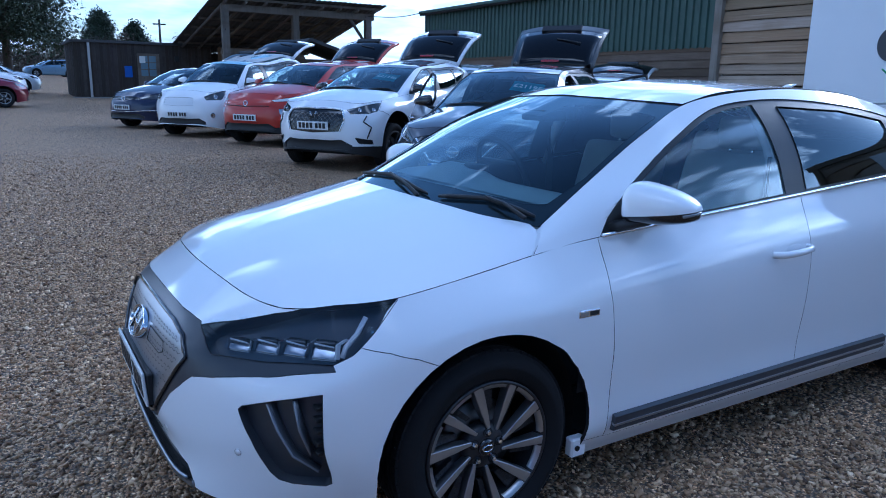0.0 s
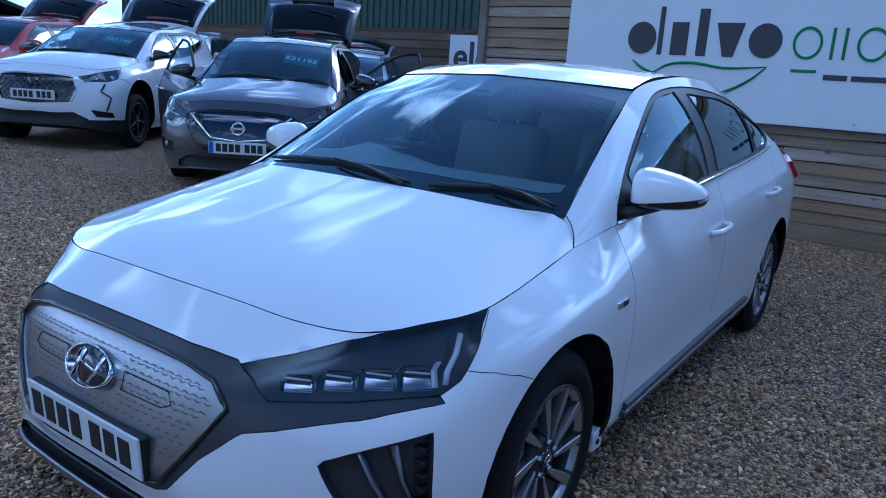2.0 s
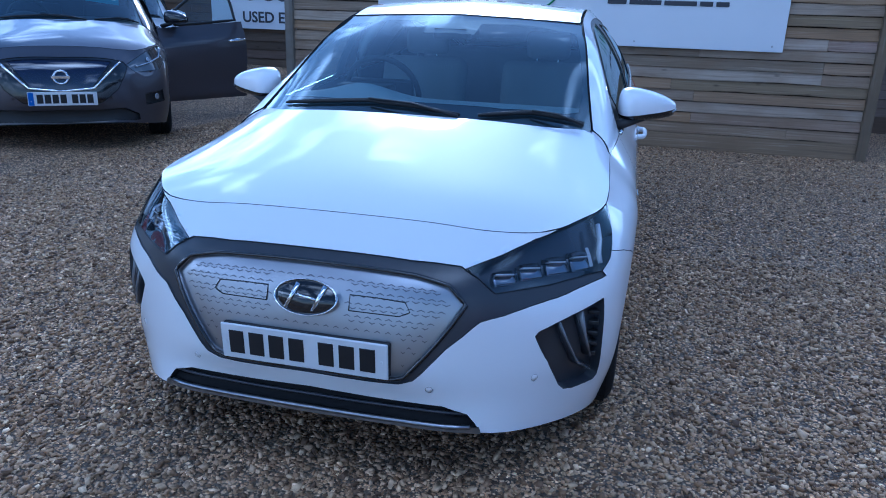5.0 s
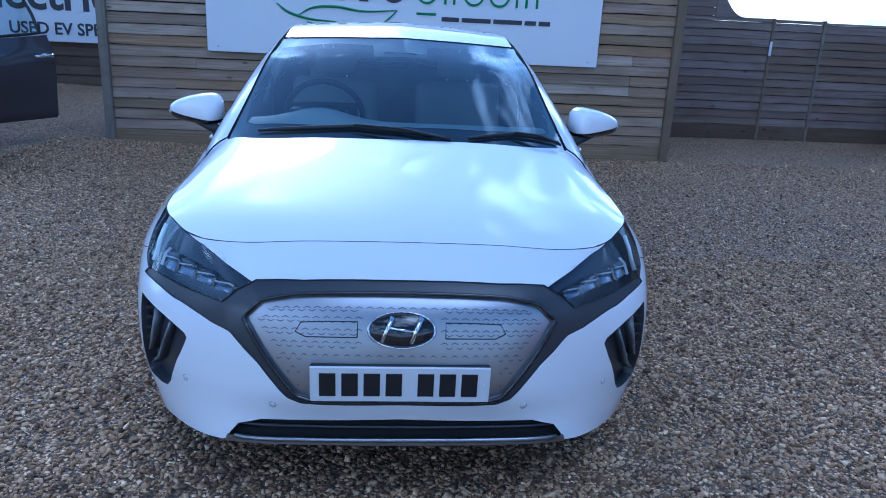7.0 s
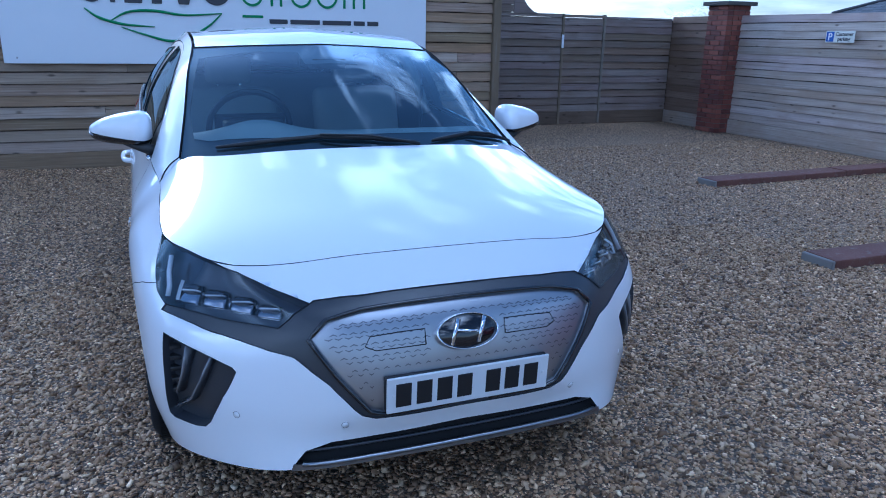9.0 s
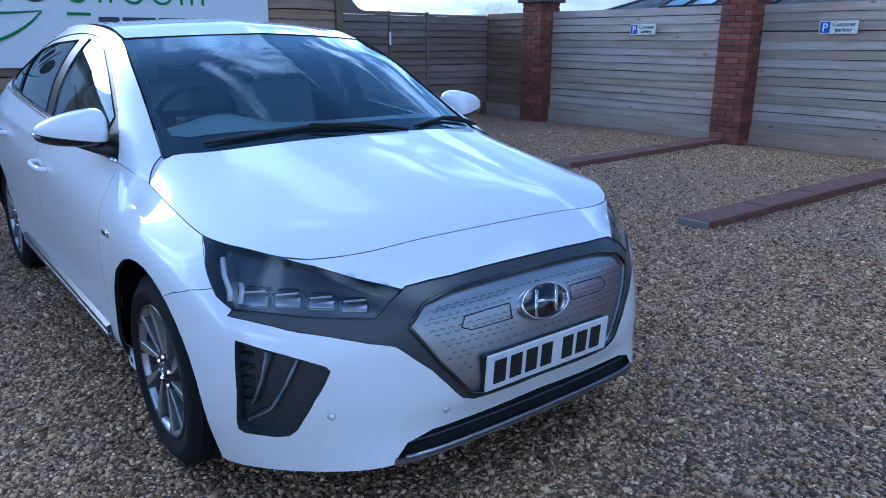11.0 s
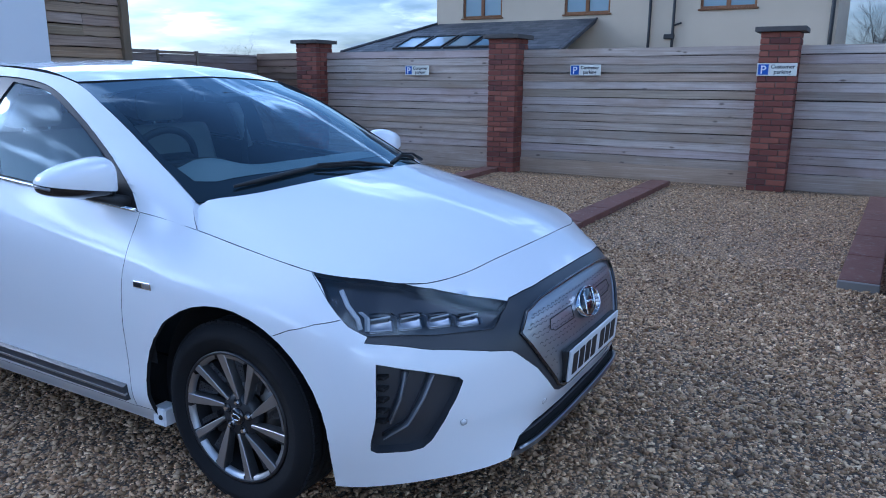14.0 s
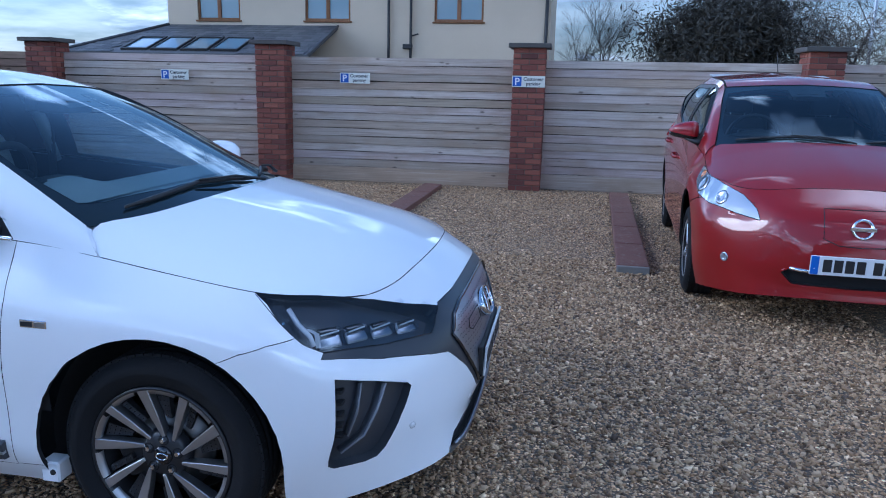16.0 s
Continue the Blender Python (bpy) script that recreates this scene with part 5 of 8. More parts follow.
        for r in range(rows):
            z = 0.674 - r * 0.0185
            half = np.interp(z, [0.40, 0.615, 0.67], [0.28, 0.44, 0.39])
            cnt = int(half / 0.030)
            for c in range(cnt):
                y = (c + (0.5 if r % 2 else 0.05)) * 0.030
                if y > half - 0.012 or (y < 0.118 and abs(z - 0.60) < 0.066) or (y < 0.275 and z < 0.515):
                    continue
                L = 0.011 if r < 6 else 0.011 * max(0.35, 1 - (r - 5) * 0.085)
                p, n = on_body(0.04, y, z)
                p -= n * 0.0105
                t = Vector((0, 1, 0))
                t = (t - n * t.dot(n)).normalized()
                b = n.cross(t)
                if b.z < 0:
                    b = -b
                for sg in (1, -1):
                    e = p + t * sg * L + b * (0.0045 if r % 2 else -0.0045)
                    wv = b * 0.0019
                    q = [p - wv, e - wv * 0.6, e + wv * 0.6, p + wv]
                    pat.faces.new([pat.verts.new((k.x, k.y * s, k.z)) for k in (q if s * sg > 0 else q[::-1])])
        tagged(part("grille_pattern", pat, M["pattern"], root, "fine dark chevron pattern"), kind="stuff")
    for zz, r_, mt_, lb in ((0.249, 0.0075, "alloy_satin", "satin grey lip line under the intake"), (0.285, 0.0045, "trim", "dark bar across the lower intake")):
        q = []
        for y in np.linspace(-0.485, 0.485, 25):
            p, n = on_body(0.05, abs(y), zz, 0.004 if zz < 0.26 else -0.012)
            q.append((p.x, math.copysign(p.y, y), p.z))
        part("intake_trim", tube(q, r_, 6), M[mt_], root, lb)
    rim = []
    for a, b in zip(HERO_FACE["grille"][0][1:9], HERO_FACE["grille"][0][2:9]):
        for k in range(4):
            c = Vector(a).lerp(Vector(b), k / 4)
            p, n = on_body(*c)
            rim.append(p - n * 0.001)
    part("grille_rim", tube([(p.x, p.y, p.z) for p in rim[::-1]] + [(p.x, -p.y, p.z) for p in rim[1:]], 0.0065, 6), M["black_gloss"], root, "gloss black grille rim")
    # grille seams: charging flap and its twin
    for s in (1, -1):
        pts = []
        for y, z in ((0.125, 0.575), (0.27, 0.575), (0.30, 0.590), (0.285, 0.618), (0.20, 0.622), (0.125, 0.622), (0.125, 0.575)):
            p, n = on_body(0.04, y, z)
            p -= n * 0.0095
            pts.append((p.x, p.y * s, p.z))
        part("flap_seam", tube(pts, 0.0016, 5), M["ink"], root)
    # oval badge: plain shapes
    p, n = on_body(0.03, 0.0, 0.603)
    bd = new("front_badge")
    bd.parent = root
    bd.matrix_basis = Matrix.Translation(p) @ Matrix.Rotation(radians(-65), 4, "Y")
    el = smooth(lathe([(0.0, 0.007), (0.9, 0.006), (0.93, 0.003)], 40, "Z"))
    rim_ = smooth(lathe([(0.92, 0.002), (0.93, 0.008), (0.965, 0.010), (1.0, 0.006), (1.01, -0.012)], 40, "Z"))
    for b, nm, mt in ((el, "badge_field", "black_gloss"), (rim_, "badge_rim", "chrome")):
        for v in b.verts:
            v.co = Vector((v.co.x * 0.053, v.co.y * 0.098, v.co.z))
        part(nm, b, M[mt], bd)
    for a, b in (((-0.036, 0.056), (0.037, 0.026)), ((-0.037, -0.026), (0.036, -0.056))):
        part("badge_bar", tube([(a[0], a[1], 0.008), (b[0], b[1], 0.008)], [0.005, 0.008], 8, True, 0.5), M["chrome"], bd)
    part("badge_bar", tube([(-0.006, -0.036, 0.008), (0.006, 0.036, 0.008)], 0.004, 8, True, 0.5), M["chrome"], bd)
    number_plate(root, -0.004, 0.452, 4.0, False, 0.508)
    part("plate_holder", box((0.002, -0.255, 0.398), (0.022, 0.255, 0.504), None, 0.004, 1), M["black"], root)
    ant = smooth(tube([(3.35, 0, 1.395), (3.43, 0, 1.425), (3.50, 0, 1.44)], [0.022, 0.014, 0.004], 8))
    part("roof_fin", ant, M["white_paint"], root)
    return root


hero_car()

# ---- ground ----
def ground_z(x, y):
    """The lot is level; beyond the parked row the land climbs gently northwards."""
    return float(np.interp(y, [4.2, 6.5, 9.7, 13, 19, 26, 30, 37, 60, 90, 130], [0, 0.08, 0.205, 0.27, 0.29, 0.33, 0.42, 0.62, 1.25, 2.0, 3.0]))


def gravel_mat(name, loose=False):
    m = Mat(name, (0.25, 0.21, 0.18), 0.75)
    stops = [(0.0, (0.075, 0.050, 0.034)), (0.20, (0.19, 0.128, 0.080)), (0.42, (0.34, 0.242, 0.158)), (0.62, (0.45, 0.345, 0.245)), (0.84, (0.48, 0.40, 0.31)), (0.95, (0.64, 0.53, 0.40)), (1.0, (0.88, 0.80, 0.67))]
    stops = [(p, (c[0] * 1.18, c[1] * 0.99, c[2] * 0.75)) for p, c in stops]
    v = m.coords()
    if loose:
        c = m.ramp(m.island(), stops)
        c = m.mix(m.ramp(m.noise(v, 85.0, 5.0), [(0.45, (0, 0, 0)), (0.75, (0.45, 0.45, 0.45))]), c, (0.15, 0.105, 0.07))
        m.color(c)
        m.bump(m.noise(v, 160.0, 3.0), 0.25, 0.004)
        return m.m
    layers = []
    for scale in (62.0, 105.0):
        vo = m.node("ShaderNodeTexVoronoi", Scale=scale, Randomness=1.0)
        m.link(v, vo.inputs["Vector"])
        sp = m.t.nodes.new("ShaderNodeSeparateColor")
        m.link(vo.outputs["Color"], sp.inputs[0])
        # near-black towards each cell's edge: crevice shade between stones, put into the colour
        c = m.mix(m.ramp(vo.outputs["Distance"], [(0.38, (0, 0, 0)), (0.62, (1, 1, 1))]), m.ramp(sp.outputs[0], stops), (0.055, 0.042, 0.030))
        layers.append((c, sp.outputs[1], vo.outputs["Distance"]))
    pick = m.ramp(m.math("ADD", layers[0][1], m.math("MULTIPLY", m.noise(v, 3.0, 4.0), 0.5)), [(0.62, (0, 0, 0)), (0.66, (1, 1, 1))])
    c = m.mix(pick, layers[1][0], layers[0][0])
    c = m.mix(1.0, c, (1.34, 1.30, 1.26), "MULTIPLY")
    # handfuls of darker and paler stones
    c = m.mix(1.0, c, m.ramp(m.noise(v, 24.0, 3.0), [(0.36, (0.66, 0.66, 0.66)), (0.50, (1.0, 1.0, 1.0)), (0.64, (1.36, 1.34, 1.30))]), "MULTIPLY")
    # trodden, dustier stretches
    c = m.mix(m.ramp(m.noise(v, 0.55, 6.0), [(0.42, (0, 0, 0)), (0.70, (0.38, 0.38, 0.38))]), c, (0.35, 0.245, 0.145))
    m.color(c)
    h = m.math("ADD", m.math("SUBTRACT", 1.0, layers[0][2]), m.math("MULTIPLY", m.math("SUBTRACT", 1.0, layers[1][2]), 0.5))
    m.bump(m.math("ADD", h, m.math("MULTIPLY", layers[0][1], 0.5)), 0.8, 0.014)
    return m.m


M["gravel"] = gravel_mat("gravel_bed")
M["pebble"] = gravel_mat("pebble", True)


def build_ground():
    bm = bmesh.new()
    xs = [-900, -300, -120, -60, -30, -15, -8, -4, 0, 4, 8, 12, 20, 35, 60, 120, 300, 900]
    ys = [-900, -300, -120, -60, -30, -15, -8, -4, 0, 2.5, 4.2, 5.2, 6.5, 8, 9.7, 11, 13, 16, 19, 22, 26, 30, 34, 38, 44, 52, 62, 75, 90, 120, 200, 400, 900]
    vt = [[bm.verts.new((x, y, ground_z(x, min(y, 130)))) for y in ys] for x in xs]
    for i in range(len(xs) - 1):
        for j in range(len(ys) - 1):
            bm.faces.new((vt[i][j], vt[i + 1][j], vt[i + 1][j + 1], vt[i][j + 1]))
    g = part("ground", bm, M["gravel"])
    tagged(g, "brown and grey gravel yard surface", "ground", kind="structure")
    return g


build_ground()


def ico():
    bm = bmesh.new()
    bmesh.ops.create_cube(bm, size=1.25)
    bmesh.ops.triangulate(bm, faces=bm.faces)
    v = np.array([tuple(q.co) for q in bm.verts])
    f = np.array([[q.index for q in t.verts] for t in bm.faces])
    bm.free()
    return v, f


def pebbles(count_near, count_mid):
    """Loose stones over the yard where the path passes, one mesh."""
    rng = np.random.default_rng(5)
    base_v, base_f = ico()
    areas = [(-1.9, 3.0, -0.9, 6.6, count_near), (2.0, 7.0, -5.0, 1.8, count_mid), (-1.6, 2.5, -5.0, -0.5, count_mid // 2), (-2.6, 3.6, 6.6, 13.0, count_mid), (3.0, 7.0, 1.8, 6.3, count_mid * 2 // 3)]
    pts, size = [], []
    for x0, x1, y0, y1, n in areas:
        p = np.stack([rng.uniform(x0, x1, n), rng.uniform(y0, y1, n)], -1)
        if y1 > 10:      # thinning out up the yard
            p[:, 1] = y0 + (y1 - y0) * (1 - np.sqrt(1 - (p[:, 1] - y0) / (y1 - y0)))
        pts.append(p)
        size.append(np.exp(rng.normal(0, 0.27, n)) * 0.0080)
    p, s = np.concatenate(pts), np.concatenate(size).clip(0.0045, 0.0155)
    n = len(p)
    sc = np.stack([s * rng.uniform(0.9, 1.65, n), s * rng.uniform(0.65, 1.1, n), s * rng.uniform(0.40, 0.75, n)], -1)
    a, t = rng.uniform(0, math.tau, n), rng.normal(0, 0.45, n)
    v = base_v[None] * (1 + rng.normal(0, 0.30, (n, len(base_v), 1)))
    v = v * sc[:, None]
    ct, st = np.cos(t)[:, None], np.sin(t)[:, None]
    x, z = v[..., 0] * ct - v[..., 2] * st, v[..., 0] * st + v[..., 2] * ct
    y = v[..., 1]
    ca, sa = np.cos(a)[:, None], np.sin(a)[:, None]
    w = np.stack([x * ca - y * sa + p[:, :1], x * sa + y * ca + p[:, 1:], z + (sc[:, 2:] * rng.uniform(0.1, 0.9, (n, 1))) + np.interp(p[:, 1:], [4.2, 6.5, 9.7, 13], [0, 0.08, 0.205, 0.27])], -1)
    verts = w.reshape(-1, 3)
    faces = (base_f[None] + (np.arange(n) * len(base_v))[:, None, None]).reshape(-1, 3)
    me = bpy.data.meshes.new("gravel_stones")
    me.vertices.add(len(verts))
    me.vertices.foreach_set("co", verts.ravel())
    me.loops.add(faces.size)
    me.loops.foreach_set("vertex_index", faces.ravel().astype(np.int32))
    me.polygons.add(len(faces))
    me.polygons.foreach_set("loop_start", np.arange(0, faces.size, 3, dtype=np.int32))
    me.update(calc_edges=True)
    me.materials.append(M["pebble"])
    tagged(new("gravel_stones", me), "loose brown, grey and white gravel stones", "gravel", kind="stuff")


# ---- timber walls, fences, pillars ----
M["wall_wood"] = wood("weathered_wall_boards", (0.10, 0.072, 0.048), (0.32, 0.243, 0.170), (0.52, 0.435, 0.35), 1, 0.0)
M["fence_wood"] = wood("bleached_fence_boards", (0.15, 0.118, 0.095), (0.42, 0.352, 0.298), (0.64, 0.57, 0.50), 0, 0.3)
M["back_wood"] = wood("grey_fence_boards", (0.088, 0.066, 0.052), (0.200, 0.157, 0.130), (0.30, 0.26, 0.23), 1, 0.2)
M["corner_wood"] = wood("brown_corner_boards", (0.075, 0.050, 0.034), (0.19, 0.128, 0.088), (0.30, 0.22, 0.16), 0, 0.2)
M["post_wood"] = wood("post_timber", (0.10, 0.085, 0.065), (0.19, 0.165, 0.13), (0.28, 0.25, 0.21), 2)
M["cladding"] = wood("brown_cladding", (0.055, 0.040, 0.028), (0.12, 0.085, 0.058), (0.20, 0.15, 0.105), 1)
sw_ = Mat("white_sign_panel", (0.74, 0.76, 0.80), 0.38)
sw_.color(sw_.mix(sw_.noise(sw_.coords(), 1.4, 6.0), (0.70, 0.72, 0.76), (0.78, 0.80, 0.83)))
M["sign_white"] = sw_.m
M["sign_grey"] = Mat("charcoal_letters", (0.045, 0.046, 0.055), 0.5).m
M["sign_green"] = Mat("green_letters", (0.015, 0.20, 0.055), 0.5).m
M["sign_blue"] = Mat("blue_sign_field", (0.02, 0.09, 0.42), 0.45).m
M["sign_cream"] = Mat("cream_sign", (0.70, 0.70, 0.62), 0.5).m


def board_mesh(name, length, height, thick, seed, material, axis):
    """One feather-edged board, thicker at its lower edge, with an uneven lower line; runs along x or y from 0, face towards +y or -x."""
    rng = random.Random(seed)
    bm = bmesh.new()
    n = 7
    rows = []
    for i in range(n):
        t = length * i / (n - 1)
        dz, dy = rng.uniform(-0.006, 0.006), rng.uniform(-0.003, 0.003)
        prof = [(0.0, height), (-thick * 0.62, height), (-thick + dy, 0.006 + dz), (-thick * 0.94 + dy, dz), (0.0, dz)]
        rows.append([bm.verts.new((t, -d, z) if axis == 0 else (d, t, z)) for d, z in prof])
    for a, b in zip(rows, rows[1:]):
        for j in range(5):
            k = (j + 1) % 5
            bm.faces.new((a[j], a[k], b[k], b[j]))
    bm.faces.new(rows[0])
    bm.faces.new(rows[-1][::-1])
    bmesh.ops.recalc_face_normals(bm, faces=bm.faces)
    return mesh_of(name, bm, material)


def board_run(parent, at, length, z0, z1, pitch, thick, material, axis, seed, gap_=0.006, joint=0.0):
    """Boards lapped upwards from z0 to z1 over a run that starts at a place."""
    rng = random.Random(seed)
    z = z0
    meshes = {}
    while z < z1 - 0.02:
        cuts = [0.0, length]
        if joint:
            c = rng.uniform(0.15, 0.85) * joint
            cuts = [0.0]
            while c < length - 0.3:
                cuts.append(round(c * 4) / 4)
                c += rng.uniform(0.8, 1.6) * joint
            cuts.append(length)
        for a, b in zip(cuts, cuts[1:]):
            key = (round(b - a, 2), rng.randrange(3))
            if key not in meshes:
                meshes[key] = board_mesh("board", b - a - 0.003, pitch - gap_, thick, seed * 10 + len(meshes), material, axis)
            ob = new("board", meshes[key])
            ob.parent = parent
            tilt = rng.uniform(-0.08, 0.08)
            squeeze = min(1.0, (z1 - z) / pitch)
            ob.matrix_basis = pose(at[0] + (a if axis == 0 else rng.uniform(-0.004, 0.0)), at[1] + (a if axis == 1 else 0.0), z + rng.uniform(-0.004, 0.004), 0, -tilt if axis == 0 else 0, 0) @ Matrix.Diagonal((1, 1, squeeze, 1))
        z += pitch


def structure(name, bm, material, label, category):
    return tagged(part(name, bm, material), label, category, kind="structure")


# dark brown behind the boards; in the gaps it paints their edge shadows
M["hut_base"] = plastic("dark_backing", (0.035, 0.026, 0.018), 0.9, 0.2)
# the tall timber wall that carries the large sign
wall = structure("wall_east", box((7.10, -0.72, 0.0), (9.25, 5.70, 2.70)), M["hut_base"], "tall timber clad wall of weathered horizontal boards", "wall")
board_run(wall, (7.072, -0.74), 6.46, 0.175, 2.56, 0.1165, 0.038, M["wall_wood"], 1, 3, 0.006, 2.4)
part("base_board", box((7.030, -0.74, 0.0), (7.072, 5.72, 0.17), None, 0.006, 1), M["wall_wood"], wall)
for y in (-0.80, 5.70):
    part("post", box((6.985, y, 0.0), (7.10, y + 0.10, 2.62), None, 0.006, 1), M["post_wood"], wall)
part("capping", box((6.985, -0.85, 2.56), (7.20, 5.85, 2.70), None, 0.01, 1), M["post_wood"], wall)


def big_sign():
    s = empty("sign", pose(7.015, 0, 0), "large white sign with grey and green shapes on timber wall", "sign")
    part("panel", box((-0.022, 0.19, 1.075), (0.0, 4.62, 2.42), None, 0.004, 1), M["sign_white"], s)
    # brand words stand as plain shapes of their size: block letters' stems, bowls left as rings
    def bar(y0, y1, z0, z1, mat, nm="letter_shape"):
        part(nm, box((-0.030, min(y0, y1), z0), (-0.0215, max(y0, y1), z1), None, 0.003, 1), M[mat], s)

    def blob(y, z, ry, rz, w, mat):
        b = smooth(lathe([(1.0 - w / 2, -0.0215), (1.0 - w / 2, -0.030), (1.0 + w / 2, -0.030), (1.0 + w / 2, -0.0215)], 32, "X"), False)
        for v in b.verts:
            v.co.y, v.co.z = y + v.co.y * ry, z + v.co.z * rz
        part("letter_shape", b, M[mat], s)
    # dark word, 1.5 m long: plain solid discs, bars and a wedge
    for y in (3.775, 2.565):
        d_ = lathe([(0.0, -0.030), (1.0, -0.030), (1.0, -0.0215)], 32, "X")
        for v in d_.verts:
            v.co.y, v.co.z = y + v.co.y * 0.150, 1.84 + v.co.z * 0.160
        part("letter_shape", d_, M["sign_grey"], s)
    bar(3.605, 3.555, 1.68, 2.15, "sign_grey")
    bar(3.47, 3.30, 1.68, 2.00, "sign_grey")
    bar(3.21, 3.11, 1.68, 2.13, "sign_grey")
    part("letter_shape", prism([(3.03, 2.00), (2.765, 2.00), (2.845, 1.68), (2.945, 1.68)], -0.030, -0.0215, lambda a, b, d: (d, a, b)), M["sign_grey"], s)
    # green word: thin rings and bars
    for y in (2.195, 1.665, 1.375):
        blob(y, 1.83, 0.115, 0.135, 0.20, "sign_green")
    bar(2.305, 2.085, 1.565, 1.593, "sign_green")
    for y in (2.00, 1.90, 1.19, 1.08, 0.96):
        bar(y, y - 0.028, 1.69, 1.97, "sign_green")
    y = 2.02
    for n in (3, 5, 5, 2, 2):
        w_ = n * 0.066
        bar(y, y - w_, 1.508, 1.556, "sign_grey")
        y -= w_ + 0.03
    leaf = [[(3.85, 1.62), (3.72, 1.53), (3.50, 1.47), (3.20, 1.45)], [(3.62, 1.50), (3.45, 1.59), (3.20, 1.61), (2.90, 1.575), (2.52, 1.60)], [(2.52, 1.60), (2.66, 1.47), (2.85, 1.36), (3.05, 1.31), (3.30, 1.37), (3.52, 1.44)]]
    for l in leaf:
        pts = catmull([(-0.026, a, b) for a, b in l], 6)
        part("leaf_line", tube(pts, [0.006 + 0.010 * math.sin(math.pi * k / (len(pts) - 1)) for k in range(len(pts))], 6), M["sign_green"], s, "green leaf outline")
    for yy in (0.3, 1.7, 3.1, 4.5):
        for z in (1.13, 2.36):
            part("screw", moved(lathe([(0.0, -0.025), (0.008, -0.0245), (0.010, -0.022)], 8, "X"), Matrix.Translation((0, yy, z))), M["alloy"], s)


big_sign()

# recessed barn wall: brown boards below, green sheeting above
barn = structure("wall_north_east", box((12.62, 5.72, -0.02), (12.9, 22.2, 2.30)), M["cladding"], "barn wall of brown boards under green corrugated sheeting", "wall")
board_run(barn, (12.615, 5.75), 16.4, 0.15, 2.28, 0.17, 0.03, M["cladding"], 1, 9)


def sheeting():
    m = Mat("green_sheeting", (0.035, 0.075, 0.055), 0.5)
    v = m.coords()
    c = m.mix(m.noise(v, 2.5, 6.0), (0.022, 0.052, 0.040), (0.050, 0.095, 0.072))
    m.color(m.mix(m.ramp(m.noise(v, 7.0, 8.0), [(0.6, (0, 0, 0)), (0.75, (0.5, 0.5, 0.5))]), c, (0.10, 0.12, 0.10)))
    return m.m


M["green_sheet"] = sheeting()


def corrugated(y0, y1, z0, z1, x, pitch=0.16, deep=0.03):
    bm = bmesh.new()
    y, rows = y0, []
    while y < y1:
        for o, d in ((0, 0), (0.35, 0), (0.45, 1), (0.85, 1), (0.95, 0)):
            rows.append((y + o * pitch, x - d * deep))
        y += pitch
    prev = None
    for yy, xx in rows:
        row = [bm.verts.new((xx, yy, z0)), bm.verts.new((xx, yy, z1))]
        if prev:
            bm.faces.new((prev[0], row[0], row[1], prev[1]))
        prev = row
    bmesh.ops.recalc_face_normals(bm, faces=bm.faces)
    bmesh.ops.solidify(bm, geom=bm.faces, thickness=0.004)
    return bm


part("sheeting", corrugated(5.75, 22.2, 2.26, 3.74, 12.61, 0.19, 0.035), M["green_sheet"], barn, "green corrugated metal sheeting")
part("eaves", box((12.36, 5.7, 3.74), (19.5, 22.3, 3.82)), M["green_sheet"], barn)
part("gutter", tube([(12.44, 5.7, 3.72), (12.44, 22.3, 3.72)], 0.05, 8), M["black"], barn)
part("end_wall", box((12.9, 22.05, 0.0), (19.4, 22.2, 3.73)), M["green_sheet"], barn)


def electric_sign():
    s = empty("sign", pose(12.56, 0, 0), "white sign with dark lettering on the barn wall", "sign")
    part("panel", box((-0.02, 6.2, 0.90), (0.0, 10.08, 2.15), None, 0.004, 1), M["sign_white"], s)
    face = Matrix.Rotation(radians(-90), 4, "Z") @ Matrix.Rotation(radians(90), 4, "X")
    t = text_mesh("electric", 0.80, 0.003, bold=0.016)
    part("lettering", moved(t, Matrix.Translation((-0.024, 9.98, 1.46)) @ face), M["sign_grey"], s)
    t = text_mesh("USED EV SPECIALISTS", 0.29, 0.003, bold=0.006)
    part("lettering", moved(t, Matrix.Translation((-0.024, 9.39, 1.03)) @ face), M["sign_grey"], s)


electric_sign()

# fence behind the yard's corner
back = structure("wall_south_east", box((9.465, -5.42, 0.0), (9.52, -0.7, 1.74)), M["hut_base"], "grey weathered feather-edge fence closing the yard corner", "fence")
part("backing", box((9.465, -2.18, 1.74), (9.52, -0.7, 2.28)), M["hut_base"], back)
for k, (y0, y1) in enumerate(((-3.10, -0.75), (-3.89, -3.13), (-5.30, -3.93))):
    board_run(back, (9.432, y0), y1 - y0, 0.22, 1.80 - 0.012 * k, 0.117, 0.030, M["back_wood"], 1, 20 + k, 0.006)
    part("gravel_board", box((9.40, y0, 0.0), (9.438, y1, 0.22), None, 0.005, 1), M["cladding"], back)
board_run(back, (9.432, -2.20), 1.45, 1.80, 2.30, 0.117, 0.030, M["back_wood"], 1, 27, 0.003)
for y in (-3.135, -3.93):
    part("post", box((9.385, y, 0.0), (9.46, y + 0.045, 1.80), None, 0.005, 1), M["post_wood"], back)
part("latch", box((9.370, -3.128, 1.26), (9.386, -3.088, 1.47), None, 0.004, 1), M["sign_white"], back, "white latch plate on the post")
swoop = [(-2.20, 1.79), (-2.20, 2.30)] + [(-2.20 - 0.42 * t, 2.30 - 0.50 * (1 - (1 - t) ** 1.8)) for t in np.linspace(0, 1, 8)] + [(-2.62, 1.79)]
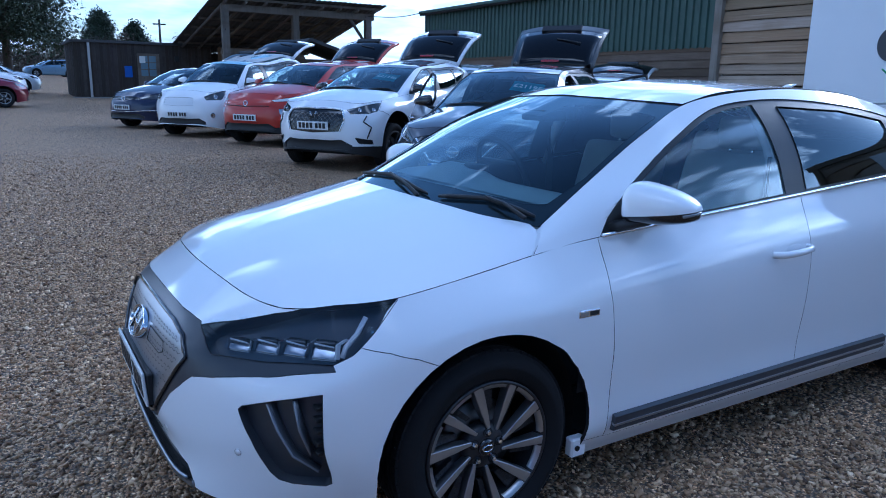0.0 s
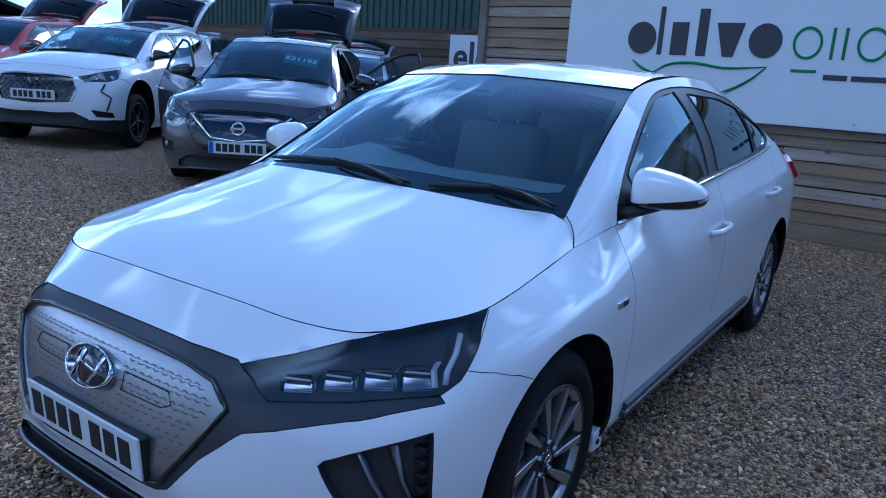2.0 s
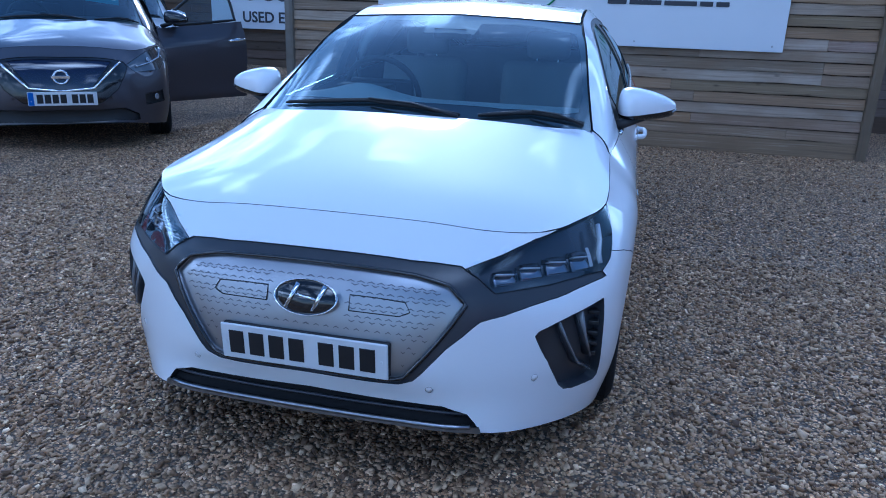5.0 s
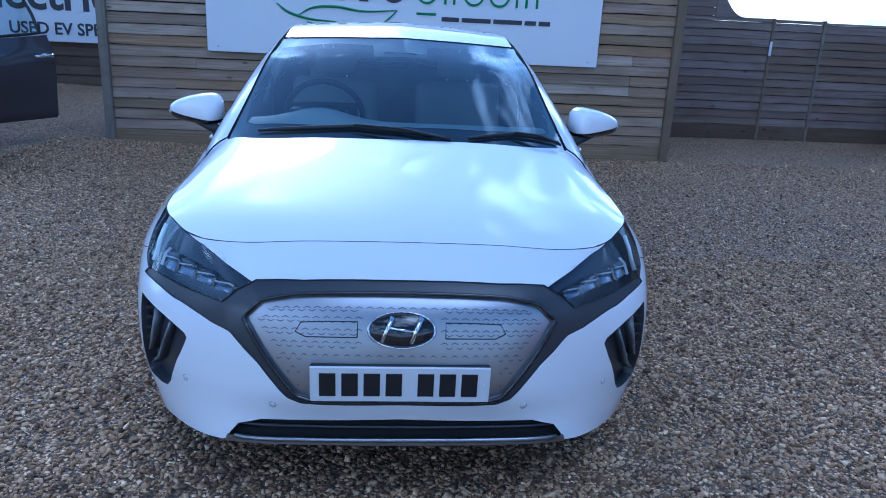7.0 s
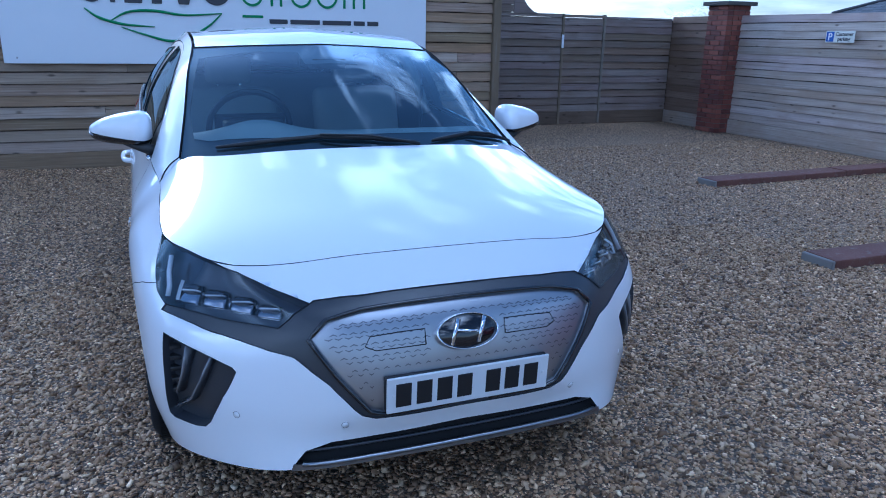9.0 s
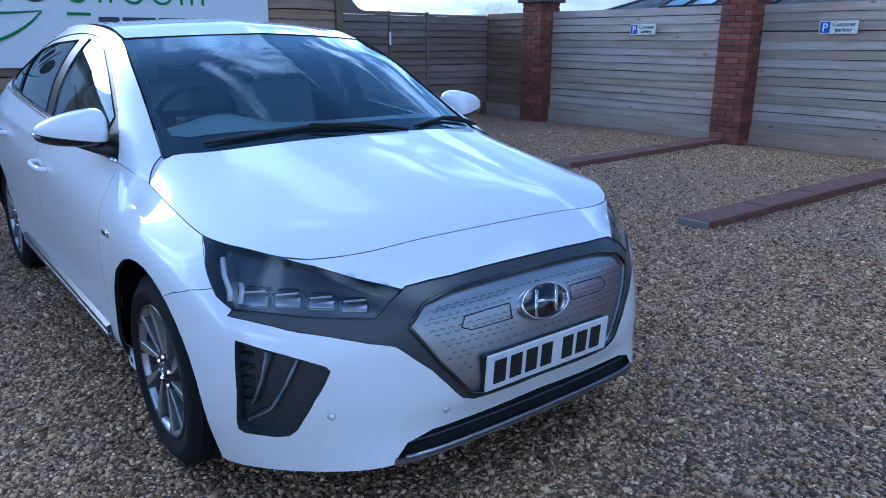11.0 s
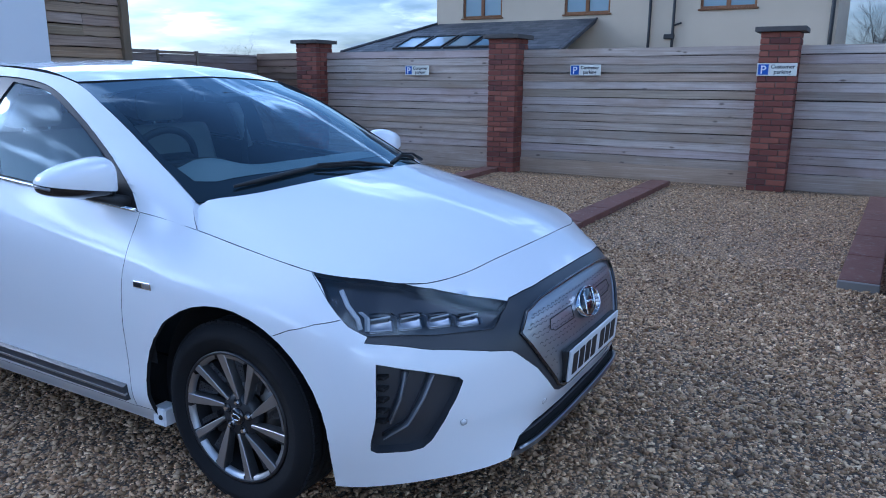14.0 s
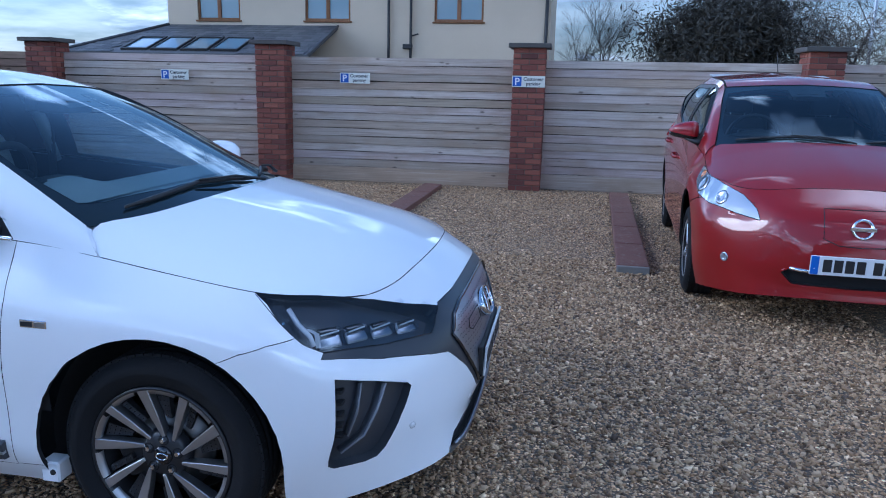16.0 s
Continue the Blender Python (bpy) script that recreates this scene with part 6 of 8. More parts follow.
part("curved_top", prism(swoop, 9.40, 9.43, lambda a, b, d: (d, a, b)), M["back_wood"], back, "curved top board of the fence")

# parking fence: panels between brick pillars
PILLARS = (11.75, 8.01, 4.30, 0.58, -3.20, -6.95)
fence = structure("wall_south", box((-7.0, -5.42, 0.0), (9.5, -5.355, 1.74)), M["hut_base"], "bleached horizontal board fence between brick pillars", "fence")
xs_ = sorted(PILLARS[1:])
spans = [(a + 0.22, b - 0.22) for a, b in zip(xs_, xs_[1:])] + [(8.23, 9.43)]
M["concrete"] = plastic("rough_concrete", (0.22, 0.205, 0.185), 0.9, 0.5, 60.0)
for k, (a, b) in enumerate(spans):
    part("gravel_board", box((a, -5.335, 0.0), (b, -5.29, 0.215), None, 0.006, 1), M["fence_wood"], fence)
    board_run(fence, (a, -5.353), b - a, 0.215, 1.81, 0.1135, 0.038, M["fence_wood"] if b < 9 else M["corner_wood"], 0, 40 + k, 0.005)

def brick_mat():
    m = Mat("red_brick", (0.25, 0.07, 0.045), 0.85)
    r = m.rand()
    v = m.coords()
    c = m.ramp(r, [(0.0, (0.10, 0.034, 0.028)), (0.3, (0.17, 0.048, 0.034)), (0.7, (0.23, 0.070, 0.044)), (1.0, (0.30, 0.105, 0.066))])
    c = m.mix(m.math("MULTIPLY", m.noise(v, 40.0, 6.0), 0.5), c, (0.12, 0.045, 0.035))
    m.color(c)
    m.bump(m.noise(v, 120.0, 4.0), 0.4, 0.004)
    return m.m


M["brick"] = brick_mat()
M["mortar"] = plastic("mortar", (0.13, 0.105, 0.085), 0.95, 0.5, 90.0)
M["cap_stone"] = plastic("pillar_cap", (0.075, 0.068, 0.062), 0.85, 0.5, 60.0)


def brick_mesh(l, w, h):
    return mesh_of("brick", box((0, 0, 0), (l, w, h), None, 0.004, 1), M["brick"])


def pillars():
    half = 0.22
    long_, head = brick_mesh(0.215, 0.1025, 0.064), brick_mesh(0.1025, 0.1025, 0.064)
    for px in PILLARS[1:5]:
        p = empty("brick_pillar", pose(px, -5.26, 0), "square red brick pillar with a dark stone cap", "pillar", "brick pillars of the parking fence")
        part("core", box((-half + 0.012, -half + 0.012, 0.0), (half - 0.012, half - 0.012, 1.95)), M["mortar"], p)
        for c in range(26):
            z = 0.004 + c * 0.075
            flip = c % 2
            # front face and the two flanks
            lay = []
            if flip:
                lay += [(long_, -half, -half, 0), (long_, 0.005, -half, 0)]
                lay += [(head, -half, -half + 0.1125, 0), (long_, -half + 0.1025, -half + 0.225, 90), (head, half - 0.1025, -half + 0.1125, 0), (long_, half, -half + 0.225, 90)]
            else:
                lay += [(head, -half, -half, 0), (long_, -0.1075, -half, 0), (head, half - 0.1025, -half, 0)]
                lay += [(long_, -half + 0.1025, -half + 0.1125, 90), (head, -half, half - 0.1025, 0), (long_, half, -half + 0.1125, 90), (head, half - 0.1025, half - 0.1025, 0)]
            # the fronts face the yard (+y)
            for me, x, y, rz in lay:
                b = new("brick", me)
                b.parent = p
                b.matrix_basis = pose(0, 0, 0, 0, 0, 180) @ pose(x + random.uniform(-0.002, 0.002), y + random.uniform(-0.002, 0.002), z, 0, 0, rz)
        part("pillar_cap", box((-0.285, -0.285, 1.945), (0.285, 0.285, 2.005), None, 0.012, 2), M["cap_stone"], p)


pillars()


def parking_signs():
    for x, y, z in ((6.14 - 0.22, -5.275, 1.50), (3.32 - 0.22, -5.275, 1.50), (0.58, -5.030, 1.50)):
        s = empty("parking_sign", pose(x, y, z, 0, 0, 180), "small cream and blue customer parking sign", "sign", "customer parking signs")
        part("plate", box((-0.225, 0.0, -0.075), (0.225, 0.006, 0.075), pose(0, 0, 0), 0.002, 1), M["sign_cream"], s)
        f = Matrix.Rotation(radians(90), 4, "X")
        part("blue_field", box((-0.213, -0.0015, -0.063), (-0.095, 0.0, 0.063)), M["sign_blue"], s)
        part("letter", moved(text_mesh("P", 0.135, 0.001, "CENTER", 0.002), Matrix.Translation((-0.154, -0.003, -0.047)) @ f), M["sign_white"], s)
        part("lettering", moved(text_mesh("Customer", 0.066, 0.001, "CENTER", 0.0012), Matrix.Translation((0.065, -0.001, 0.012)) @ f), M["ink"], s)
        part("lettering", moved(text_mesh("parking", 0.066, 0.001, "CENTER", 0.0012), Matrix.Translation((0.065, -0.001, -0.050)) @ f), M["ink"], s)


parking_signs()


def kerbs():
    m = Mat("red_kerb", (0.20, 0.07, 0.055), 0.9)
    v = m.coords()
    c = m.mix(m.noise(v, 5.0, 8.0), (0.11, 0.050, 0.036), (0.20, 0.092, 0.066))
    m.color(m.mix(m.ramp(m.noise(v, 22.0, 6.0), [(0.55, (0, 0, 0)), (0.72, (0.6, 0.6, 0.6))]), c, (0.22, 0.18, 0.155)))
    m.bump(m.noise(v, 90.0, 5.0), 0.5, 0.006)
    M["kerb"] = m.m
    for x0, ya, x1, yb in ((4.33, -1.92, 4.45, -5.05), (1.88, -0.72, 1.86, -4.95), (-0.55, -0.52, -0.71, -4.85)):
        k = empty("parking_kerb", look((x0, ya, 0), (x1, yb, 0)) @ pose(0, 0, 0, -90, 0, 0), "long red concrete kerb dividing parking bays", "kerb", "parking bay kerbs")
        L = math.hypot(x1 - x0, yb - ya)
        n = 5
        for i in range(n):
            part("kerb_stone", box((-0.125, i * L / n + 0.003, -0.04), (0.125, (i + 1) * L / n - 0.003, 0.062 + random.uniform(-0.004, 0.004)), None, 0.014, 2), M["kerb"], k)
        part("kerb_end", box((-0.127, -0.03, -0.04), (0.127, 0.001, 0.058), None, 0.006, 1), M["concrete"], k)


kerbs()


# ---- house behind the fence ----
def house():
    m = Mat("cream_render", (0.55, 0.50, 0.42), 0.9)
    v = m.coords()
    c = m.mix(m.noise(v, 0.8, 6.0), (0.46, 0.385, 0.285), (0.54, 0.455, 0.345))
    m.color(c)
    m.bump(m.noise(v, 60.0, 5.0), 0.25, 0.006)
    M["render_wall"] = m.m
    M["window_wood"] = wood("brown_window_frame", (0.10, 0.045, 0.02), (0.20, 0.10, 0.045), (0.28, 0.15, 0.07), 2)
    sl = Mat("slate", (0.07, 0.072, 0.08), 0.6)
    rr = sl.rand()
    sl.color(sl.ramp(rr, [(0, (0.045, 0.047, 0.053)), (1, (0.10, 0.10, 0.105))]))
    sl.bump(sl.noise(sl.coords(), 25.0, 5.0), 0.3, 0.01)
    M["slate"] = sl.m
    # blue base colour adds to the sky's reflection in the glass
    pane = Mat("window_pane", (0.15, 0.22, 0.27), 0.03, 0, 0.8)
    M["pane"] = pane.m
    h = empty("house", pose(0, -21.7, 0), "cream rendered house with brown timber windows and a slate lean-to", "house")
    wins = ((12.36, 14.07), (8.08, 9.81), (3.18, 4.96))
    bm = bmesh.new()
    xs = [0.81, 3.18, 4.96, 8.08, 9.81, 12.36, 14.07, 15.28]
    zs = [0.0, 3.72, 4.85, 5.6]
    for i in range(7):
        for j in range(3):
            if j == 1 and i % 2 == 1:
                continue
            add_box(bm, (xs[i], -0.30, zs[j]), (xs[i + 1], 0.0, zs[j + 1]))
    bmesh.ops.remove_doubles(bm, verts=bm.verts, dist=1e-4)
    part("wall", bm, M["render_wall"], h)
    part("end_wall", box((0.81, -8.0, 0), (1.11, -0.301, 5.6)), M["render_wall"], h)
    part("end_wall", box((14.98, -8.0, 0), (15.28, -0.301, 5.6)), M["render_wall"], h)
    part("roof", prism([(-0.5, 5.55), (-4.0, 8.2), (-8.3, 5.5), (-8.3, 5.65), (-4.0, 8.4), (0.4, 5.42), (0.4, 5.3)], 0.5, 15.6, lambda a, b, d: (d, a, b)), M["slate"], h)
    for x0, x1 in wins:
        w = new("window")
        w.parent = h
        for a, b, c, d_ in ((x0, x1, 3.72, 3.80), (x0, x1, 4.77, 4.85), (x0, x0 + 0.08, 3.8, 4.77), (x1 - 0.08, x1, 3.8, 4.77), ((x0 + x1) / 2 - 0.07, (x0 + x1) / 2 + 0.07, 3.8, 4.77)):
            part("frame", box((a, -0.14, c), (b, -0.05, d_), None, 0.008, 1), M["window_wood"], w)
        part("sill", box((x0 - 0.06, -0.10, 3.655), (x1 + 0.06, 0.06, 3.715), None, 0.008, 1), M["window_wood"], w)
        mid = (x0 + x1) / 2
        for a, b in ((x0 + 0.08, mid - 0.07), (mid + 0.07, x1 - 0.08)):
            part("pane", box((a, -0.11, 3.8), (b, -0.10, 4.77)), M["pane"], w)
            part("curtain", prism([(a, 4.77), (a + 0.32, 4.77), (a + 0.12, 4.2), (a, 3.8)], -0.16, -0.15, lambda p, q, d: (p, d, q)), M["paper"], w)
    # lean-to with slates and roof windows
    top_z, low_z, out = 3.52, 2.35, 3.3
    lean = new("lean_to")
    lean.parent = h
    part("lean_to_wall", box((9.0, 0.002, 0), (16.2, 2.8, 2.36)), M["render_wall"], lean)

    def on_roof(x, t, lift=0.0):
        return (x, 0.02 + out * t, top_z + (low_z - top_z) * t + lift)
    base = bmesh.new()
    L0, L1, R0, R1 = 15.2, 17.6, 8.55, 8.55
    q = [on_roof(R0, 0), on_roof(L0, 0), on_roof(L1, 1), on_roof(R1, 1)]
    a = [base.verts.new(p) for p in q]
    b = [base.verts.new((p[0], p[1], p[2] - 0.12)) for p in q]
    base.faces.new(a)
    base.faces.new(b[::-1])
    for i in range(4):
        base.faces.new((a[i], b[i], b[(i + 1) % 4], a[(i + 1) % 4]))
    bmesh.ops.recalc_face_normals(base, faces=base.faces)
    part("lean_to_roof", base, M["slate"], lean)
    slate = mesh_of("slate_tile", box((0.004, -0.005, 0), (0.326, 0.30, 0.014), None, 0.003, 1), M["slate"])
    slope = math.degrees(math.atan2(top_z - low_z, out))
    rows = 12
    for r in range(rows):
        t = r / rows
        x = R0 + (0.165 if r % 2 else 0.0)
        edge = L0 + (L1 - L0) * t
        while x < edge - 0.3:
            sky_light = 0.50 < t < 0.93 and (10.75 < x < 15.6)
            if not sky_light:
                o = new("slate_tile", slate)
                o.parent = lean
                o.matrix_basis = Matrix.Translation(on_roof(x, t, 0.006)) @ pose(0, 0, 0, -slope + 1.5 + random.uniform(-0.4, 0.4), 0, 0)
            x += 0.33
    for k in range(4):
        x0 = 11.1 + 1.10 * k
        w = new("roof_window")
        w.parent = lean
        fr = bmesh.new()
        for (xa, xb, ta, tb) in ((x0, x0 + 0.98, 0.50, 0.53), (x0, x0 + 0.98, 0.90, 0.93), (x0, x0 + 0.06, 0.53, 0.90), (x0 + 0.92, x0 + 0.98, 0.53, 0.90)):
            p = [on_roof(xa, ta), on_roof(xb, ta), on_roof(xb, tb), on_roof(xa, tb)]
            lo = [fr.verts.new(c) for c in p]
            hi = [fr.verts.new((c[0], c[1] + 0.02, c[2] + 0.07)) for c in p]
            fr.faces.new(hi)
            for i in range(4):
                fr.faces.new((lo[i], lo[(i + 1) % 4], hi[(i + 1) % 4], hi[i]))
        bmesh.ops.recalc_face_normals(fr, faces=fr.faces)
        part("frame", fr, M["black"], w)
        gl = bmesh.new()
        gl.faces.new([gl.verts.new(on_roof(*c, 0.035)) for c in ((x0 + 0.06, 0.53), (x0 + 0.92, 0.53), (x0 + 0.92, 0.90), (x0 + 0.06, 0.90))][::-1])
        bmesh.ops.recalc_face_normals(gl, faces=gl.faces)
        bmesh.ops.solidify(gl, geom=gl.faces, thickness=0.01)
        part("pane", gl, M["pane"], w)
    part("verge", tube([on_roof(L0 + 0.05, 0, 0.03), on_roof(L1 + 0.05, 1, 0.03)], 0.06, 6), M["slate"], lean)
    part("verge", tube([on_roof(R0, 0, 0.01), on_roof(R1, 1, 0.01)], 0.05, 6), M["slate"], lean)
    for x, kink in ((6.62, 0), (5.80, 1)):
        part("drainpipe", tube([(x, 0.08, 5.5), (x, 0.08, 2.9), (x + 0.02, 0.08, 0.2)], 0.05, 8), M["black"], h)
        if kink:
            part("waste_pipe", tube([(x, 0.08, 3.2), (x - 0.28, 0.08, 3.28)], 0.03, 6), M["black"], h)
            part("hopper", box((x - 0.06, 0.0, 2.75), (x + 0.28, 0.18, 2.92), None, 0.02, 1), M["black"], h)
    part("drainpipe", tube([(0.95, 0.08, 5.5), (0.95, 0.08, 0.2)], 0.06, 8), M["black"], h)


house()

pebbles(112000, 33000)


# ---- the other cars ----
def reshape(xs, zs, width, square=0.0):
    """Gives another car's proportions to the body sections."""
    kx, kz = [0, 0.88, 1.07, 1.95, 3.58, 4.46], [0, 0.2, 0.45, 0.8, 1.0, 1.44]

    def f(c):
        x, y, z = c
        t = min(max((x - 2.5) / 1.5, 0.0), 1.0)
        t = t * t * (3 - 2 * t)
        z2 = float(np.interp(z, kz, zs)) if z <= 1.44 else zs[-1] + (z - 1.44)
        z2 += square * t * min(max((z - 0.98) / 0.14, 0.0), 1.0)
        return Vector((float(np.interp(x, kx, xs)) if 0 <= x <= 4.46 else (xs[-1] + x - 4.46 if x > 4.46 else x), y * width / 1.82, z2))
    return f


def at_nose(x, y, heading):
    """A pose for a car whose nose stands at x, y and looks along heading (degrees from +x)."""
    return pose(x, y, ground_z(x, y), 0, 0, heading + 180)


def tailgate(root, warp, paint_mat, angle=34.0, length=1.02, lamp=True):
    """A raised tailgate hinged at the roof's end."""
    h = warp(Vector((3.62, 0, 1.335)))
    wid = warp(Vector((3.6, 0.62, 1.3))).y
    g = new("tailgate")
    g.parent = root
    g.matrix_basis = Matrix.Translation(h) @ Matrix.Rotation(radians(-angle), 4, "Y")

    def sheet(t0, t1, w0, w1, off, thick):
        bm = bmesh.new()
        rows = []
        for i in range(7):
            t = t0 + (t1 - t0) * i / 6
            ww = wid * (1.0 + 0.10 * t)
            rows.append([bm.verts.new((length * t, ww * (w0 + (w1 - w0) * j / 10), off + 0.05 * math.sin(math.pi * min(t, 1)) - 0.09 * (abs(w0 + (w1 - w0) * j / 10)) ** 2.4 - 0.12 * max(0, t - 0.72))) for j in range(11)])
        for a, b in zip(rows, rows[1:]):
            for j in range(10):
                bm.faces.new((a[j], a[j + 1], b[j + 1], b[j]))
        bmesh.ops.recalc_face_normals(bm, faces=bm.faces)
        bmesh.ops.solidify(bm, geom=bm.faces, thickness=thick)
        return smooth(bm)
    part("tailgate_skin", sheet(0, 1.0, -1, 1, 0.0, 0.05), M[paint_mat], g, "raised tailgate panel")
    part("tailgate_window", sheet(0.05, 0.80, -0.93, 0.93, 0.008, 0.006), M["hatch_glass"], g, "dark tailgate window")
    part("tailgate_lining", sheet(0.02, 0.98, -0.95, 0.95, -0.055, 0.01), M["black"], g)
    part("rear_wiper", tube([(length * 0.55, 0.0, 0.07), (length * 0.50, -0.18, 0.068), (length * 0.46, -0.36, 0.055)], 0.010, 6), M["black"], g)
    part("tailgate_plate_recess", box((length * 0.80, -0.30, -0.01), (length * 0.92, 0.30, 0.032), None, 0.01, 1), M["black"], g)
    if lamp:
        part("brake_light", box((length * 0.05, -0.13, 0.045), (length * 0.09, 0.13, 0.06), None, 0.004, 1), M["tail_red"], g, "red high brake light")
    for s in (1, -1):
        part("gas_strut", tube([(0.10, s * wid * 0.92, -0.06), (0.16, s * wid * 0.96, -0.34)], 0.011, 6), M["black"], g)


def other_car(label, paint_mat, m, warp, face, plate_z=0.45, blue=False, wheel_r=0.325, rim=0.215, hatch=None, doors=False, group="cars in the parked row", roof_mat=None, price=False, detail=True, mirror_mat=None, seat="seat_dark", hatch_mat=None, finish="alloy"):
    root = empty("car", m, label, "car", group)
    car_shell(root, paint_mat, face, warp, hatch is not None, doors, roof_mat=roof_mat, gap=0.0022)
    interior(root, warp, seat, "black")
    wipers(root, warp)
    for s in (1, -1):
        if doors:
            turn = Matrix.Translation((1.34, 0.87 * s, 0)) @ Matrix.Rotation(radians((36 if s > 0 else 62) * s), 4, "Z") @ Matrix.Translation((-1.34, -0.87 * s, 0))
            door_mirror(root, lambda c: warp(turn @ c), s, M["black_gloss"], 0.95)
            door_handle(root, lambda c: warp(turn @ c), s, 2.25, 0.80, M["chrome"])
        else:
            door_mirror(root, warp, s, M[mirror_mat or paint_mat], 0.95)
            door_handle(root, warp, s, 2.25, 0.80, M[paint_mat])
        door_handle(root, warp, s, 3.22, 0.865, M[paint_mat])
        for cx, cz in ((0.88, 0), (3.58, 0)):
            c = warp(Vector((cx, 0.775 * s, 0.3)))
            wheel(root, c.x, c.y, wheel_r - 0.006, s, wheel_r, rim, 0.2, "five", 0.4, finish)
        tl = [(4.05, 0.855, 0.92), (4.18, 0.80, 0.955), (4.30, 0.72, 0.965), (4.36, 0.60, 0.955)]
        part("tail_lamp", strip_on(tl, 0.12, 0.006, 0.015, warp, s), M["tail_red"], root, "red tail lamp")
    nose = warp(Vector((-0.012, 0, 0.3)))
    number_plate(root, nose.x, plate_z, 3.0, blue)
    if hatch is not None:
        tailgate(root, warp, hatch_mat or paint_mat, hatch)
    if price:
        q = []
        for y, x in ((-0.12, 1.62), (-0.50, 1.62), (-0.50, 1.40), (-0.12, 1.40)):
            u, v = SCREEN.find((x, abs(y), 1.2), (1, 1, 0))
            p = Vector(SCREEN.at(u, v)) - Vector(SCREEN.normal(u, v)) * 0.012
            q.append(warp(Vector((p.x, -abs(p.y), p.z))))
        bm = bmesh.new()
        bm.faces.new([bm.verts.new(p) for p in q])
        bmesh.ops.solidify(bm, geom=bm.faces, thickness=0.001)
        st = part("price_sticker", bm, M["price_blue"], root, "blue price sticker behind the windscreen")
        o, ex, ey = q[3], (q[2] - q[3]), (q[0] - q[3])
        n = ex.cross(ey).normalized()
        if n.x > 0:
            n = -n
        ex.normalize(), ey.normalize()
        rot = Matrix(((ex.x, ey.x, n.x, 0), (ex.y, ey.y, n.y, 0), (ex.z, ey.z, n.z, 0), (0, 0, 0, 1)))
        t = text_mesh(price, 0.115, 0.0005, bold=0.002)
        part("price", moved(t, Matrix.Translation(o + ex * 0.015 + ey * 0.09 + n * 0.003) @ rot), M["price_white"], st)
    return root


HEAD = [(0.20, 0.53, 0.70), (0.22, 0.56, 0.63), (0.38, 0.80, 0.655), (0.44, 0.825, 0.69), (0.58, 0.80, 0.80), (0.42, 0.72, 0.775), (0.30, 0.62, 0.748)]
SLIM = [(0.16, 0.47, 0.695), (0.19, 0.52, 0.640), (0.34, 0.745, 0.660), (0.44, 0.83, 0.70), (0.56, 0.81, 0.785), (0.40, 0.72, 0.765)]
INTAKE = [(0.03, -0.03, 0.345), (0.03, 0.0, 0.345), (0.06, 0.48, 0.345), (0.14, 0.58, 0.29), (0.14, 0.59, 0.245), (0.03, 0.0, 0.245), (0.03, -0.03, 0.245)]
SKIRT = [(0.03, -0.03, 0.29), (0.03, 0.0, 0.29), (0.14, 0.58, 0.29), (0.345, 0.79, 0.29), (0.60, 0.9, 0.29), (0.60, 0.9, 0.10), (0.345, 0.80, 0.10), (0.14, 0.6, 0.10), (0.03, 0.0, 0.20), (0.03, -0.03, 0.2)]
FOG = [(0.20, 0.645, 0.44), (0.34, 0.80, 0.46), (0.36, 0.82, 0.37), (0.20, 0.645, 0.36)]
M["lamp_dark"] = Mat("smoked_lamp", (0.05, 0.052, 0.058), 0.06, 0, 0.6, 1.0).m
M["lamp_clear"] = Mat("clear_lamp", (0.42, 0.45, 0.50), 0.08, 0.6, 0.6, 1.0).m
M["deep_blue"] = Mat("deep_blue_gloss", (0.006, 0.009, 0.035), 0.08, 0, 0.5, 1.0).m


def lamp_details(root, warp, places, mat="lamp_silver", r=0.032):
    for s in (1, -1):
        for q in places:
            p, n = on_body(*q)
            b = smooth(lathe([(0.0, 0.002), (r * 0.7, 0.006), (r, 0.010), (r * 1.12, 0.004)], 16, "Z"))
            moved(b, Matrix.Translation(p) @ n.to_track_quat("Z", "Y").to_matrix().to_4x4())
            for v in b.verts:
                v.co.y *= s
                v.co = warp(v.co)
            bmesh.ops.recalc_face_normals(b, faces=b.faces)
            part("lamp_bowl", b, M[mat], root, "bright lamp bowl")


def line_on(root, warp, pts, r, mat, name, both=True, lift=0.004, label=""):
    for s in (1, -1) if both else (1,):
        q = []
        for a, b in zip(pts, pts[1:]):
            for k in range(5):
                c = Vector(a).lerp(Vector(b), k / 5)
                q.append(on_body(c.x, abs(c.y), c.z, lift)[0])
        q.append(on_body(*pts[-1], lift)[0])
        part(name, tube([warp(Vector((p.x, p.y * s, p.z))) for p in q], r, 6), M[mat], root, label)


def disc_badge(root, warp, z, r, x=0.03, bar=True):
    p, n = on_body(x, 0, z, 0.006)
    b = smooth(lathe([(r * 0.72, 0.0), (r * 0.8, 0.008), (r * 0.95, 0.008), (r, 0.0)], 28, "Z"))
    w_ = warp(p)
    moved(b, Matrix.Translation(w_) @ Matrix.Rotation(radians(-78), 4, "Y"))
    part("front_badge", b, M["chrome"], root, "chrome ring badge with a plain bar")
    if bar:
        part("badge_bar", box((w_.x - 0.012, -r * 1.12, w_.z - r * 0.2), (w_.x + 0.004, r * 1.12, w_.z + r * 0.2), None, 0.003, 1), M["chrome"], root)


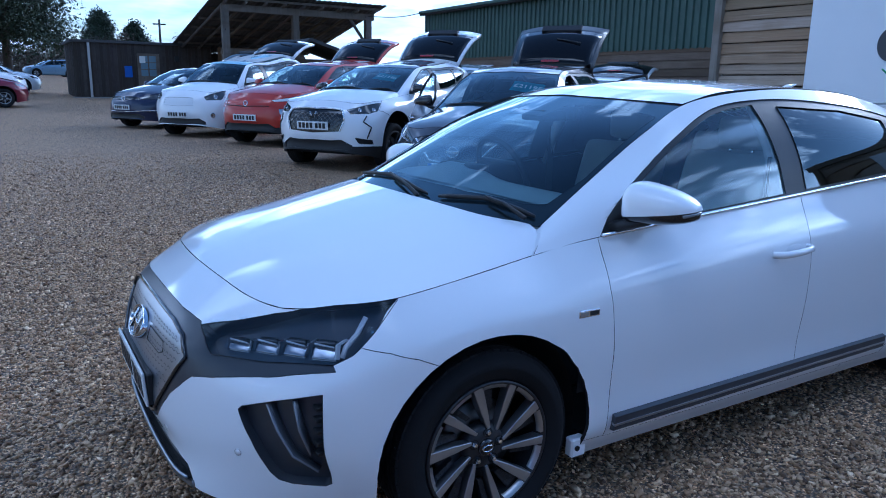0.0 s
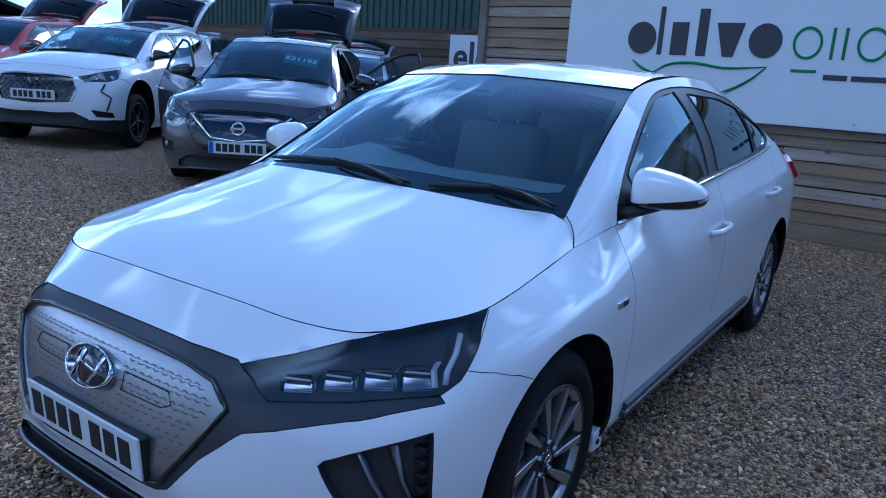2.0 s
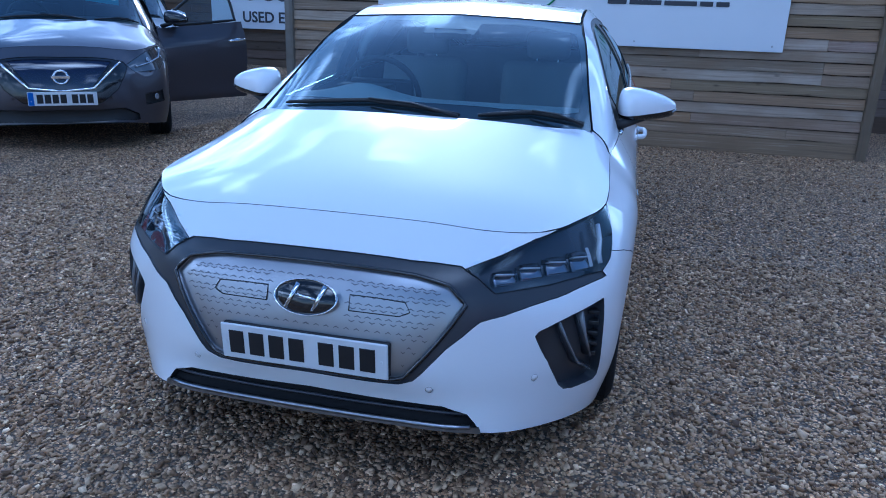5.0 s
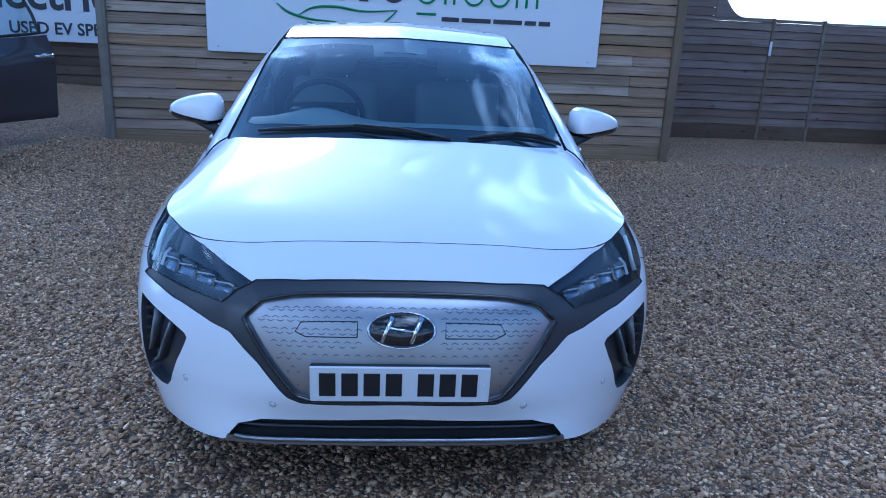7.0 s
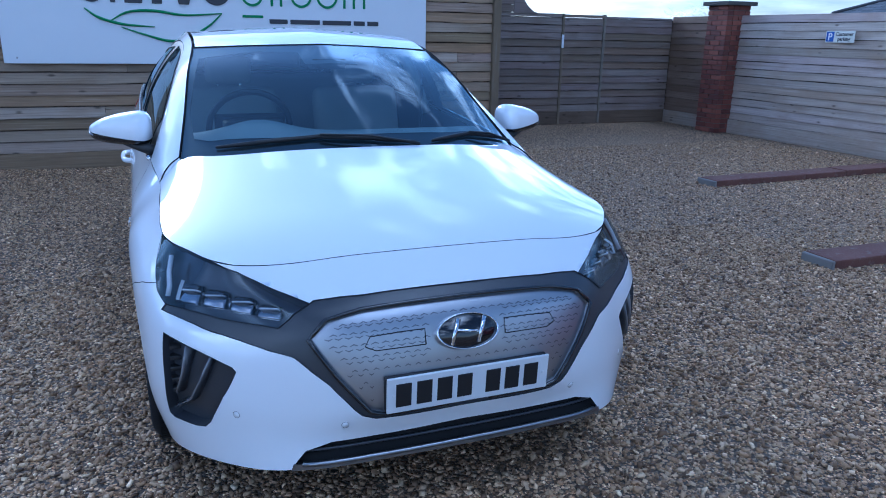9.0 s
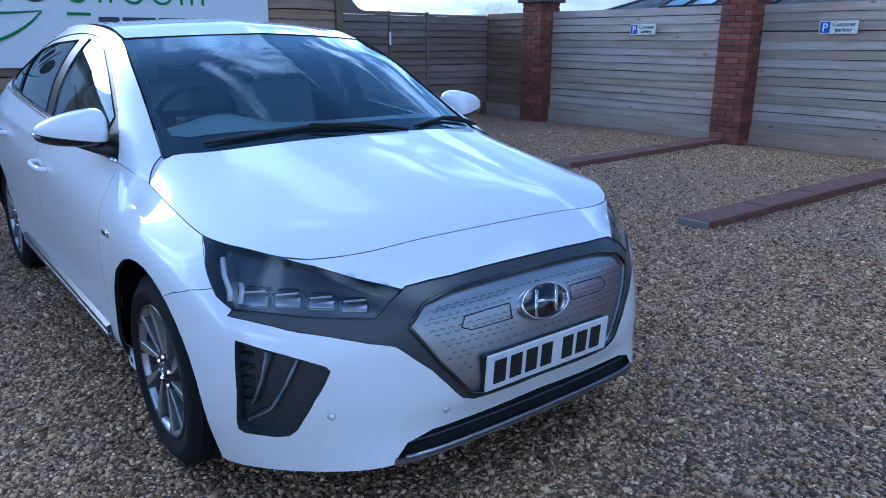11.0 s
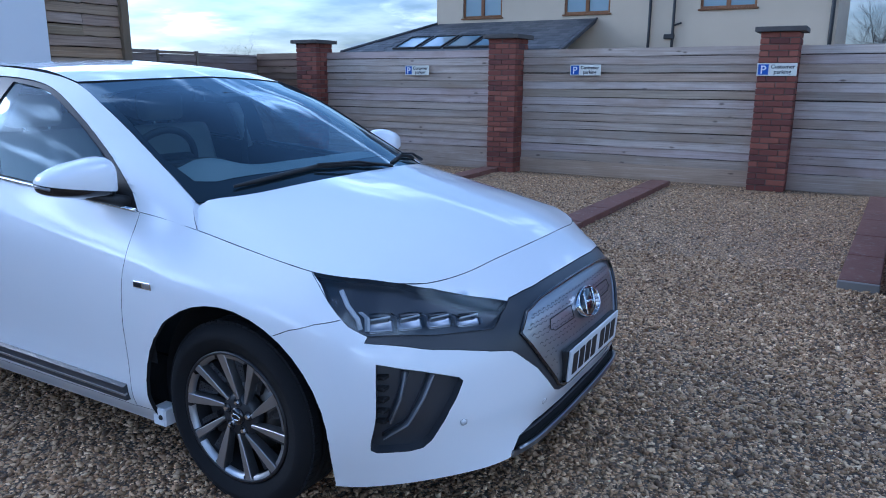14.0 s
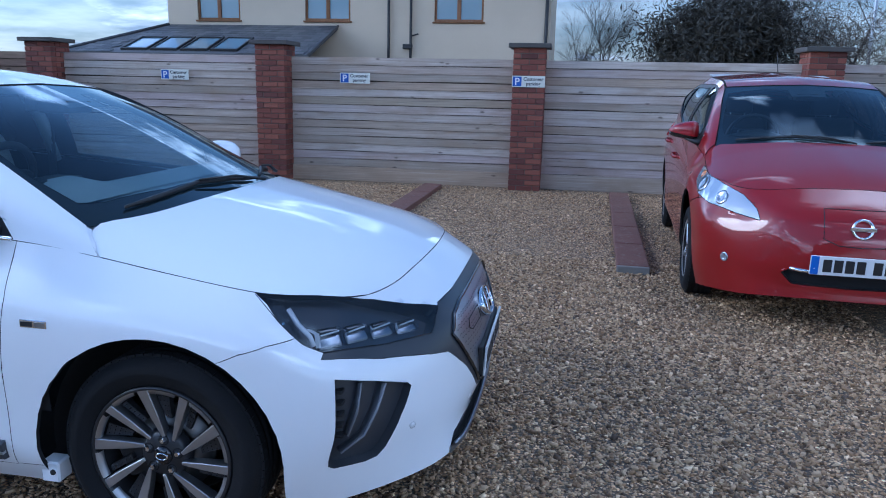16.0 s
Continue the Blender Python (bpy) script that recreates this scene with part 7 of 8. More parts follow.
# grey hatchback with both front doors and the tailgate open
W_GREY = reshape([0, 0.93, 1.12, 1.98, 3.63, 4.49], [0, 0.2, 0.47, 0.86, 1.06, 1.53], 1.79, 0.17)
f = {
    "headlight": ([(0.16, 0.51, 0.668), (0.20, 0.57, 0.600), (0.36, 0.79, 0.615), (0.45, 0.84, 0.67), (0.60, 0.82, 0.80), (0.44, 0.75, 0.785), (0.28, 0.63, 0.735)], M["lamp_dark"], 0.002, False, "dark slim headlight"),
    "grille": ([(0.10, -0.03, 0.71), (0.10, 0.0, 0.71), (0.12, 0.40, 0.695), (0.05, 0.23, 0.505), (0.02, 0.0, 0.495), (0.02, -0.03, 0.495)], M["deep_blue"], 0.006, True, "deep blue closed grille"),
    "grille_surround": ([(0.12, -0.03, 0.725), (0.12, 0.0, 0.725), (0.15, 0.50, 0.71), (0.17, 0.52, 0.655), (0.09, 0.42, 0.49), (0.03, 0.30, 0.40), (0.0, 0.0, 0.39), (0.0, -0.03, 0.39)], M["black_gloss"], 0.003, True, "black front mask"),
    "lower_intake": (INTAKE, M["black"], 0.02, True, "black lower intake"),
    "fog_recess": (FOG, M["black"], 0.015, False, "black fog lamp recess"),
}
grey_car = other_car("dark grey hatchback with open front doors and raised tailgate", "grey_paint", at_nose(3.95, 6.45, 180 + 36.5) @ Matrix.Scale(1.04, 4), W_GREY, f, 0.452, True, 0.316, 0.205, 40, True, price="£21195", hatch_mat="satin_black")
line_on(grey_car, W_GREY, [(0.13, 0.47, 0.695), (0.05, 0.245, 0.50), (0.02, 0.0, 0.485)], 0.011, "chrome", "grille_trim", label="chrome V-shaped grille trim")
disc_badge(grey_car, W_GREY, 0.585, 0.062)
line_on(grey_car, W_GREY, [(0.58, 0.82, 0.785), (0.44, 0.80, 0.712), (0.33, 0.71, 0.672), (0.22, 0.59, 0.648)], 0.007, "lamp_clear", "daytime_light", label="bright boomerang light line")
lamp_details(grey_car, W_GREY, [(0.33, 0.70, 0.700)], "lamp_clear", 0.016)
lamp_details(grey_car, W_GREY, [(0.28, 0.74, 0.415)], "lamp_clear", 0.022)

# white crossover with a diamond grille
W_CROSS = reshape([0, 0.80, 1.05, 1.95, 3.36, 4.12], [0, 0.24, 0.56, 0.97, 1.13, 1.54], 1.80, 0.22)
f = {
    "headlight": (SLIM, M["lamp_dark"], 0.002, False, "slim dark headlight"),
    "grille": ([(0.10, -0.03, 0.69), (0.10, 0.0, 0.69), (0.12, 0.42, 0.685), (0.07, 0.47, 0.58), (0.05, 0.40, 0.45), (0.0, 0.0, 0.43), (0.0, -0.03, 0.43)], M["black_gloss"], 0.012, True, "black grille with a bright diamond mesh"),
    "lower_intake": ([(0.03, -0.03, 0.36), (0.03, 0.0, 0.36), (0.06, 0.44, 0.36), (0.14, 0.57, 0.30), (0.14, 0.55, 0.245), (0.03, 0.0, 0.245), (0.03, -0.03, 0.245)], M["black"], 0.02, True, "black lower bumper"),
    "side_vent": ([(0.16, 0.60, 0.385), (0.33, 0.79, 0.36), (0.35, 0.80, 0.315), (0.20, 0.645, 0.325)], M["black"], 0.02, False, "black bumper vent"),
    "skirt": (SKIRT, M["black"], 0.002, True, "black lower bumper skirt"),
}
cross_car = other_car("white crossover with a dark diamond grille and raised tailgate", "white_paint", at_nose(3.69, 9.72, 180 + 33), W_CROSS, f, 0.63, False, 0.335, 0.22, 36, False, price="£21195", roof_mat="grey_paint", mirror_mat="black_gloss", finish="alloy_dark")
for lean in (1, -1):
    for k in range(-9, 10):
        run, runs = [], []
        for i in range(15):
            z = 0.445 + 0.017 * i
            y = k * 0.075 + lean * (z - 0.565) * 1.25
            if abs(y) < np.interp(z, [0.45, 0.58, 0.69], [0.385, 0.455, 0.415]):
                p, n = on_body(0.05, abs(y), z, -0.008)
                run.append(W_CROSS(Vector((p.x, math.copysign(p.y, y), p.z))))
            elif len(run) > 1:
                runs.append(run)
                run = []
        if len(run) > 1:
            runs.append(run)
        for q in runs:
            part("grille_bar", tube(q, 0.0045, 4), M["disc"], cross_car)
line_on(cross_car, W_CROSS, [(0.11, 0.0, 0.695), (0.13, 0.43, 0.69), (0.075, 0.48, 0.58), (0.06, 0.42, 0.45)], 0.008, "chrome", "grille_trim", label="chrome grille frame")
line_on(cross_car, W_CROSS, [(0.30, 0.72, 0.63), (0.25, 0.69, 0.56), (0.32, 0.78, 0.50), (0.28, 0.73, 0.38)], 0.010, "ink", "daytime_light", label="dark daytime light line")
for s in (1, -1):
    part("badge_bar", tube([W_CROSS(Vector((0.02, 0.055 * s, 0.67))), W_CROSS(Vector((0.0, 0.02 * s, 0.63))), W_CROSS(Vector((0.02, 0.055 * s, 0.59)))], 0.012, 6), M["chrome"], cross_car)
lamp_details(cross_car, W_CROSS, [(0.27, 0.63, 0.695), (0.40, 0.78, 0.705)], "lamp_silver", 0.024)

# orange-red crossover
W_ORANGE = reshape([0, 0.86, 1.05, 1.95, 3.46, 4.18], [0, 0.24, 0.55, 0.95, 1.12, 1.56], 1.80, 0.2)
f = {
    "headlight": ([(0.19, 0.62, 0.56), (0.20, 0.64, 0.48), (0.34, 0.80, 0.50), (0.36, 0.815, 0.58)], M["lamp_clear"], 0.004, False, "clear low headlight"),
    "daytime_light": ([(0.17, 0.49, 0.690), (0.19, 0.53, 0.665), (0.42, 0.81, 0.69), (0.55, 0.81, 0.765), (0.40, 0.73, 0.735)], M["lamp_white"], 0.002, False, "slim white daytime light"),
    "lower_intake": (INTAKE, M["black"], 0.02, True, "black lower intake"),
    "skirt": (SKIRT, M["black"], 0.002, True, "black lower bumper skirt"),
}
orange_car = other_car("orange-red crossover with closed nose and raised tailgate", "orange_paint", at_nose(3.74, 13.18, 180 + 33), W_ORANGE, f, 0.52, False, 0.335, 0.22, 32, False)
disc_badge(orange_car, W_ORANGE, 0.645, 0.05, bar=False)
line_on(orange_car, W_ORANGE, [(0.055, 0.0, 0.585), (0.075, 0.36, 0.60), (0.11, 0.48, 0.60)], 0.008, "ink", "nose_seam")

# white box-shaped car with a pale blue roof
W_BOXY = reshape([0, 0.84, 1.00, 1.62, 3.41, 4.14], [0, 0.22, 0.52, 0.95, 1.12, 1.60], 1.80, 0.36)
f = {
    "headlight": (HEAD, M["lamp_dark"], 0.003, False, "large dark headlight"),
    "grille": ([(0.08, -0.03, 0.675), (0.08, 0.0, 0.675), (0.09, 0.33, 0.67), (0.07, 0.36, 0.55), (0.03, 0.0, 0.54), (0.03, -0.03, 0.54)], M["sign_white"], 0.006, True, "white closed grille panel"),
    "lower_intake": (INTAKE, M["black"], 0.02, True, "black lower intake"),
}
boxy_car = other_car("white boxy electric car with a pale blue roof", "white_paint", at_nose(3.09, 15.68, 180 + 39), W_BOXY, f, 0.47, False, 0.32, 0.205, 24, False, roof_mat="sky_paint")
lamp_details(boxy_car, W_BOXY, [(0.33, 0.72, 0.70)], "lamp_silver", 0.035)
lamp_details(boxy_car, W_BOXY, [(0.24, 0.69, 0.40)], "lamp_silver", 0.04)

# dark blue hatchback
W_NAVY = reshape([0, 0.86, 1.08, 1.95, 3.49, 4.26], [0, 0.2, 0.47, 0.84, 1.02, 1.46], 1.79, 0.2)
f = {
    "headlight": (SLIM, M["lamp_dark"], 0.002, False, "dark headlight"),
    "grille": ([(0.10, -0.03, 0.70), (0.10, 0.0, 0.70), (0.14, 0.47, 0.69), (0.13, 0.48, 0.63), (0.05, 0.0, 0.62), (0.05, -0.03, 0.62)], M["black_gloss"], 0.008, True, "black grille"),
    "lower_intake": (INTAKE, M["black"], 0.02, True, "black lower intake"),
}
navy_car = other_car("dark blue hatchback with a slim black grille", "navy_paint", at_nose(2.48, 18.83, 180 + 31), W_NAVY, f, 0.50, False, 0.316, 0.205, 28, False)
disc_badge(navy_car, W_NAVY, 0.655, 0.06, 0.07, bar=False)
line_on(navy_car, W_NAVY, [(0.03, 0.0, 0.40), (0.06, 0.45, 0.40), (0.34, 0.80, 0.42)], 0.006, "chrome", "bumper_trim", label="chrome bumper line")

# white cars with raised tailgates behind the row
f2 = {"headlight": (SLIM, M["lamp_dark"], 0.002, False, "dark headlight"), "lower_intake": (INTAKE, M["black"], 0.02, True, "black lower intake")}
other_car("white hatchback with a raised tailgate behind the row", "white_paint", at_nose(6.98, 8.21, 180 + 36), W_NAVY, f2, 0.50, False, 0.316, 0.205, 14, False, "cars behind the row")
other_car("silver estate car parked behind the row", "silver_paint", at_nose(6.51, 11.88, 180 + 40), W_ORANGE, f2, 0.50, False, 0.316, 0.205, None, False, "cars behind the row")

# red hatchback in the parking bay
W_RED = reshape([0, 0.95, 1.12, 1.98, 3.65, 4.45], [0, 0.2, 0.47, 0.86, 1.08, 1.55], 1.77, 0.17)
f = {
    "headlight": ([(0.16, 0.52, 0.615), (0.27, 0.645, 0.632), (0.42, 0.79, 0.662), (0.57, 0.855, 0.702), (0.74, 0.862, 0.768), (0.86, 0.805, 0.845), (0.70, 0.785, 0.826), (0.58, 0.785, 0.806), (0.42, 0.705, 0.770), (0.30, 0.61, 0.733), (0.20, 0.545, 0.675)], M["lamp_clear"], -0.004, False, "long clear raised headlight"),
    "lower_intake": ([(0.03, -0.03, 0.395), (0.03, 0.0, 0.395), (0.05, 0.36, 0.40), (0.055, 0.40, 0.375), (0.05, 0.34, 0.315), (0.03, 0.0, 0.305), (0.03, -0.03, 0.305)], M["black"], 0.03, True, "black slot intake"),
}
red = other_car("red electric hatchback with long clear headlights on gravel", "red_paint", at_nose(-1.64, 0.90, 86.0), W_RED, f, 0.455, True, 0.316, 0.205, None, False, "")


lamp_details(red, W_RED, [(0.58, 0.825, 0.760)], "lamp_silver", 0.052)
lamp_details(red, W_RED, [(0.38, 0.72, 0.700)], "lamp_silver", 0.040)
lamp_details(red, W_RED, [(0.70, 0.825, 0.812)], "amber", 0.022)
lamp_details(red, W_RED, [(0.24, 0.69, 0.40)], "lamp_clear", 0.024)
line_on(red, W_RED, [(0.035, 0.06, 0.402), (0.05, 0.36, 0.405)], 0.012, "chrome", "intake_trim", label="chrome intake trim")
line_on(red, W_RED, [(0.10, 0.0, 0.71), (0.11, 0.20, 0.705), (0.05, 0.20, 0.56), (0.025, 0.12, 0.535), (0.025, 0.0, 0.53)], 0.003, "ink", "flap_seam", lift=0.0)
disc_badge(red, W_RED, 0.625, 0.060)
part("aerial", tube([W_RED(Vector((2.9, 0, 1.44))), W_RED(Vector((3.05, 0, 1.62)))], 0.004, 5), M["black"], red)

# cars further off in the yard
other_car("dark red hatchback at the far side of the yard", "crimson_paint", at_nose(0.95, 30.5, 8), W_NAVY, f2, 0.50, False, 0.316, 0.205, None, False, "distant cars")
other_car("white crossover at the far side of the yard", "white_paint", at_nose(1.1, 35.5, 6), W_ORANGE, f2, 0.50, False, 0.33, 0.215, None, False, "distant cars")
other_car("white hatchback at the far side of the yard", "white_paint", at_nose(1.9, 41.0, 4), W_NAVY, f2, 0.50, False, 0.316, 0.205, None, False, "distant cars")
for k, (x, pm) in enumerate(((5.2, "blue_paint"), (8.0, "silver_paint"))):
    other_car("pale saloon car parked far up the yard", pm, at_nose(x - 3.0, 74.0 + 5 * k, 190), W_NAVY, f2, 0.50, False, 0.316, 0.205, None, False, "distant cars")
other_car("white van-like car facing down the yard", "white_paint", at_nose(1.2, 96.0, 268), W_BOXY, f2, 0.50, False, 0.33, 0.215, None, False, "distant cars")

# ---- buildings and plants beyond the row ----
M["hut_wood"] = wood("dark_hut_boards", (0.018, 0.014, 0.012), (0.038, 0.030, 0.026), (0.07, 0.058, 0.05), 2)
M["barn_wood"] = wood("old_barn_timber", (0.05, 0.042, 0.035), (0.11, 0.095, 0.08), (0.19, 0.17, 0.15), 2)
M["felt"] = plastic("roofing_felt", (0.05, 0.05, 0.052), 0.9, 0.4, 40.0)


def hut():
    gz = 0.42
    h = empty("hut", pose(0, 0, 0), "low dark timber office hut with a glazed door", "hut")
    x0, x1, y0, y1, z1 = 3.0, 9.0, 36.6, 41.0, 3.08
    part("body", box((x0 + 0.06, y0 + 0.06, gz), (x1, y1, z1 - 0.05)), M["hut_wood"], h)
    n = 40
    me = mesh_of("plank", box((0.004, 0, 0), (0.142, 0.022, z1 - gz - 0.32), None, 0.004, 1), M["hut_wood"])
    for k in range(n):
        x = x0 + 0.08 + 0.147 * k
        if 5.62 < x + 0.07 < 6.7:
            continue
        o = new("plank", me)
        o.parent = h
        o.matrix_basis = pose(x, y0 + 0.03, gz + 0.26)
    for k in range(12):
        o = new("plank", me)
        o.parent = h
        o.matrix_basis = pose(x0 + 0.05, y0 + 0.1 + 0.3 * k, gz + 0.26, 0, 0, 90)
    part("plinth", box((x0 - 0.10, y0 - 0.12, gz - 0.3), (x1, y0 + 0.02, gz + 0.24), None, 0.02, 1), M["concrete"], h, "pale concrete plinth")
    part("fascia", box((x0 - 0.06, y0 - 0.06, z1 - 0.06), (x1 + 0.05, y1, z1 + 0.06), None, 0.01, 1), M["felt"], h)
    part("corner_post", box((x0 + 0.62, y0 - 0.01, gz + 0.24), (x0 + 0.72, y0 + 0.03, z1 - 0.06)), M["alloy"], h, "pale corner post")
    d_ = new("door")
    d_.parent = h
    part("door_leaf", box((5.66, y0 - 0.005, gz + 0.24), (6.62, y0 + 0.05, 2.62), None, 0.008, 1), M["barn_wood"], d_, "grey glazed door")
    for i in range(2):
        for j in range(3):
            part("pane", box((5.80 + 0.36 * i, y0 - 0.016, 1.62 + 0.31 * j), (6.10 + 0.36 * i, y0 - 0.006, 1.90 + 0.31 * j)), M["pane"], d_)
    part("notice", box((5.10, y0 + 0.0, 1.55), (5.42, y0 + 0.02, 2.05)), M["sign_blue"], h, "blue notice")
    part("notice", box((5.75, y0 - 0.02, 2.2), (6.0, y0 - 0.017, 2.5)), M["paper"], h)
    part("wall_lamp", box((7.30, y0 - 0.08, 2.3), (7.48, y0 + 0.02, 2.55), None, 0.02, 1), M["black"], h)
    run = empty("timber_screen", pose(0, 0, 0), "dark board screen between the hut and the open barn", "fence")
    for k in range(16):
        part("plank", box((9.05 + 0.15 * k, 35.6, 0.3), (9.19 + 0.15 * k, 35.63, 3.0), None, 0.004, 1), M["cladding"], run)


hut()


def open_barn():
    b = empty("open_barn", pose(0, 0, 0), "open-fronted pole barn with a mono-pitch roof", "barn")
    yf, yb, zf, zb = 29.0, 37.5, 4.55, 2.95
    xl, xr = 7.6, 14.0
    for x in (7.75, 10.55, 13.75):
        part("post", box((x - 0.13, yf + 0.1, 0.1), (x + 0.13, yf + 0.36, zf - 0.25), None, 0.01, 1), M["barn_wood"], b)
        part("post", box((x - 0.11, yb - 0.4, 0.1), (x + 0.11, yb - 0.18, zb - 0.1), None, 0.01, 1), M["barn_wood"], b)
    part("front_beam", box((xl, yf + 0.10, zf - 0.50), (xr, yf + 0.30, zf - 0.24), None, 0.01, 1), M["barn_wood"], b)
    part("rail", box((xl, yf + 0.25, 2.45), (10.5, yf + 0.36, 2.68), None, 0.01, 1), M["barn_wood"], b)
    part("brace", tube([(13.7, yf + 0.2, 3.0), (12.9, yf + 0.2, 4.1)], 0.07, 4), M["barn_wood"], b)
    part("brace", tube([(7.75, yf + 0.2, 2.2), (7.1, yf + 1.5, 0.6)], 0.07, 4), M["barn_wood"], b)
    for k in range(9):
        x = xl + 0.1 + k * (xr - xl - 0.2) / 8
        part("rafter", tube([(x, yf - 0.2, zf - 0.16), (x, yb, zb - 0.1)], 0.075, 4), M["barn_wood"], b)
    for k in range(7):
        t = k / 6
        part("purlin", box((xl - 0.2, yf + (yb - yf) * t - 0.05, zf + (zb - zf) * t - 0.10), (xr + 0.2, yf + (yb - yf) * t + 0.05, zf + (zb - zf) * t - 0.01)), M["barn_wood"], b)
    bm = bmesh.new()
    rows = []
    n = 64
    for i in range(n + 1):
        x = xl - 0.35 + (xr - xl + 0.7) * i / n
        o = 0.025 * math.sin(i * math.pi)
        o = 0.03 if i % 2 else 0.0
        rows.append([bm.verts.new((x, yf - 0.4, zf + 0.08 + o)), bm.verts.new((x, yb + 0.3, zb - 0.03 + o))])
    for a, c in zip(rows, rows[1:]):
        bm.faces.new((a[0], c[0], c[1], a[1]))
    bmesh.ops.recalc_face_normals(bm, faces=bm.faces)
    bmesh.ops.solidify(bm, geom=bm.faces, thickness=0.01)
    part("roof_sheet", bm, M["felt"], b, "dark corrugated roof sheet")
    part("back_wall", box((xl, yb - 0.15, 0.2), (xr, yb - 0.05, zb - 0.2)), M["hut_wood"], b)


open_barn()


def small_shed():
    s = empty("shed", pose(0, 0, 0), "small brown timber shed with a felt roof", "shed")
    part("body", box((8.95, 25.2, 0.0), (11.4, 27.4, 2.25)), M["cladding"], s)
    part("roof", prism([(8.7, 2.18), (9.5, 2.95), (9.6, 2.95), (11.75, 2.28), (11.75, 2.18), (9.55, 2.85)], 24.9, 27.7, lambda a, b, d_: (a, d_, b)), M["felt"], s)


small_shed()


def leaf_mat(name, a, b):
    m = Mat(name, a, 0.7)
    m.color(m.mix(m.island(), a, b))
    return m.m


M["evergreen"] = leaf_mat("evergreen_leaves", (0.012, 0.022, 0.012), (0.035, 0.055, 0.025))
M["bush_green"] = leaf_mat("bush_leaves", (0.022, 0.020, 0.014), (0.036, 0.032, 0.022))
M["brown_leaf"] = leaf_mat("brown_twigs", (0.05, 0.036, 0.026), (0.10, 0.075, 0.052))
bk = Mat("bark", (0.07, 0.058, 0.048), 0.9)
bk.color(bk.mix(bk.noise(bk.coords((1, 1, 0.3)), 14.0, 6.0), (0.035, 0.029, 0.025), (0.11, 0.095, 0.08)))
M["bark"] = bk.m


def soup(name, verts, faces, mat, parent, label=""):
    me = bpy.data.meshes.new(name)
    me.from_pydata(verts, [], faces)
    me.update()
    me.materials.append(mat)
    ob = new(name, me)
    ob.parent = parent
    if label:
        tagged(ob, label)
    return ob


def twigs(root, seed, height, spread, levels=5, start=None, thick=0.09, name="branch", kids=3, droop=0.0):
    """Trunk and limbs, ever finer; returns the tips."""
    rng = random.Random(seed)
    trunk_v, trunk_f, limb_v, limb_f, tips = [], [], [], [], []

    def stick(vs, fs, a, b, r0, r1, sides):
        t = (b - a).normalized()
        ref = Vector((0, 0, 1)) if abs(t.z) < 0.9 else Vector((1, 0, 0))
        u = t.cross(ref).normalized()
        w = t.cross(u)
        n = len(vs)
        for p, r in ((a, r0), (b, r1)):
            for k in range(sides):
                an = math.tau * k / sides
                vs.append(tuple(p + u * r * math.cos(an) + w * r * math.sin(an)))
        for k in range(sides):
            fs.append((n + k, n + (k + 1) % sides, n + sides + (k + 1) % sides, n + sides + k))

    def grow(p, d_, length, r, lv):
        segs = 3
        for k in range(segs):
            d2 = (d_ + Vector((rng.uniform(-1, 1), rng.uniform(-1, 1), rng.uniform(-0.4, 0.7) - droop)) * 0.22).normalized()
            q = p + d2 * length / segs
            r2 = r * 0.85
            stick(trunk_v if lv == 0 else limb_v, trunk_f if lv == 0 else limb_f, p, q, r, r2, 7 if lv == 0 else 4 if lv < 3 else 3)
            p, d_, r = q, d2, r2
            if lv < levels - 1 and (lv > 0 or k > 0):
                for _ in range(kids if lv < 2 else 2):
                    side = Vector((rng.gauss(0, 1), rng.gauss(0, 1), rng.uniform(-0.1, 0.8))).normalized()
                    grow(p, (d_ * (0.55 if lv else 0.35) + side * spread).normalized(), length * rng.uniform(0.50, 0.78), r * 0.55, lv + 1)
        tips.append(tuple(p))
    grow(Vector((0, 0, 0)), Vector((0, 0, 1)), height * 0.52, thick, 0)
    soup("trunk", trunk_v, trunk_f, M["bark"], root)
    soup("crown", limb_v, limb_f, M["bark"], root, "bare fine branches")
    return tips


def clumps(root, centres, count, size, spread, mat, seed, name="crown", label="", wide=0.45):
    """Small leaf blades scattered round centres."""
    rng = np.random.default_rng(seed)
    c = np.array(centres)[rng.integers(0, len(centres), count)] + rng.normal(0, spread, (count, 3))
    d_ = rng.normal(0, 1, (count, 3))
    d_ /= np.linalg.norm(d_, axis=1, keepdims=True)
    e = np.cross(d_, rng.normal(0, 1, (count, 3)))
    e /= np.linalg.norm(e, axis=1, keepdims=True)
    s = size * rng.uniform(0.5, 1.5, (count, 1))
    v = np.stack([c - d_ * s, c + e * s * wide, c + d_ * s, c - e * s * wide], 1).reshape(-1, 3)
    f_ = np.arange(count * 4).reshape(-1, 4)
    return soup(name, v.tolist(), f_.tolist(), mat, root, label)


def bare_tree(x, y, height, seed, thick=0.10, spread=0.85, levels=5, label="bare winter tree with fine branches", kids=3):
    t = empty("tree", pose(x, y, ground_z(x, y)), label, "tree", "bare trees")
    twigs(t, seed, height, spread, levels, thick=thick, kids=kids)
    return t


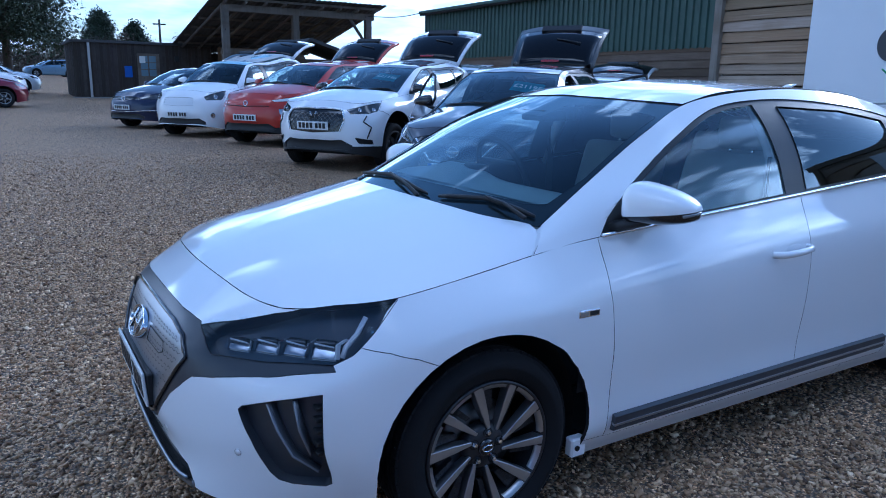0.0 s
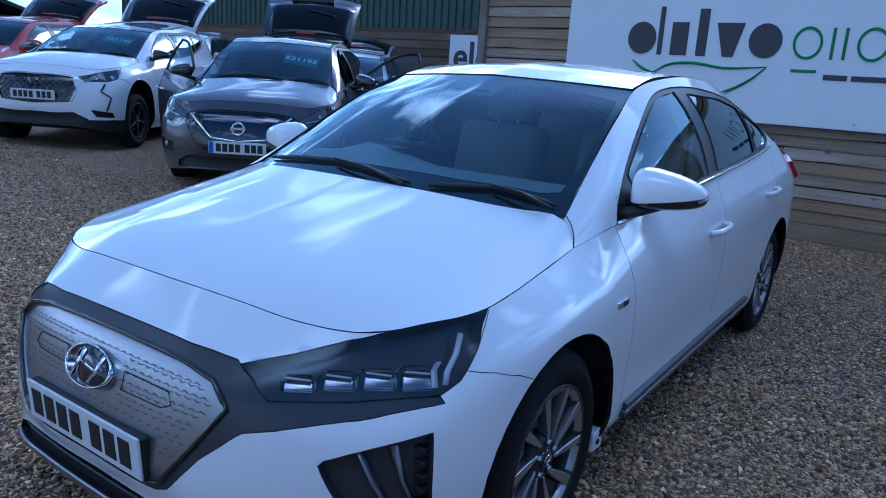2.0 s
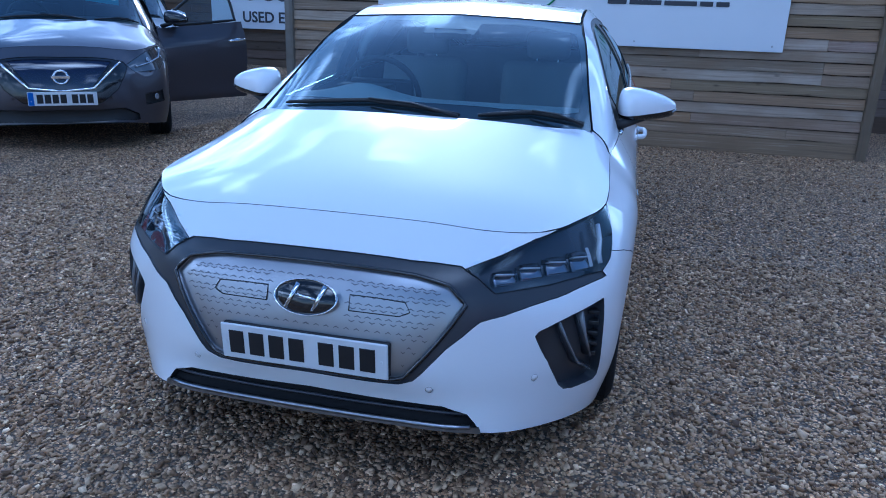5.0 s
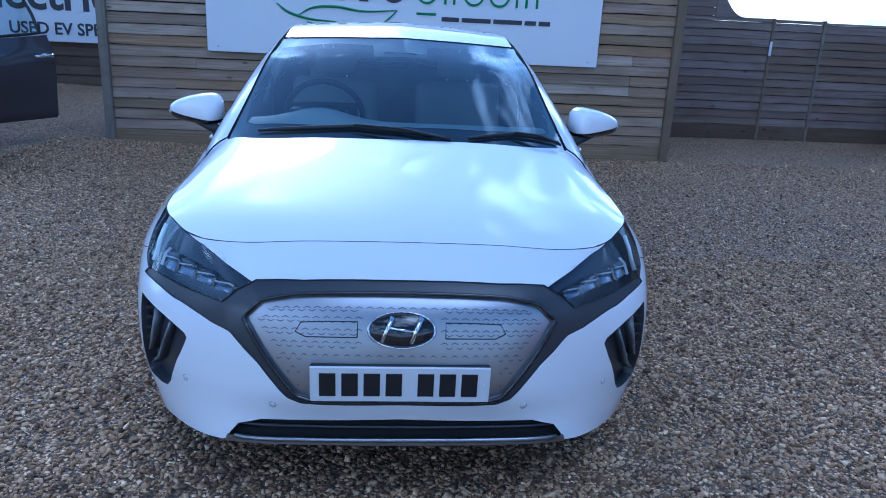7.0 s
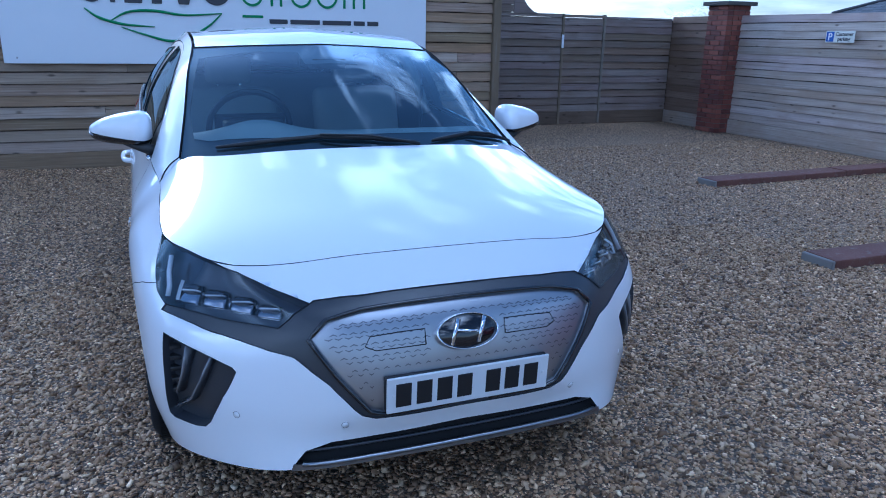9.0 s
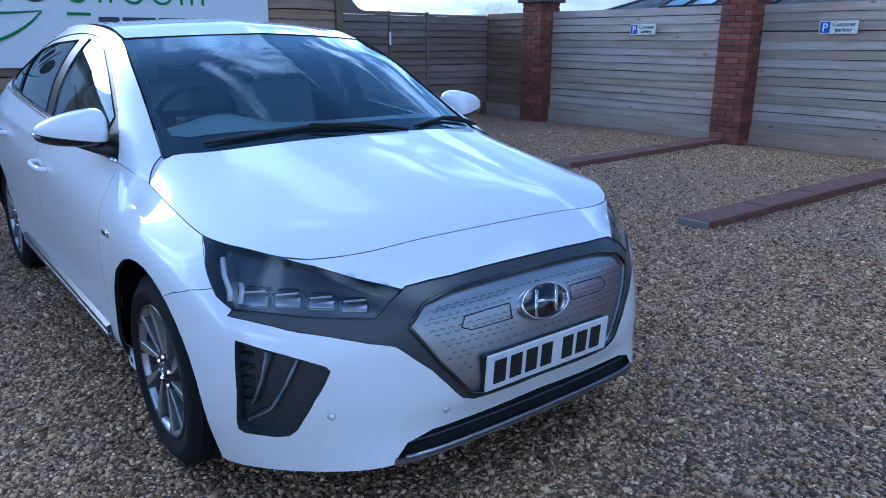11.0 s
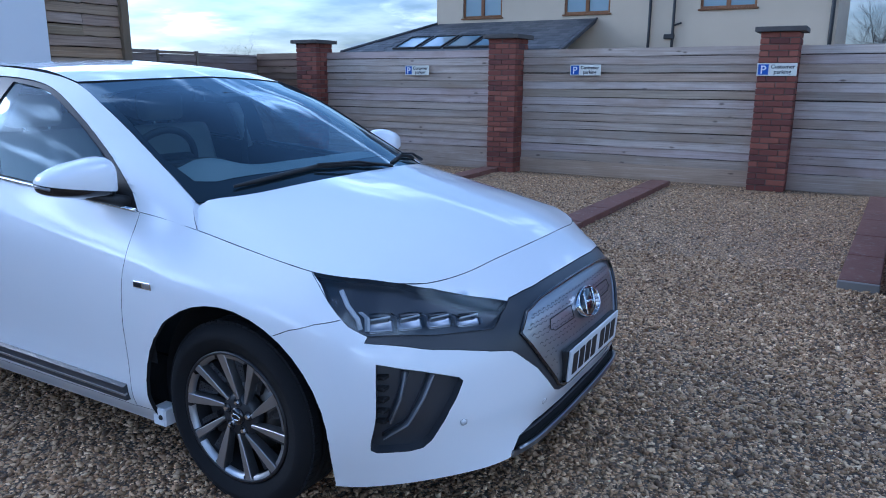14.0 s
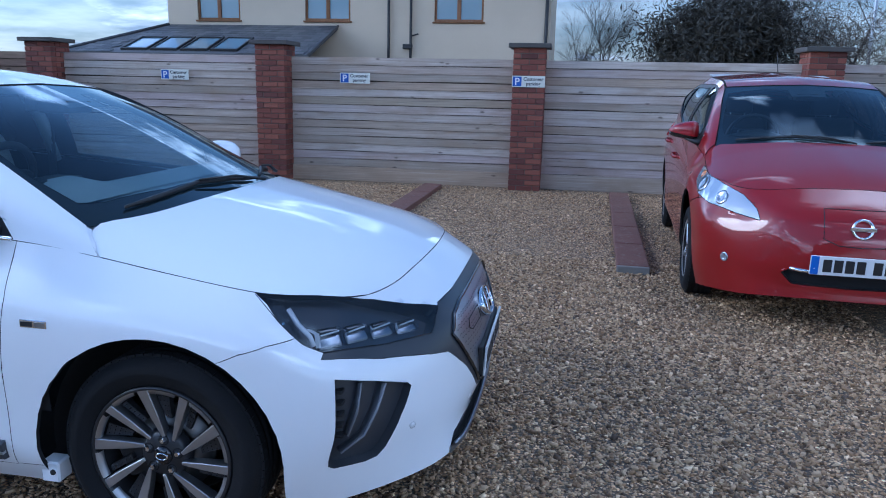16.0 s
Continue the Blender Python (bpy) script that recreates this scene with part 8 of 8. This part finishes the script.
def evergreen(x, y, height, width, seed, label, mat="evergreen", count=14000, size=0.13):
    t = empty("tree", pose(x, y, ground_z(x, y)), label, "tree", "evergreen trees")
    rng = random.Random(seed)
    part("trunk", tube([(0, 0, 0), (0.1, 0.05, height * 0.5), (0, 0, height * 0.93)], [height * 0.025, height * 0.016, 0.02], 8), M["bark"], t)
    cs = []
    for k in range(150):
        z = height * (0.20 + 0.78 * rng.random())
        prof = math.sin(math.pi * min(1, (z / height) * 0.9 + 0.12)) ** 0.7
        r = width * prof * (0.35 + 0.65 * rng.random())
        a = rng.uniform(0, math.tau)
        cs.append((r * math.cos(a), r * math.sin(a), z))
    for k in range(14):
        c = cs[k * 3]
        part("limb", tube([(0, 0, c[2] * 0.75), (c[0] * 0.6, c[1] * 0.6, c[2] * 0.92), c], [0.09, 0.05, 0.02], 5), M["bark"], t)
    clumps(t, cs, count, size, width * 0.16, M[mat], seed, wide=0.45)
    return t


def bush(x, y, height, width, seed, mat, label, count=5000, size=0.10, wide=0.05):
    b = empty("bush", pose(x, y, ground_z(x, y)), label, "bush", "bushes")
    rng = random.Random(seed)
    cs = [(rng.gauss(0, width * 0.45), rng.gauss(0, width * 0.3), abs(rng.gauss(height * 0.45, height * 0.25))) for _ in range(60)]
    lv, lf = [], []
    for k in range(10):
        c = cs[k]
        part("stem", tube([(c[0] * 0.2, c[1] * 0.2, 0), (c[0] * 0.6, c[1] * 0.6, c[2] * 0.6), c], [0.05, 0.03, 0.01], 5), M["bark"], b)
    clumps(b, cs, count, size, height * 0.13, M[mat], seed, "foliage", "", wide)
    return b


# west-facing skyline up the yard
evergreen(-4.5, 62, 15.0, 5.2, 3, "tall dark evergreen tree at the yard's edge", count=75000, size=0.115)
evergreen(1.0, 66, 14.0, 4.6, 4, "tall dark evergreen tree at the yard's edge", count=65000, size=0.115)
evergreen(-9.5, 60, 16.0, 5.5, 5, "tall dark evergreen tree at the yard's edge", count=65000, size=0.115)
evergreen(10.6, 92, 6.8, 1.9, 6, "distant dark pointed conifer tree", count=14000, size=0.13)
evergreen(14.6, 94, 5.7, 1.8, 7, "distant dark pointed conifer tree", count=14000, size=0.13)
evergreen(29.5, 92, 8.2, 3.0, 8, "distant dark pointed conifer tree", count=4000, size=0.3)
for k in range(6):
    bush(3.5 + 3.6 * k, 84 + 2 * (k % 2), 2.6 + 0.4 * (k % 3), 4.2, 30 + k, "brown_leaf" if k % 2 == 0 else "bush_green", "brown winter hedge bush up the yard", 9000, 0.22, 0.12)
pole = empty("telegraph_pole", pose(16.6, 90, 2.0), "thin wooden telegraph pole", "pole")
part("mast", tube([(0, 0, 0), (0, 0, 6.2)], [0.16, 0.11], 8), M["bark"], pole)
part("cross_arm", box((-0.7, -0.06, 5.6), (0.7, 0.06, 5.75)), M["bark"], pole)
cable = empty("overhead_cable", pose(0, 0, 0), "thin black overhead cable to the barn", "cable")
part("wire", tube(catmull([(13.8, 30, 4.3), (13.4, 26, 3.95), (12.8, 22.3, 3.85)], 6), 0.015, 5), M["black"], cable)
bare_tree(17.5, 19.5, 5.6, 21, 0.09)
bare_tree(27.0, 14.0, 5.0, 22, 0.09)

# bare trees and scrub past the parking fence
bare_tree(-1.4, -27.0, 5.4, 41, 0.05, 0.42, 5, "slender bare tree behind the fence")
bare_tree(-0.4, -28.0, 5.0, 42, 0.045, 0.42, 5, "slender bare tree behind the fence")
bush(-0.9, -24.0, 2.6, 1.7, 50, "brown_leaf", "brown scrub behind the parking fence", 5000, 0.16)
bush(-5.2, -22.0, 4.4, 2.0, 51, "bush_green", "large dark tangled bush behind the parking fence", 110000, 0.10, 0.22)
bush(-8.8, -24.5, 5.0, 2.8, 52, "brown_leaf", "brown tangled bush behind the parking fence", 14000, 0.18)
bare_tree(-7.4, -23.5, 6.6, 43, 0.06, 1.0, 5, "spreading bare tree over dark scrub")
bare_tree(-9.6, -23.5, 7.4, 44, 0.07, 1.0, 5, "spreading bare tree over dark scrub")
bare_tree(-12.0, -24.5, 7.4, 45, 0.07, 1.0, 5, "spreading bare tree over dark scrub")
bush(-11.5, -21.0, 4.6, 3.2, 53, "brown_leaf", "brown scrub behind the parking fence", 16000, 0.18)
bare_tree(13.2, -9.5, 2.15, 46, 0.03, 0.9, 5, "small bare shrub behind the fence corner")
lamp_ = empty("street_lamp", pose(-9.6, -21.5, 0), "thin grey street lamp post", "lamp post")
part("mast", tube([(0, 0, 0), (0, 0, 6.2)], [0.07, 0.05], 8), M["alloy"], lamp_)
part("lantern", box((-0.12, -0.35, 6.15), (0.12, 0.1, 6.28), None, 0.03, 1), M["alloy"], lamp_)
